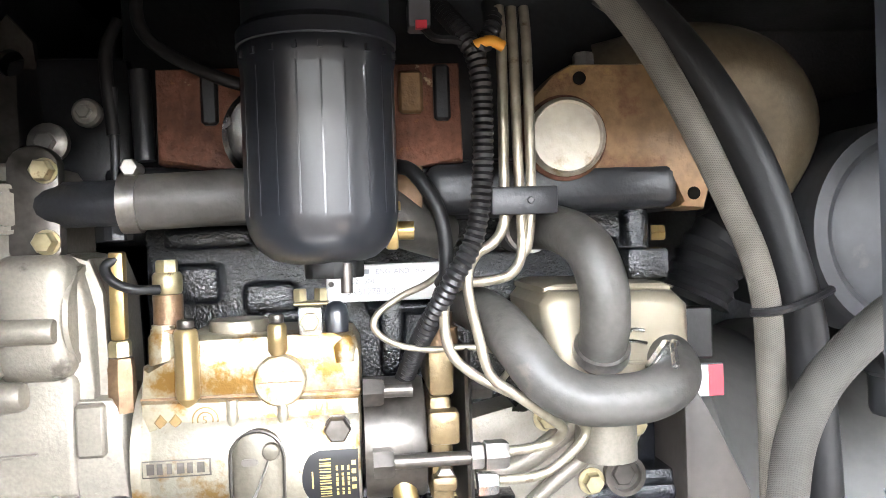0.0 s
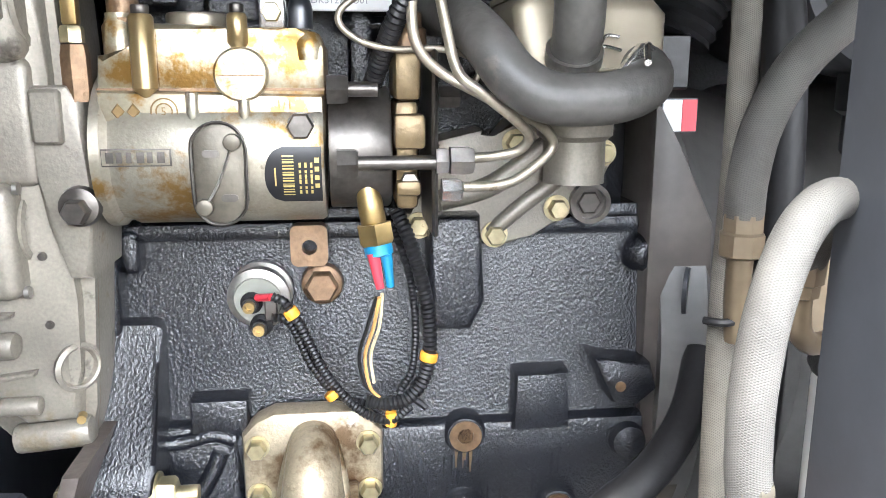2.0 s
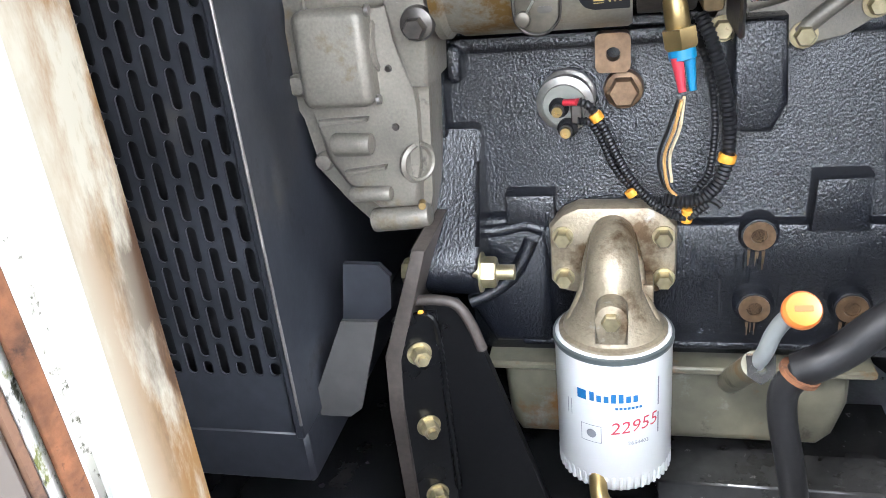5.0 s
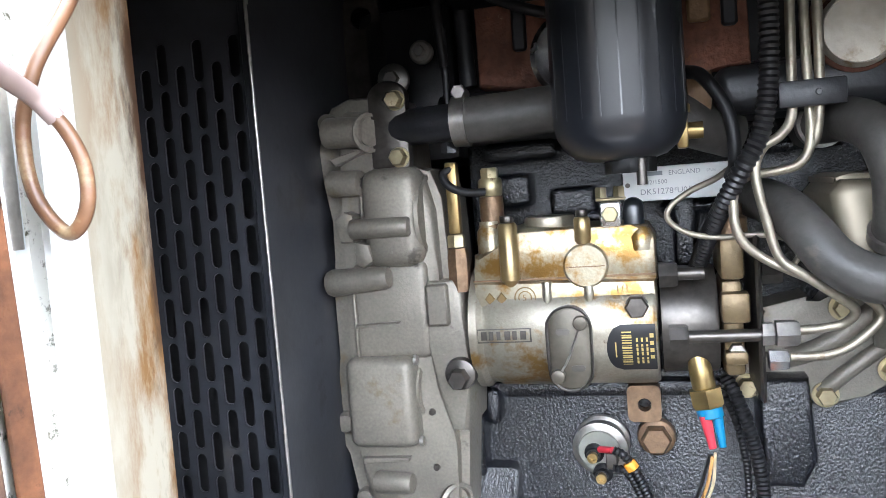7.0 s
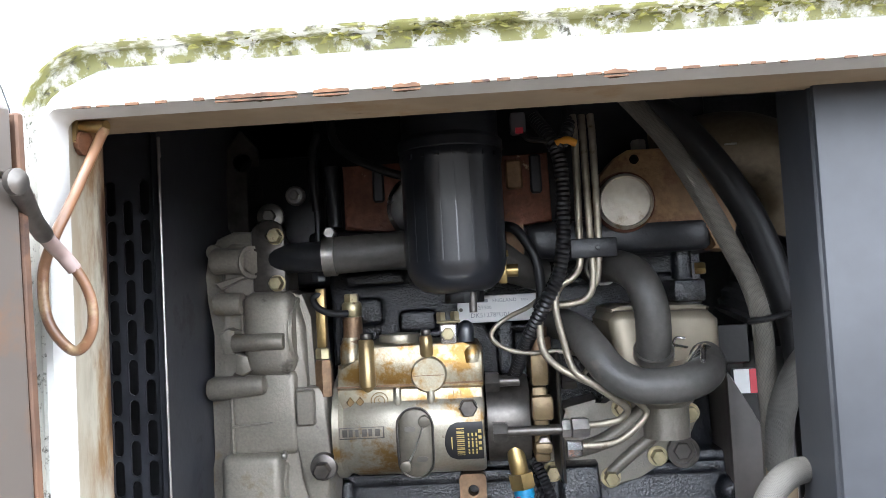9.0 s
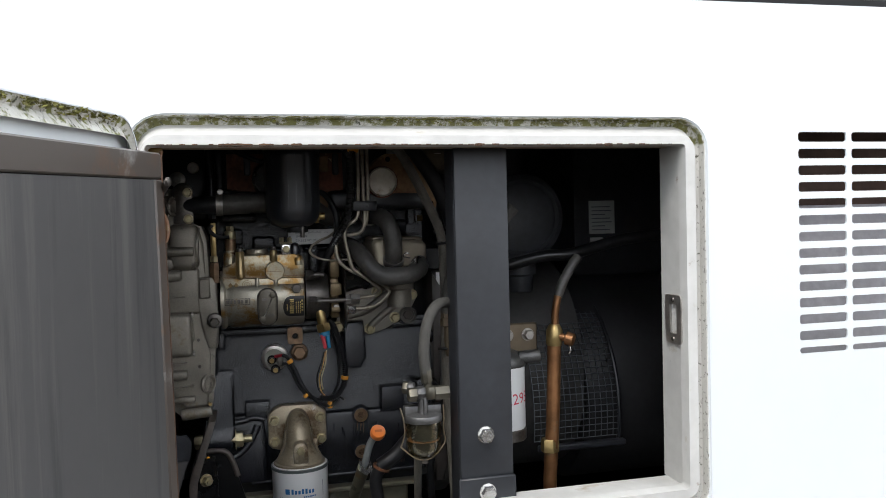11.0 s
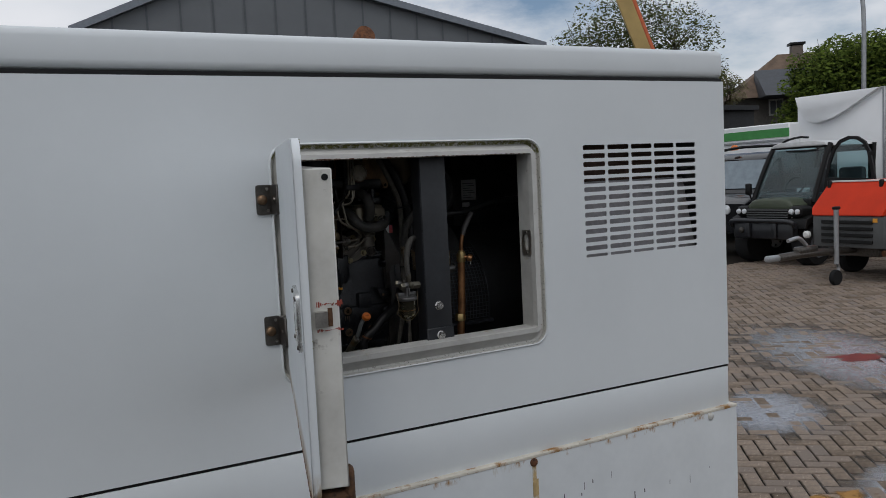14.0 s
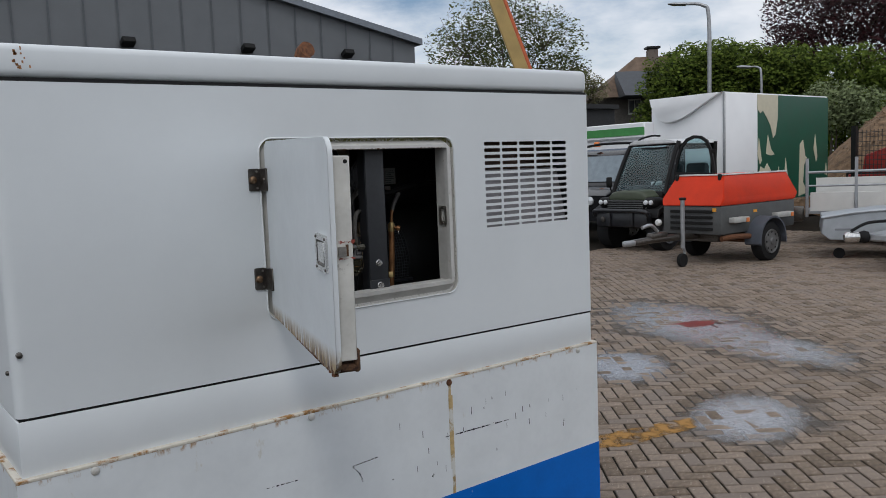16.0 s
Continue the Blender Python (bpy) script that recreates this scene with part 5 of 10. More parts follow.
part("sight_plug", lathe(B(), [(0.0155, 0), (0.0155, 0.003), (0.0130, 0.0035), (0.0130, 0.002), (0.0105, 0.002), (0.0105, 0.004), (0.001, 0.004)], (-0.3015, 0.334, 1.584), (0.8, -0.6, 0), 28), CAST_ALU, cover)
part("web", prism(B(), [(-0.336, 1.566), (-0.302, 1.574), (-0.302, 1.571), (-0.330, 1.560)], 0.331, 0.345, 'y', 0.001, 1), CAST_ALU, cover)
part("web", box(B(), -0.3125, -0.3095, 0.330, 0.345, 1.520, 1.536, 0.001, 1), CAST_ALU, cover)
part("web", prism(B(), [(-0.316, 1.500), (-0.305, 1.497), (-0.302, 1.484), (-0.310, 1.479), (-0.317, 1.482)], 0.3225, 0.345, 'y', 0.002, 2), CAST_ALU, cover)
part("drum_box", box(B(), -0.334, -0.2770, 0.3195, 0.41, 1.3345, 1.4075, 0.009, 4), CAST_ALU, cover)
part("drum_port", lathe(B(), [(0.0225, 0), (0.0225, 0.002), (0.0195, 0.0035), (0.0170, 0.002), (0.0155, -0.0005), (0.001, -0.0005)], (-0.2772, 0.350, 1.377), (1, 0, 0), 36), CAST_ALU, cover)
for z_ in (1.404, 1.339):
    part("drum_screw", lathe(B(), [(0.0040, 0), (0.0038, 0.003), (0.001, 0.0035)], (-0.2775, 0.330, z_), (1, 0, 0), 14), STEEL, cover)
part("wall_web", box(B(), -0.3255, -0.3225, 0.330, 0.345, 1.404, 1.464, 0.001, 1), CAST_ALU, cover)
part("panel_rib", prism(B(), [(-0.324, 1.4305), (-0.287, 1.4335), (-0.286, 1.4350), (-0.324, 1.4335)], 0.3285, 0.340, 'y', 0.0008, 1), CAST_ALU, cover)
part("panel_rib", prism(B(), [(-0.328, 1.3185), (-0.289, 1.3215), (-0.288, 1.3245), (-0.328, 1.3235)], 0.331, 0.345, 'y', 0.0008, 1), CAST_ALU, cover)
part("panel_rib", prism(B(), [(-0.313, 1.2775), (-0.279, 1.2825), (-0.278, 1.2855), (-0.313, 1.2815)], 0.331, 0.345, 'y', 0.0008, 1), CAST_ALU, cover)
part("bolt_boss", cyl(B(), (-0.319, 0.333, 1.304), (-0.286, 0.330, 1.304), 0.0092, 0.0085, 22, 0.003), CAST_ALU, cover)
part("bolt_boss", cyl(B(), (-0.311, 0.334, 1.2615), (-0.276, 0.331, 1.263), 0.0062, 0.0058, 18, 0.002), CAST_ALU, cover)
part("port_ring", lathe(B(), [(0.0155, 0), (0.0165, 0.004), (0.0140, 0.006), (0.0125, 0.005), (0.0115, 0.001), (0.001, 0.0)], (-0.2565, 0.342, 1.285), (0.75, -0.66, 0), 28), CAST_ALU, cover)
part("foot_boss", cyl(B(), (-0.300, 0.345, 1.2340), (-0.250, 0.345, 1.2385), 0.0100, 0.0105, 20, 0.003), CAST_ALU, cover)
part("drain_screw", cyl(B(), (-0.254, 0.338, 1.252), (-0.2525, 0.330, 1.252), 0.003, n=10), BRASS, cover)
for bx_, bz_, br_ in ((-0.340, 1.596, 0.0075), (-0.346, 1.349, 0.0085), (-0.334, 1.286, 0.0075)):
    part("edge_lobe", lathe(B(), [(br_ * 1.05, 0), (br_, 0.008), (br_ * 0.8, 0.010), (br_ * 0.3, 0.0105)], (bx_, 0.352, bz_), (0, -1, 0), 18), CAST_ALU, cover)
for zz in (1.36, 1.315):
    part("dowel", lathe(B(), [(0.003, 0), (0.0025, 0.002)], (-0.268, 0.3375, zz), (0, -1, 0), 10), STEEL_DARK, cover)
elbow = part("coolant_elbow", tube(B(), [(-0.300, 0.42, 1.590), (-0.295, 0.38, 1.588), (-0.283, 0.352, 1.586), (-0.262, 0.342, 1.586), (-0.226, 0.338, 1.586)], 0.0145, 18), BLACK_SAT, eng, "black coolant elbow")
part("elbow_flange", prism(B(), circle_pts(-0.285, 1.6065, 0.017, 10, 20, 160) + circle_pts(-0.285, 1.563, 0.017, 10, 200, 340), 0.335, 0.345, 'y', 0.003), STEEL_DARK, elbow)
for bz in (1.607, 1.563):
    bolt(elbow, (-0.277, 0.335, bz), (0, -1, 0), YELLOW_ZINC, 0.012, 0.009, 0.008)

# alternator and fan side are hidden; sump and engine feet
sump = part("sump", prism(B(), [(-0.215, 1.066), (0.098, 1.066), (0.098, 1.02), (0.088, 0.985), (0.075, 0.972), (-0.20, 0.972), (-0.21, 0.99)], 0.41, 0.74, 'y', 0.012, 3), SUMP, eng, "olive pressed sump with rust stains")
part("sump_lip", box(B(), -0.225, 0.112, 0.392, 0.76, 1.060, 1.068, 0.002, 1), SUMP, sump)
part("oil_rail", box(B(), -0.19, 0.140, 0.391, 0.42, 1.088, 1.096, 0.003, 2), BLOCK, eng)
for bx, bz in ((0.008, 1.199), (0.008, 1.132), (0.083, 1.133)):
    bs = part("tapped_boss", lathe(B(), [(0.017, 0), (0.0165, 0.010), (0.014, 0.014), (0.011, 0.0145)], (bx, YB - 0.010, bz), (0, -1, 0), 26), BLOCK, eng)
    part("rusty_face", lathe(B(), [(0.0065, 0), (0.0125, 0), (0.0125, 0.0015), (0.0065, 0.0015), (0.006, -0.004), (0.001, -0.004)], (bx, YB - 0.0245, bz), (0, -1, 0), 24), BROWN_BOLT, bs)
stopb = part("drilled_bracket", plate(B(), round_rect(-0.119, -0.0925, 1.336, 1.366, 0.005, 3), [circle_pts(-0.1055, 1.350, 0.0055, 16)[::-1]], YB - 0.022, YB - 0.008), BROWN_BOLT, eng, "brown drilled steel bracket")
part("big_bolt", hexbolt(lathe(B(), [(0.016, 0), (0.015, 0.006), (0.0135, 0.007)], (-0.098, YB - 0.0, 1.318), (0, -1, 0), 26), (-0.098, YB - 0.007, 1.318), (0, -1, 0), 0.021, 0.010), BROWN_BOLT, eng, "browned hexagon bolt")

bm = B()
for k in range(60):
    xx, z0_ = dr_.gauss(-0.035, 0.07), dr_.uniform(1.10, 1.19)
    ln, w = dr_.uniform(0.006, 0.03), dr_.uniform(0.0004, 0.0011)
    yy = 0.3905 + (1.2 - z0_) * 0.110
    bm.faces.new([bm.verts.new(q) for q in ((xx - w, yy, z0_), (xx + w, yy, z0_), (xx + w * 0.6, yy + ln * 0.11, z0_ - ln), (xx - w * 0.6, yy + ln * 0.11, z0_ - ln))])
tagged(part("water_run", bm, WATER_DROP, block, "thin runs of water"), kind="stuff")
bm = B()
for bx, bz in ((0.008, 1.186), (0.008, 1.118), (0.083, 1.119)):
    for k in range(5):
        xx, ln, w = bx + dr_.gauss(0, 0.004), dr_.uniform(0.008, 0.024), dr_.uniform(0.0006, 0.0018)
        yy = 0.3903 + (1.2 - bz) * 0.110
        bm.faces.new([bm.verts.new(q) for q in ((xx - w, yy, bz), (xx + w, yy, bz), (xx + w * 0.3, yy + ln * 0.11, bz - ln), (xx - w * 0.3, yy + ln * 0.11, bz - ln))])
tagged(part("rust_run", bm, BROWN_BOLT, block, "rusty runs below the tapped bosses"), kind="stuff")

# front foot of the engine
foot = thing("engine_mount", (-0.24, 0.33, 0.932), "welded black engine mounting bracket with brass-coloured nuts", "bracket")
part("side_plate", prism(B(), [(-0.254, 1.232), (-0.243, 1.232), (-0.257, 1.188), (-0.276, 1.134), (-0.278, 1.084), (-0.276, 0.932), (-0.288, 0.932), (-0.290, 1.085), (-0.288, 1.135), (-0.268, 1.190)], 0.29, 0.41, 'y', 0.002, 2), WORN_EDGE, foot, "thick plate with a worn brown edge")
part("nut_plate", prism(B(), [(-0.279, 0.2935), (-0.246, 0.312), (-0.246, 0.318), (-0.279, 0.300)], 0.932, 1.168, 'z'), GUSSET, foot)
part("gusset", prism(B(), [(-0.262, 1.176), (-0.229, 1.175), (-0.219, 1.158), (-0.204, 1.108), (-0.183, 1.038), (-0.163, 0.971), (-0.163, 0.932), (-0.250, 0.932), (-0.250, 1.160)], 0.314, 0.322, 'y', 0.002, 1), GUSSET, foot)
part("gusset_edge", tube(B(), [(-0.264, 0.312, 1.177), (-0.245, 0.312, 1.178), (-0.229, 0.312, 1.174), (-0.219, 0.312, 1.158), (-0.211, 0.313, 1.132)], 0.0045, 10), WORN_EDGE, foot)
part("weld", tube(B(), [(-0.255, 0.309, 1.168), (-0.247, 0.311, 1.15), (-0.245, 0.311, 1.06), (-0.244, 0.311, 0.985)], 0.0032, 8, corr=0.0009, pitch=0.007), GUSSET, foot)
part("weld", tube(B(), [(-0.245, 0.309, 0.945), (-0.215, 0.309, 0.947), (-0.168, 0.309, 0.944)], 0.004, 8, corr=0.001, pitch=0.007), STEEL, foot)
arm_o = [(0.43, 1.297), (0.396, 1.294), (0.389, 1.268), (0.372, 1.232), (0.352, 1.206)] + [(0.372 + 0.029 * math.cos(radians(a)), 1.184 + 0.029 * math.sin(radians(a))) for a in range(150, 291, 20)] + [(0.43, 1.150)]
part("block_foot", prism(B(), arm_o, -0.214, -0.262, 'x', 0.007, 3), BLOCK, foot, "glossy black cast foot of the block")
part("through_bolt", hexbolt(hexbolt(cyl(B(), (-0.282, 0.350, 1.184), (-0.186, 0.350, 1.184), 0.0065), (-0.214, 0.350, 1.184), (1, 0, 0), 0.023, 0.012, 0.017), (-0.268, 0.350, 1.184), (-1, 0, 0), 0.021, 0.013), YELLOW_ZINC, foot, "yellow passivated through bolt and nut")
for bz in (1.133, 1.060, 0.985):
    part("nut", hexbolt(B(), (-0.262, 0.3025, bz), (0.45, -0.85, 0), 0.014, 0.010, 0.0105, stud=0.004), YELLOW_ZINC, foot)
part("yellow_fleck", lathe(B(), [(0.0028, 0), (0.001, 0.002)], (-0.258, 0.308, 1.168), (0.4, -1, 0), 8), ORANGE_TAPE, foot)
part("block_web", prism(B(), [(-0.236, 1.216), (-0.168, 1.2175), (-0.160, 1.205), (-0.160, 1.090), (-0.215, 1.090), (-0.236, 1.130)], 0.389, 0.43, 'y', 0.010, 3), BLOCK, foot)
part("web_rib", tube(B(), [(-0.176, 0.390, 1.196), (-0.184, 0.388, 1.178), (-0.196, 0.386, 1.160), (-0.212, 0.383, 1.148), (-0.232, 0.378, 1.140)], 0.0065, 12), BLOCK, foot)
part("web_rib", tube(B(), [(-0.224, 0.386, 1.204), (-0.200, 0.388, 1.206), (-0.180, 0.388, 1.210), (-0.165, 0.388, 1.205)], 0.0055, 12), BLOCK, foot)

# ---------------------------------------------------------------- injection pump
pump = thing("injection_pump", (-0.155, 0.37, 1.36), "oil-stained rotary fuel injection pump with label", "pump")
PX, PY, PZ = 0, 0.372, 1.423
body = part("pump_body", lathe(B(), [(0.050, 0), (0.050, 0.006), (0.046, 0.010), (0.0465, 0.014), (0.0485, 0.018), (0.0485, 0.136), (0.0465, 0.139)], (-0.230, PY, PZ), (1, 0, 0), 48), PUMP_BODY, pump, "turned grey pump barrel with ochre oil stain")
part("pump_foot", prism(B(), [(-0.226, 1.462), (-0.090, 1.459), (-0.090, 1.430), (-0.226, 1.430)], 0.331, 0.40, 'y', 0.005, 2), PUMP, body)
capp = part("governor_cover", prism(B(), [(-0.227, 1.461), (-0.089, 1.458), (-0.089, 1.488), (-0.094, 1.497), (-0.106, 1.499), (-0.196, 1.502), (-0.204, 1.483), (-0.225, 1.483)], 0.338, 0.415, 'y', 0.004, 2), PUMP, pump, "bright stained governor cover")
part("gasket_line", box(B(), -0.2265, -0.0895, 0.3375, 0.41, 1.4615, 1.4632), BROWN_BOLT, capp)
part("cover_boss", lathe(B(), [(0.0165, 0), (0.0165, 0.007), (0.0150, 0.0085), (0.001, 0.0085)], (-0.1395, 0.3375, 1.4715), (0, -1, 0), 36), PUMP, capp)
part("boss_slot", box(B(), -0.1535, -0.1255, 0.3288, 0.3296, 1.4705, 1.4713), BROWN_BOLT, capp)
for bx, z0_, z1_, r_ in ((-0.1965, 1.462, 1.5045, 0.0075), (-0.1405, 1.489, 1.5055, 0.0062)):
    part("pillar", lathe(B(), [(0.001, -0.006), (r_, 0.001), (r_, z1_ - z0_), (r_ * 0.8, z1_ - z0_ + 0.002)], (bx, 0.334, z0_), (0, 0, 1), 22), mat("ochre oiled pillar", (0.34, 0.25, 0.125), 0.3, 0.7, var=0.2, bump=0.1), capp)
    part("pillar_screw", cyl(B(), (bx, 0.334, z1_ + 0.002), (bx, 0.334, z1_ + 0.0075), r_ * 0.72, n=16, bev=0.001), STEEL_DARK, capp)
part("top_plug", cyl(B(), (-0.168, 0.362, 1.498), (-0.168, 0.362, 1.509), 0.0195, n=32, bev=0.002), PIPE, capp)
part("corner_post", lathe(B(), [(0.011, 0), (0.011, 0.018), (0.0085, 0.022), (0.0085, 0.026)], (-0.213, 0.352, 1.482), (0, 0, 1), 22), PUMP, capp)
part("corner_screw", lathe(B(), [(0.009, 0), (0.010, 0.010), (0.007, 0.016)], (-0.099, 0.345, 1.480), (0, 0, 1), 20), PUMP, capp)
stopl = part("stop_block", box(B(), -0.1275, -0.112, 0.332, 0.352, 1.4985, 1.517, 0.002, 2), BRIGHT, pump)
bolt(stopl, (-0.1195, 0.332, 1.508), (0, -1, 0), YELLOW_ZINC, 0.011, 0.006)
part("lever", box(B(), -0.130, -0.108, 0.333, 0.352, 1.5175, 1.520, 0.001, 1), YELLOW_ZINC, stopl)
for bx in (-0.126, -0.113):
    bolt(stopl, (bx, 0.342, 1.520), (0, 0, 1), YELLOW_ZINC, 0.008, 0.008)
part("black_cap", lathe(B(), [(0.0075, 0), (0.0078, 0.012), (0.0065, 0.017), (0.003, 0.0195), (0.0005, 0.020)], (-0.1035, 0.348, 1.499), (0, 0, 1), 22), CAN_BLACK, pump, "black rubber cap")
union = part("inlet_union", lathe(B(), [(0.0115, 0), (0.0115, 0.008), (0.0095, 0.009), (0.0095, 0.030), (0.006, 0.031)], (-0.2115, 0.355, 1.497), (0, 0, 1), 20), BROWN_BOLT, pump, "dark brown fuel union")
part("banjo", lathe(B(), [(0.0085, 0), (0.0095, 0.002), (0.0095, 0.012), (0.008, 0.014)], (-0.2115, 0.355, 1.5275), (0, 0, 1), 22), YELLOW_ZINC, union)
bolt(union, (-0.2115, 0.355, 1.5415), (0, 0, 1), YELLOW_ZINC, 0.0125, 0.008)
part("timing_plate", prism(B(), circle_pts(-0.1535, 1.4275, 0.0160, 8, 10, 170) + circle_pts(-0.1535, 1.397, 0.0155, 8, 190, 350), 0.3165, 0.335, 'y', 0.003, 2), PLATE_BROWN, pump, "brown sealed timing plate with lock wire")
for sx_, sz_ in ((-0.158, 1.425), (-0.148, 1.398)):
    part("plate_slot", prism(B(), round_rect(sx_ - 0.005, sx_ + 0.005, sz_ - 0.0022, sz_ + 0.0022, 0.002, 3), 0.3160, 0.3172, 'y'), STEEL_DARK, pump)
part("plate_rim", tube(B(), [(-0.1535 + 0.0162 * math.cos(radians(a_)), 0.3172, 1.4275 + 0.0162 * math.sin(radians(a_))) for a_ in range(0, 181, 30)] + [(-0.1535 + 0.0157 * math.cos(radians(a_)), 0.3172, 1.397 + 0.0157 * math.sin(radians(a_))) for a_ in range(180, 361, 30)] + [(-0.1373, 0.3172, 1.4275)], 0.0011, 6, 3), STEEL_DARK, pump)
for sx_ in (-0.1695, -0.1385):
    part("plate_pillar", cyl(B(), (sx_, 0.333, 1.440), (sx_, 0.333, 1.461), 0.0045, 0.004, 12, 0.001), PUMP_BODY, pump)
for bx, bz in ((-0.1445, 1.432), (-0.1625, 1.393)):
    part("seal_screw", cyl(B(), (bx, 0.3165, bz), (bx, 0.310, bz), 0.0052, n=18, bev=0.001), PLATE_BROWN, pump)
part("seal_wire", tube(B(), [(-0.1445, 0.311, 1.432), (-0.148, 0.3135, 1.422), (-0.155, 0.3135, 1.405), (-0.1625, 0.311, 1.393)], 0.0009, 6), STEEL, pump)
bolt(pump, (-0.1045, 0.329, 1.4405), (0, -1, 0), STEEL_DARK, 0.0145, 0.008, 0.0085)
# raised marks and the label
bm = B()
for dx in (-0.0045, 0.0045):
    prism(bm, [(-0.2085 + dx, 1.4545), (-0.2045 + dx, 1.4495), (-0.2085 + dx, 1.4445), (-0.2125 + dx, 1.4495)], 0.3295, 0.3315, 'y', 0.0008, 1)
for rr_ in (0.0078, 0.0048):
    tube(bm, [(-0.186 + rr_ * math.cos(a_ * math.pi / 8), 0.3308, 1.4495 + rr_ * math.sin(a_ * math.pi / 8)) for a_ in range(17)], 0.0005, 6, 2)
text_mesh(bm, "5", 0.007, Matrix.Translation((-0.188, 0.3302, 1.4472)) @ UPRIGHT)
text_mesh(bm, "1/1", 0.0085, Matrix.Translation((-0.1195, 0.3302, 1.4505)) @ UPRIGHT)
tagged(part("cast_marks", bm, mat("dirt in cast marks", (0.20, 0.13, 0.05), 0.5, 0.3), pump, smooth=0), kind="stuff")
bm = B()
def on_barrel(x, ang, lift=0.0):
    a = radians(ang)
    return Vector((x, PY - (0.0485 + lift) * math.cos(a), PZ + (0.0485 + lift) * math.sin(a)))
def barrel_patch(bm, x0_, x1_, a0_, a1_, lift, n=8):
    g = [[bm.verts.new(on_barrel(x, a0_ + (a1_ - a0_) * i / n, lift)) for i in range(n + 1)] for x in (x0_, x1_)]
    for i in range(n):
        bm.faces.new((g[0][i], g[1][i], g[1][i + 1], g[0][i + 1]))
for x0_, x1_, a0_, a1_ in ((-0.224, -0.182, 4.6, 5.6), (-0.224, -0.182, -7, -6), (-0.224, -0.2228, -7, 5.6), (-0.1832, -0.182, -7, 5.6)):
    barrel_patch(bm, x0_, x1_, a0_, a1_, 0.0006, 4)
for i, w in enumerate((0.0045, 0.0035, 0.003, 0.0045, 0.0035, 0.0045)):
    barrel_patch(bm, -0.2205 + i * 0.006, -0.2205 + i * 0.006 + w, -4.5, 3.2, 0.0006, 3)
tagged(part("cast_bars", bm, STEEL_DARK, pump, "raised bars of a worn maker's panel", smooth=0), kind="stuff")
bm = B()
lg = []
for i in range(17):
    q = -1 + i / 8
    bow = 0.011 * (1 - math.sqrt(max(0.0, 1 - q * q)))
    lg.append([bm.verts.new(on_barrel(x, -16 + 22 * q, 0.0007)) for x in (-0.1275 + bow, -0.1145, -0.1035, -0.0925)])
for r0, r1 in zip(lg, lg[1:]):
    for i in range(3):
        bm.faces.new((r0[i], r0[i + 1], r1[i + 1], r1[i]))
lab = part("label", bm, mat("black label", (0.012, 0.012, 0.014), 0.35, var=0.1, bump=0), pump, "black and gold pump label with bar code")
bm = B()
for k in range(14):
    w = (0.6, 1.2, 0.8, 1.6)[k % 4]
    barrel_patch(bm, -0.1165, -0.1095, -31 + k * 2.3, -31 + k * 2.3 + w, 0.0012, 2)
for cx in (-0.1065, -0.1030, -0.0995):
    for k in range(6):
        barrel_patch(bm, cx, cx + 0.0014, -30 + k * 4.2, -30 + k * 4.2 + (3.2, 2.2, 3.6)[k % 3], 0.0012, 2)
for k in range(4):
    barrel_patch(bm, -0.0968, -0.0940, -25 + k * 6.5, -25 + k * 6.5 + 3.6, 0.0012, 2)
barrel_patch(bm, -0.1215, -0.1205, -23, -9, 0.0012, 3)
part("label_print", bm, GOLD_PRINT, lab, smooth=0)
# dark distributor head, end plate and unions
dh = part("distributor_head", lathe(B(), [(0.040, 0), (0.0405, 0.002), (0.0405, 0.038), (0.039, 0.040)], (-0.088, PY, PZ), (1, 0, 0), 40), STEEL_DARK, pump, "dark oily distributor head")
part("head_lug", box(box(B(), -0.046, -0.029, 0.335, 0.41, 1.455, 1.489, 0.004, 2), -0.046, -0.031, 0.338, 0.40, 1.385, 1.455, 0.004, 2), OCHRE_OIL, pump)
part("head_lug", box(box(B(), -0.047, -0.027, 0.328, 0.345, 1.425, 1.447, 0.003, 2), -0.046, -0.030, 0.328, 0.345, 1.395, 1.405, 0.003, 2), OCHRE_OIL, pump)
part("end_plate", box(B(), -0.0235, -0.0195, 0.325, 0.42, 1.368, 1.487, 0.002, 1), STEEL_DARK, pump)
part("stop_solenoid", lathe(B(), [(0.012, 0), (0.012, 0.012), (0.009, 0.014), (0.009, 0.022), (0.004, 0.024)], (-0.037, 0.345, 1.487), (0, 0, 1), 20), BROWN_BOLT, pump)
for pz, x0_, x1_, x2_ in ((1.417, -0.079, -0.066, -0.003), (1.4625, -0.084, -0.074, -0.045)):
    un = part("delivery_union", hexbolt(B(), (x0_ - 0.004, 0.327, pz), (1, 0, 0), 0.017, 0.013), STEEL_DARK, pump)
    part("delivery_stub", cyl(B(), (x0_ + 0.008, 0.327, pz), (x2_ - 0.012, 0.327, pz), 0.0046, n=16), STEEL_DARK, un)
part("union_nut", hexbolt(hexbolt(B(), (-0.021, 0.327, 1.418), (1, 0, 0), 0.015, 0.008), (-0.012, 0.327, 1.418), (1, 0, 0), 0.0165, 0.015), STEEL, pump)
part("union_nut", hexbolt(B(), (-0.017, 0.330, 1.399), (1, 0, 0), 0.0135, 0.013), BRIGHT, pump)
part("union_nut", hexbolt(B(), (-0.017, 0.350, 1.457), (1, 0, 0), 0.0135, 0.014), STEEL_DARK, pump)
bolt(pump, (-0.037, 0.338, 1.404), (0, -1, 0), STEEL, 0.011, 0.006)
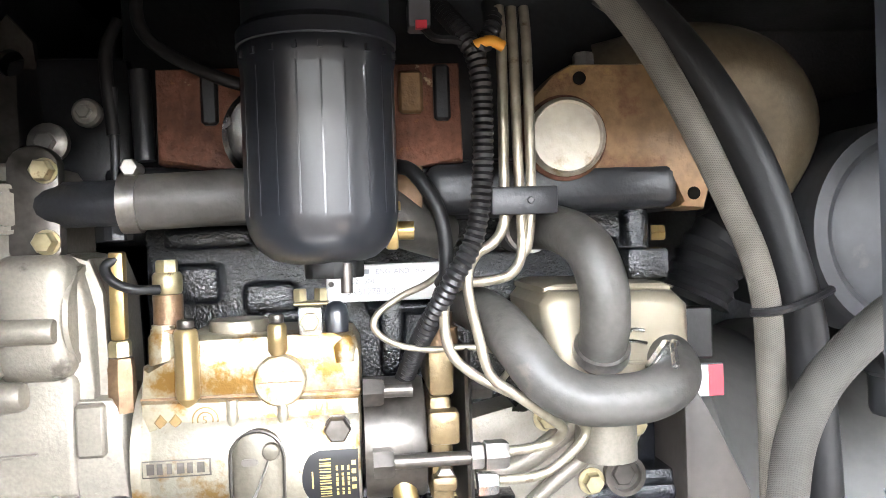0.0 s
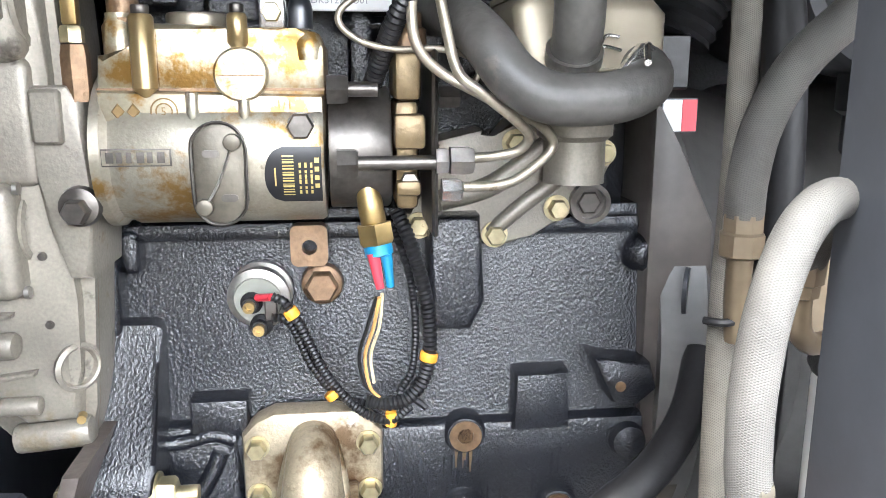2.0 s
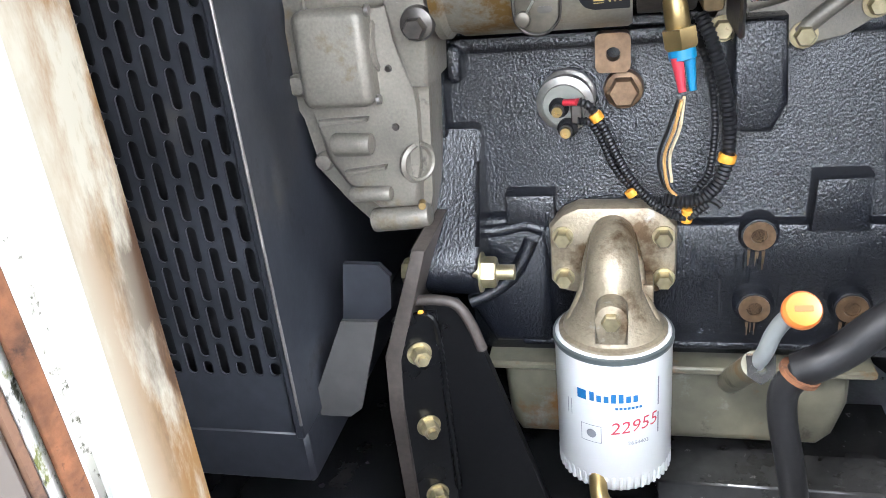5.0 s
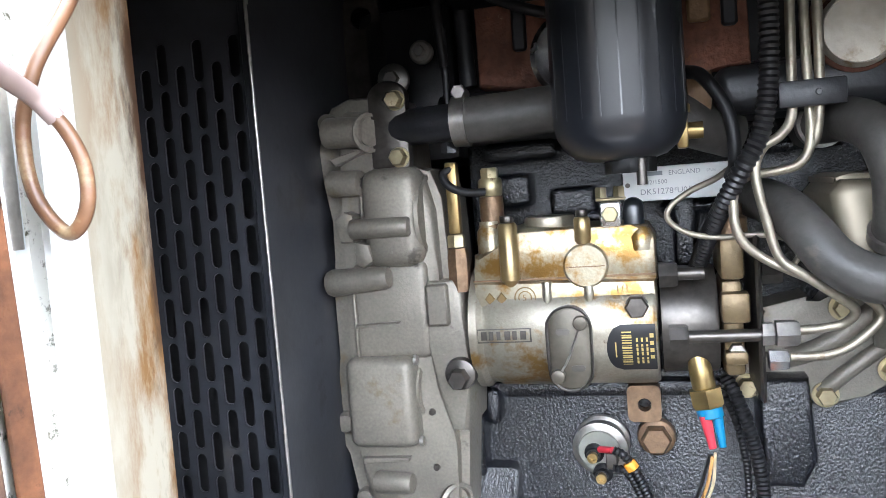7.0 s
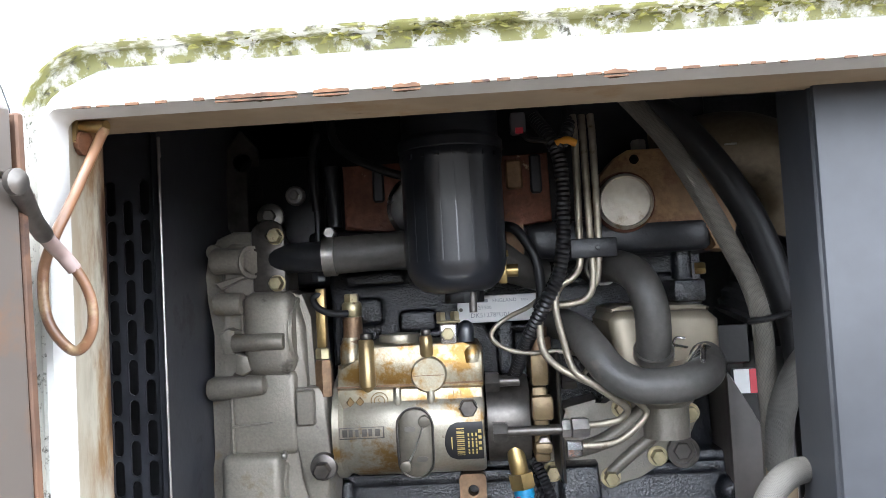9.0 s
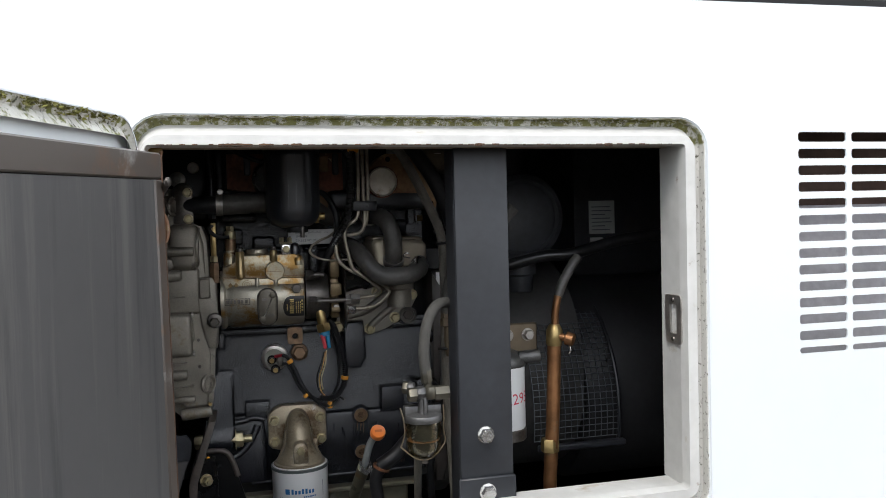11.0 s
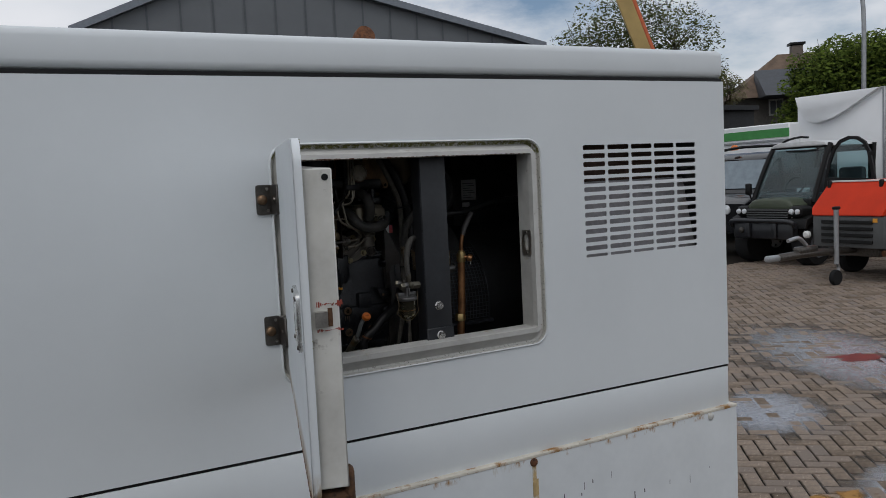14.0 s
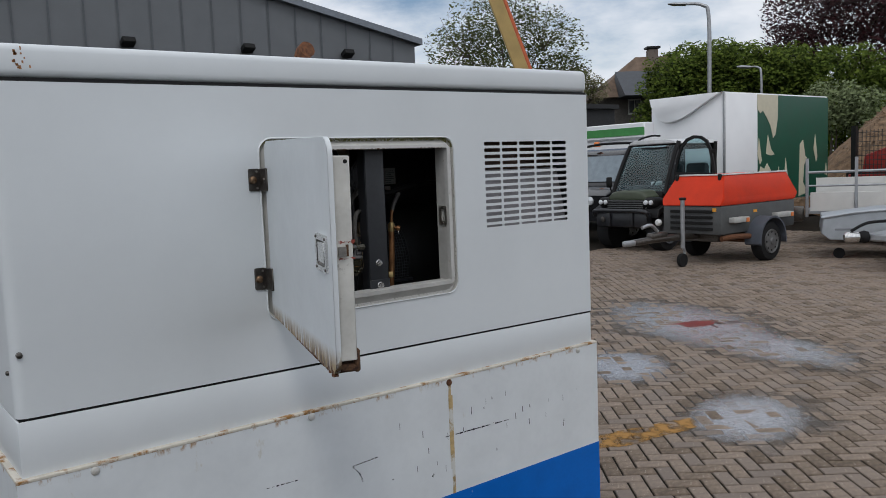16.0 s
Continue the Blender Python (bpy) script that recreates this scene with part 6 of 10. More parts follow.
# flange to the timing cover
part("flange", prism(B(), [(-0.266, 1.465), (-0.243, 1.465), (-0.235, 1.455), (-0.234, 1.395), (-0.238, 1.345), (-0.252, 1.345), (-0.262, 1.38), (-0.266, 1.42)], 0.334, 0.40, 'y', 0.004, 2), CAST_ALU, pump)
part("flange_step", box(B(), -0.2635, -0.246, 0.328, 0.345, 1.430, 1.463, 0.002, 1), CAST_ALU, pump)
part("flange_bolt", hexbolt(lathe(B(), [(0.013, 0), (0.012, 0.006), (0.010, 0.007)], (-0.2405, 0.334, 1.392), (0, -1, 0), 24), (-0.2405, 0.327, 1.390), (0, -1, 0), 0.014, 0.010), STEEL_DARK, pump, "dark flange bolt")


# ---------------------------------------------------------------- fuel filter canister
can = thing("fuel_filter", (-0.108, 0.29, 1.54), "satin black fuel filter canister with raised ribs", "filter")
CX, CY = -0.1075, 0.298
part("canister", lathe(B(), [(0.008, 0), (0.020, 0.0), (0.030, 0.003), (0.0375, 0.009), (0.0425, 0.018), (0.0445, 0.028), (0.0445, 0.112), (0.0455, 0.116), (0.0455, 0.124), (0.043, 0.128)], (CX, CY, 1.545), (0, 0, 1), 64), CAN_BLACK, can)
part("collar", lathe(B(), [(0.044, 0), (0.0465, 0.002), (0.0465, 0.010), (0.043, 0.014), (0.043, 0.07), (0.03, 0.075)], (CX, CY, 1.668), (0, 0, 1), 48), CAN_BLACK, can)
for k in range(-4, 5):
    a = radians(-90 + k * 17 + 5)
    c, s_ = math.cos(a), math.sin(a)
    m = Matrix.Translation((CX, CY, 0)) @ Matrix.Rotation(a, 4, 'Z')
    part("rib", box(B(), 0.0440, 0.04465, -0.0005, 0.0005, 1.573, 1.655, m=m), CAN_BLACK, can)
    part("notch", box(B(), 0.0455, 0.0472, -0.0012, 0.0012, 1.661, 1.665, m=m), CAN_BLACK, can)
part("drain_nut", lathe(B(), [(0.0165, 0), (0.0170, 0.001), (0.0170, 0.009), (0.015, 0.012)], (CX + 0.006, CY - 0.006, 1.5365), (0, 0, 1), 8), PRINT_BLACK, can, "black drain nut")
part("drain_spout", cyl(B(), (CX + 0.013, CY - 0.018, 1.545), (CX + 0.013, CY - 0.018, 1.528), 0.0035, n=14), STEEL_DARK, can)
part("filter_head", box(B(), -0.155, -0.06, 0.285, 0.37, 1.735, 1.78, 0.012, 3), BLACK_SAT, can)

# ---------------------------------------------------------------- oil filter and its head
HEADM = mat("browned alloy casting", (0.30, 0.25, 0.175), 0.40, 0.5, var=0.25, scale=22, bump=0.35, bscale=320, spots=[((0.115, 0.072, 0.036), 0.50, 17, 0.35), ((0.46, 0.44, 0.39), 0.26, 24, 0.4), ((0.06, 0.045, 0.03), 0.12, 45, 0.5)])
flg = part("oil_filter_head", prism(B(), [(-0.159, 1.213), (-0.148, 1.224), (-0.135, 1.230), (-0.078, 1.230), (-0.066, 1.224), (-0.056, 1.213), (-0.056, 1.163), (-0.064, 1.155), (-0.078, 1.150), (-0.135, 1.150), (-0.152, 1.154), (-0.159, 1.162)], 0.375, 0.395, 'y', 0.005, 2), HEADM, eng, "oily brown cast oil filter head")
oh = flg
for bx, bz in ((-0.1475, 1.205), (-0.0668, 1.205), (-0.1475, 1.167), (-0.066, 1.167)):
    bolt(flg, (bx, 0.375, bz), (0, -1, 0), YELLOW_ZINC, 0.0125, 0.009, 0.009)
part("neck", tube(B(), [(-0.107, 0.385, 1.208), (-0.107, 0.362, 1.203), (-0.107, 0.347, 1.188), (-0.107, 0.343, 1.168), (-0.107, 0.344, 1.145)], 0.0165, 28, end=1.6), HEADM, oh)
for sx in (-1, 1):
    part("neck_web", tube(B(), [(-0.107 + sx * 0.014, 0.376, 1.206), (-0.107 + sx * 0.019, 0.362, 1.190), (-0.107 + sx * 0.024, 0.352, 1.165), (-0.107 + sx * 0.034, 0.342, 1.144)], 0.005, 10), HEADM, oh)
part("neck_lug", prism(B(), circle_pts(-0.107, 1.168, 0.0125, 10, 0, 180) + [(-0.1195, 1.145), (-0.0945, 1.145)], 0.302, 0.325, 'y', 0.003, 2), HEADM, oh)
bolt(oh, (-0.107, 0.302, 1.167), (0, -1, 0), YELLOW_ZINC, 0.013, 0.006)
part("side_valve", box(B(), -0.083, -0.0745, 0.348, 0.376, 1.156, 1.174, 0.002, 2), HEADM, oh)
part("skirt", lathe(B(), [(0.0440, 0), (0.0440, 0.003), (0.0405, 0.0045), (0.0395, 0.008), (0.034, 0.014), (0.028, 0.024), (0.023, 0.036)], (-0.107, 0.345, 1.136), (0, 0, 1), 48), HEADM, oh)
bm = B()
for k in range(6):
    box(bm, -0.111, -0.101, 0.3298 + k * 0.0004, 0.3304 + k * 0.0004, 1.197 - k * 0.0035, 1.199 - k * 0.0035)
part("cast_figures", bm, BRASS, oh, "raised rows of unreadable cast figures")
of = thing("oil_filter", (-0.107, 0.345, 0.995), "white spin-on oil filter with blue print and red handwriting", "filter")
FX, FY, FR = -0.107, 0.345, 0.0478
part("can", lathe(B(), [(0.030, 0), (0.040, 0.001), (0.0445, 0.004), (0.0462, 0.010), (0.0478, 0.020), (0.0478, 0.126), (0.0486, 0.128), (0.0486, 0.134), (0.046, 0.1365)], (FX, FY, 1.000), (0, 0, 1), 64), FILTER_WHITE, of)
part("rim", lathe(B(), [(0.0488, 0), (0.0492, 0.001), (0.0492, 0.0045), (0.047, 0.0055)], (FX, FY, 1.130), (0, 0, 1), 48), mat("grey-green rim", (0.13, 0.15, 0.15), 0.45, 0.5, var=0.2), of)
for k in range(48):
    a = 2 * math.pi * k / 48
    m = Matrix.Translation((FX, FY, 0)) @ Matrix.Rotation(a, 4, 'Z')
    part("grip_flute", box(B(), 0.0445, 0.0481, -0.0016, 0.0016, 1.006, 1.020, 0.0007, 1, m=m), FILTER_WHITE, of)


def wrap(bm, cx, cy, r, a0):
    """Bends flat art (x along, z up, drawn at y 0) round a cylinder; a0: its angle from -y, in degrees."""
    for v in bm.verts:
        a = radians(a0) + v.co.x / r
        v.co = Vector((cx + (r - v.co.y) * math.sin(a), cy - (r - v.co.y) * math.cos(a), v.co.z))
    return bm


def bars(rects, y=-0.0004):
    bm = B()
    for x0_, x1_, z0_, z1_ in rects:
        n = max(1, int((x1_ - x0_) / 0.003))
        for i in range(n):
            xa, xb = x0_ + (x1_ - x0_) * i / n, x0_ + (x1_ - x0_) * (i + 1) / n
            bm.faces.new([bm.verts.new(p) for p in ((xa, y, z0_), (xb, y, z0_), (xb, y, z1_), (xa, y, z1_))])
    return bm


# maker's mark as plain blue shapes
part("mark_square", wrap(bars([(-0.0275, -0.0195, 1.0945, 1.1035)]), FX, FY, FR, -2), PRINT_BLUE, of, "plain blue square of a printed mark", smooth=0)
for i in range(7):
    xa = -0.0165 + i * 0.0058
    part("mark_bar", wrap(bars([(xa, xa + 0.0038, 1.0950, 1.1035 if i in (0, 3, 4) else 1.1012)]), FX, FY, FR, -2), PRINT_BLUE, of, smooth=0)
part("small_print", wrap(bars([(0.004 + i * 0.0032, 0.004 + i * 0.0032 + 0.0024, 1.0885, 1.0908) for i in range(7)]), FX, FY, FR, -2), PRINT_BLUE, of, smooth=0)
part("hand_figures", wrap(text_mesh(B(), "22955", 0.0165, Matrix.Translation((-0.002, -0.0004, 1.0640)) @ UPRIGHT @ Matrix.Rotation(radians(7), 4, 'Z'), shear=0.25), FX, FY, FR, 0), PRINT_RED, of, "red handwritten figures", smooth=0)
part("part_figures", wrap(text_mesh(B(), "2654403", 0.0052, Matrix.Translation((0.012, -0.0004, 1.0535)) @ UPRIGHT), FX, FY, FR, 0), PRINT_GREY, of, smooth=0)
part("pictogram_frame", wrap(bars([(-0.0255, -0.0250, 1.054, 1.071), (-0.0255, -0.008, 1.054, 1.0545), (-0.0085, -0.008, 1.054, 1.071), (-0.0255, -0.008, 1.0705, 1.071)]), FX, FY, FR, -1), PRINT_GREY, of, smooth=0)
part("pictogram", wrap(prism(B(), circle_pts(-0.0165, 1.0625, 0.0042, 14), -0.0004, -0.0003, 'y'), FX, FY, FR, -1), PRINT_GREY, of, smooth=0)
for xa, xb, za, zb in ((-0.0395, -0.0388, 1.074, 1.089), (-0.0355, -0.0348, 1.074, 1.089), (0.040, 0.0415, 1.085, 1.112), (0.040, 0.0415, 1.058, 1.078)):
    part("edge_print", wrap(bars([(xa, xb, za, zb)]), FX, FY, FR, -1), PRINT_GREY, of, smooth=0)

# ---------------------------------------------------------------- water pump cover, cooler, hoses
wc = thing("pump_cover", (0.05, 0.40, 1.345), "dusty cast aluminium cover bolted to the block", "casting")
part("casting", prism(B(), [(-0.013, 1.424), (0.022, 1.432), (0.030, 1.42), (0.046, 1.440), (0.115, 1.440), (0.120, 1.405), (0.112, 1.392), (0.098, 1.372), (0.060, 1.352), (0.035, 1.343), (-0.010, 1.362), (-0.032, 1.352), (-0.036, 1.372), (-0.020, 1.382)], 0.405, 0.45, 'y', 0.004, 2), CAST_ALU, wc)
part("web", tube(B(), [(0.028, 0.404, 1.355), (0.050, 0.400, 1.375), (0.090, 0.398, 1.405)], 0.006, 12), CAST_ALU, wc)
part("web", tube(B(), [(-0.01, 0.404, 1.380), (0.03, 0.402, 1.392), (0.075, 0.400, 1.425)], 0.008, 12), CAST_ALU, wc)
part("outlet", lathe(B(), [(0.022, 0), (0.022, 0.03), (0.027, 0.034), (0.027, 0.050)], (0.085, 0.385, 1.395), (0, 0, 1), 28), CAST_ALU, wc)
for bx, bz in ((0.0455, 1.422), (0.031, 1.354), (0.078, 1.373), (0.112, 1.414), (-0.026, 1.362)):
    bolt(wc, (bx, 0.403, bz), (0, -1, 0), YELLOW_ZINC, 0.013, 0.009, 0.010)
part("end_plug", hexbolt(lathe(B(), [(0.014, 0), (0.0155, 0), (0.0155, 0.012), (0.012, 0.012), (0.012, 0.006)], (0.103, 0.410, 1.3765), (0, -1, 0), 28), (0.103, 0.407, 1.3765), (0, -1, 0), 0.016, 0.006), STEEL_DARK, wc, "dark plug in a raised ring")

cool = thing("thermostat_housing", (0.075, 0.36, 1.44), "tan pressed metal thermostat housing", "housing")
COOLM = mat("tan pressed metal", (0.29, 0.25, 0.185), 0.44, 0.5, var=0.12, scale=16, bump=0.08, spots=((0.18, 0.15, 0.11), 0.16, 16, 0.5))
part("shell", prism(B(), [(0.026, 1.512), (0.034, 1.521), (0.116, 1.518), (0.125, 1.509), (0.125, 1.466), (0.114, 1.450), (0.042, 1.450), (0.032, 1.470)], 0.322, 0.43, 'y', 0.009, 3), COOLM, cool)
part("rim", prism(B(), [(0.030, 1.519), (0.119, 1.516), (0.121, 1.520), (0.112, 1.5235), (0.040, 1.5255), (0.030, 1.523)], 0.336, 0.43, 'y', 0.004, 2), COOLM, cool)
part("seam", tube(B(), [(0.060, 0.318, 1.475), (0.115, 0.318, 1.473)], 0.0012, 8), COOLM, cool)
clipm = part("hose_clip", tube(B(), [(0.077, 0.312, 1.482), (0.083, 0.318, 1.494), (0.092, 0.318, 1.494)], 0.0012, 8), BRIGHT, cool)
part("wire_clip", tube(B(), [(0.068, 0.317, 1.482), (0.080, 0.314, 1.488), (0.093, 0.317, 1.486)], 0.0012, 8), BRIGHT, clipm)

uh = thing("coolant_hose", (0.05, 0.32, 1.48), "dusty grey bent rubber coolant hose", "hose")
part("hose", tube(B(), [(0.030, 0.420, 1.560), (0.034, 0.385, 1.562), (0.041, 0.335, 1.561), (0.051, 0.302, 1.550), (0.058, 0.293, 1.528), (0.060, 0.295, 1.508), (0.062, 0.308, 1.490), (0.064, 0.330, 1.478)], 0.0152, 22), RUBBER, uh)
part("clip_band", lathe(B(), [(0.0165, 0), (0.0178, 0), (0.0178, 0.008), (0.0165, 0.008)], (0.0625, 0.312, 1.4865), (0.05, 0.4, -0.5), 26), STEEL, uh)
part("clip_band", lathe(B(), [(0.0165, 0), (0.0178, 0), (0.0178, 0.008), (0.0165, 0.008)], (0.034, 0.385, 1.562), (-0.1, 1, 0), 26), STEEL, uh)
sh = thing("by_pass_hose", (0.04, 0.30, 1.44), "dusty grey rubber by-pass hose with steel clip", "hose")
part("hose", tube(B(), [(-0.022, 0.40, 1.513), (-0.012, 0.36, 1.510), (0.0, 0.33, 1.502), (0.009, 0.305, 1.488), (0.022, 0.295, 1.470), (0.040, 0.290, 1.459), (0.060, 0.287, 1.457), (0.084, 0.287, 1.459), (0.102, 0.295, 1.466), (0.110, 0.32, 1.474), (0.108, 0.35, 1.478)], 0.0155, 22), RUBBER, sh)
cm_ = part("clip_band", tube(B(), [(0.094, 0.272, 1.478), (0.100, 0.290, 1.488), (0.108, 0.305, 1.486), (0.118, 0.312, 1.476)], 0.0022, 8), BRIGHT, sh)
part("clip_screw", box(B(), -0.011, 0.011, -0.005, 0.005, -0.004, 0.004, 0.0015, 1, m=Matrix.Translation((0.095, 0.298, 1.4795)) @ Matrix.Rotation(radians(-52), 4, 'Y')), BRIGHT, cm_)

th = thing("top_coolant_hose", (-0.19, 0.34, 1.57), "matt black hose with screw clip", "hose")
part("hose", tube(B(), [(-0.228, 0.338, 1.586), (-0.19, 0.338, 1.587), (-0.15, 0.345, 1.589), (-0.09, 0.35, 1.585), (-0.06, 0.36, 1.57), (-0.03, 0.385, 1.56)], 0.0175, 22), RUBBER, th)
clp = part("clip_band", lathe(B(), [(0.0180, 0), (0.0192, 0.0), (0.0192, 0.011), (0.0180, 0.011)], (-0.232, 0.338, 1.586), (1, 0, 0), 30), STEEL, th)
part("clip_screw", hexbolt(cyl(B(), (-0.2245, 0.330, 1.607), (-0.2245, 0.345, 1.607), 0.0045, n=14), (-0.2245, 0.330, 1.607), (0, -1, 0), 0.010, 0.006), STEEL, clp)
bf = thing("brass_elbow", (-0.062, 0.35, 1.55), "small brass elbow under the canister", "fitting")
part("elbow", box(cyl(B(), (-0.066, 0.335, 1.563), (-0.052, 0.335, 1.563), 0.006, n=16), -0.070, -0.062, 0.328, 0.345, 1.551, 1.576, 0.002, 2), BRASS, bf)
part("nut", hexbolt(B(), (-0.066, 0.336, 1.576), (0, 0, 1), 0.012, 0.006), BRASS, bf)

# ---------------------------------------------------------------- fuel lines
pl = thing("injector_pipes", (0.0, 0.31, 1.40), "bent plated steel injector pipes held by a clamp", "pipe")
part("pipe", tube(B(), [(0.0205, 0.318, 1.70), (0.0205, 0.312, 1.671), (0.0200, 0.310, 1.587), (0.017, 0.310, 1.553), (0.013, 0.313, 1.545)], 0.0033, 12), PIPE, pl)
part("pipe", tube(B(), [(0.0125, 0.318, 1.70), (0.0125, 0.314, 1.671), (0.0130, 0.312, 1.588), (0.0130, 0.310, 1.549), (0.006, 0.311, 1.534), (-0.008, 0.314, 1.530), (-0.025, 0.310, 1.5285), (-0.034, 0.308, 1.522), (-0.037, 0.308, 1.509), (-0.034, 0.308, 1.488), (-0.020, 0.310, 1.473), (0.002, 0.308, 1.461), (0.023, 0.312, 1.450), (0.045, 0.330, 1.441), (0.057, 0.336, 1.427), (0.045, 0.334, 1.413), (0.025, 0.331, 1.402), (-0.003, 0.330, 1.4005)], 0.0033, 12), PIPE, pl)
part("pipe", tube(B(), [(0.0045, 0.316, 1.70), (0.0045, 0.311, 1.671), (0.0030, 0.309, 1.588), (0.0015, 0.308, 1.564), (-0.006, 0.306, 1.553), (-0.017, 0.305, 1.546), (-0.0225, 0.304, 1.530), (-0.017, 0.304, 1.498), (-0.010, 0.304, 1.473), (0.004, 0.304, 1.461), (0.024, 0.308, 1.446), (0.037, 0.318, 1.434), (0.032, 0.326, 1.424), (0.018, 0.328, 1.4205), (0.002, 0.327, 1.4195)], 0.0033, 12), PIPE, pl)
cl = part("pipe_clamp", box(B(), -0.0065, 0.0345, 0.300, 0.306, 1.570, 1.587, 0.0015, 2), BLACK_SAT, pl, "black plastic pipe clamp")
part("clamp_half", box(B(), -0.0065, 0.0345, 0.314, 0.321, 1.571, 1.586, 0.0015, 2), BLACK_SAT, cl)
part("clamp_screw", lathe(B(), [(0.0022, 0), (0.0018, 0.001)], (0.0175, 0.300, 1.5785), (0, -1, 0), 10), BLACK_SAT, cl)
rp = solo("return_pipe", tube(B(), [(-0.030, 0.345, 1.538), (-0.045, 0.338, 1.528), (-0.062, 0.332, 1.521), (-0.077, 0.328, 1.511), (-0.079, 0.328, 1.501), (-0.066, 0.330, 1.491), (-0.045, 0.331, 1.4865), (-0.020, 0.331, 1.487), (0.001, 0.331, 1.482), (0.007, 0.333, 1.473), (0.002, 0.340, 1.462)], 0.0022, 10), PIPE, "thin bent steel return pipe", "pipe")
ih = solo("rubber_fuel_hose", tube(B(), [(-0.062, 0.34, 1.605), (-0.052, 0.328, 1.600), (-0.040, 0.322, 1.582), (-0.034, 0.320, 1.562), (-0.033, 0.322, 1.537), (-0.036, 0.330, 1.528)], 0.0048, 12), RUBBER_DARK, "black rubber fuel hose behind the canister", "hose")
sv = thing("shut_off_linkage", (-0.24, 0.345, 1.47), "small brass and steel fuel fittings on a rod", "fitting")
part("rod", cyl(B(), (-0.2395, 0.350, 1.66), (-0.2395, 0.350, 1.575), 0.0030, n=12), BLACK_SAT, sv)
part("nut", hexbolt(B(), (-0.2395, 0.345, 1.563), (0, 0, 1), 0.012, 0.010), BLACK_SAT, sv)
part("turnbuckle", box(B(), -0.2435, -0.2340, 0.338, 0.348, 1.500, 1.556, 0.002, 2), BRASS, sv)
part("nut", hexbolt(B(), (-0.2390, 0.343, 1.490), (0, 0, 1), 0.0125, 0.010), YELLOW_ZINC, sv)
part("spacer", hexbolt(B(), (-0.2385, 0.343, 1.455), (0, 0, 1), 0.0150, 0.034), BROWN_BOLT, sv)
part("leak_hose", tube(B(), [(-0.236, 0.342, 1.552), (-0.2445, 0.338, 1.547), (-0.240, 0.335, 1.538), (-0.228, 0.338, 1.532), (-0.214, 0.345, 1.531)], 0.0033, 10), RUBBER_DARK, sv)
part("elbow_hose", tube(B(), [(-0.238, 0.36, 1.705), (-0.243, 0.35, 1.68), (-0.240, 0.35, 1.63)], 0.0042, 10), RUBBER_DARK, sv)
part("valve_stem", cyl(B(), (-0.228, 0.37, 1.675), (-0.226, 0.37, 1.615), 0.007, n=16), BLACK_SAT, sv)
fh = solo("head_feed_hose", tube(B(), [(-0.222, 0.345, 1.72), (-0.218, 0.34, 1.695), (-0.200, 0.335, 1.677), (-0.166, 0.33, 1.660), (-0.14, 0.34, 1.655)], 0.0042, 12), RUBBER_DARK, "thin black hose arched to the canister", "hose")

# ---------------------------------------------------------------- wiring
cond = thing("main_loom", (-0.03, 0.31, 1.45), "black corrugated wiring conduit with grey plug", "cable")
part("conduit", tube(B(), [(-0.030, 0.335, 1.705), (-0.018, 0.308, 1.679), (-0.011, 0.301, 1.656), (-0.0105, 0.300, 1.615), (-0.013, 0.300, 1.581), (-0.019, 0.300, 1.554), (-0.032, 0.302, 1.531), (-0.045, 0.318, 1.505), (-0.053, 0.345, 1.484), (-0.060, 0.368, 1.462)], 0.0068, 14, corr=0.0012, pitch=0.0042), CONDUIT, cond)
part("branch", tube(B(), [(0.002, 0.33, 1.705), (0.0, 0.312, 1.690), (-0.006, 0.304, 1.676), (-0.016, 0.302, 1.668)], 0.0062, 14, corr=0.0012, pitch=0.0042), CONDUIT, cond)
part("tape", tube(B(), [(-0.014, 0.300, 1.672), (-0.004, 0.300, 1.675), (0.004, 0.302, 1.672)], 0.0035, 10), ORANGE_TAPE, cond)
plug = part("connector", box(B(), -0.052, -0.038, 0.315, 0.335, 1.688, 1.706, 0.002, 2), mat("grey plug", (0.10, 0.10, 0.11), 0.5), cond)
part("lock_tab", box(B(), -0.048, -0.041, 0.311, 0.316, 1.686, 1.691), RED_PL, plug)
part("plug_lead", tube(B(), [(-0.043, 0.318, 1.688), (-0.036, 0.312, 1.680), (-0.024, 0.306, 1.677), (-0.016, 0.303, 1.674)], 0.0026, 8), CONDUIT, cond)

sen = thing("oil_sender", (-0.14, 0.40, 1.30), "round plated pressure sender with two terminals", "sensor")
part("drum", lathe(B(), [(0.021, 0), (0.0225, 0.002), (0.0225, 0.006), (0.020, 0.008), (0.020, 0.016), (0.023, 0.018), (0.023, 0.022), (0.018, 0.024), (0.001, 0.0235)], (-0.1415, 0.414, 1.315), (-0.08, -1, -0.12), 36), STEEL, sen)
part("drum_face", lathe(B(), [(0.018, 0), (0.017, 0.002), (0.001, 0.0022)], (-0.1435, 0.391, 1.312), (-0.08, -1, -0.12), 30), mat("pale cap", (0.30, 0.30, 0.26), 0.5, 0.3, var=0.2), sen)
for tx, tz in ((-0.1475, 1.311), (-0.1415, 1.294)):
    t_ = part("terminal", lathe(B(), [(0.008, 0), (0.008, 0.006), (0.0055, 0.008), (0.0055, 0.014)], (tx, 0.392, tz), (-0.05, -1, 0), 18), RUBBER_DARK, sen)
    part("stud", lathe(B(), [(0.0042, 0), (0.0042, 0.006), (0.0022, 0.006), (0.0022, 0.003)], (tx - 0.0005, 0.379, tz), (-0.05, -1, 0), 14), BRASS, t_)
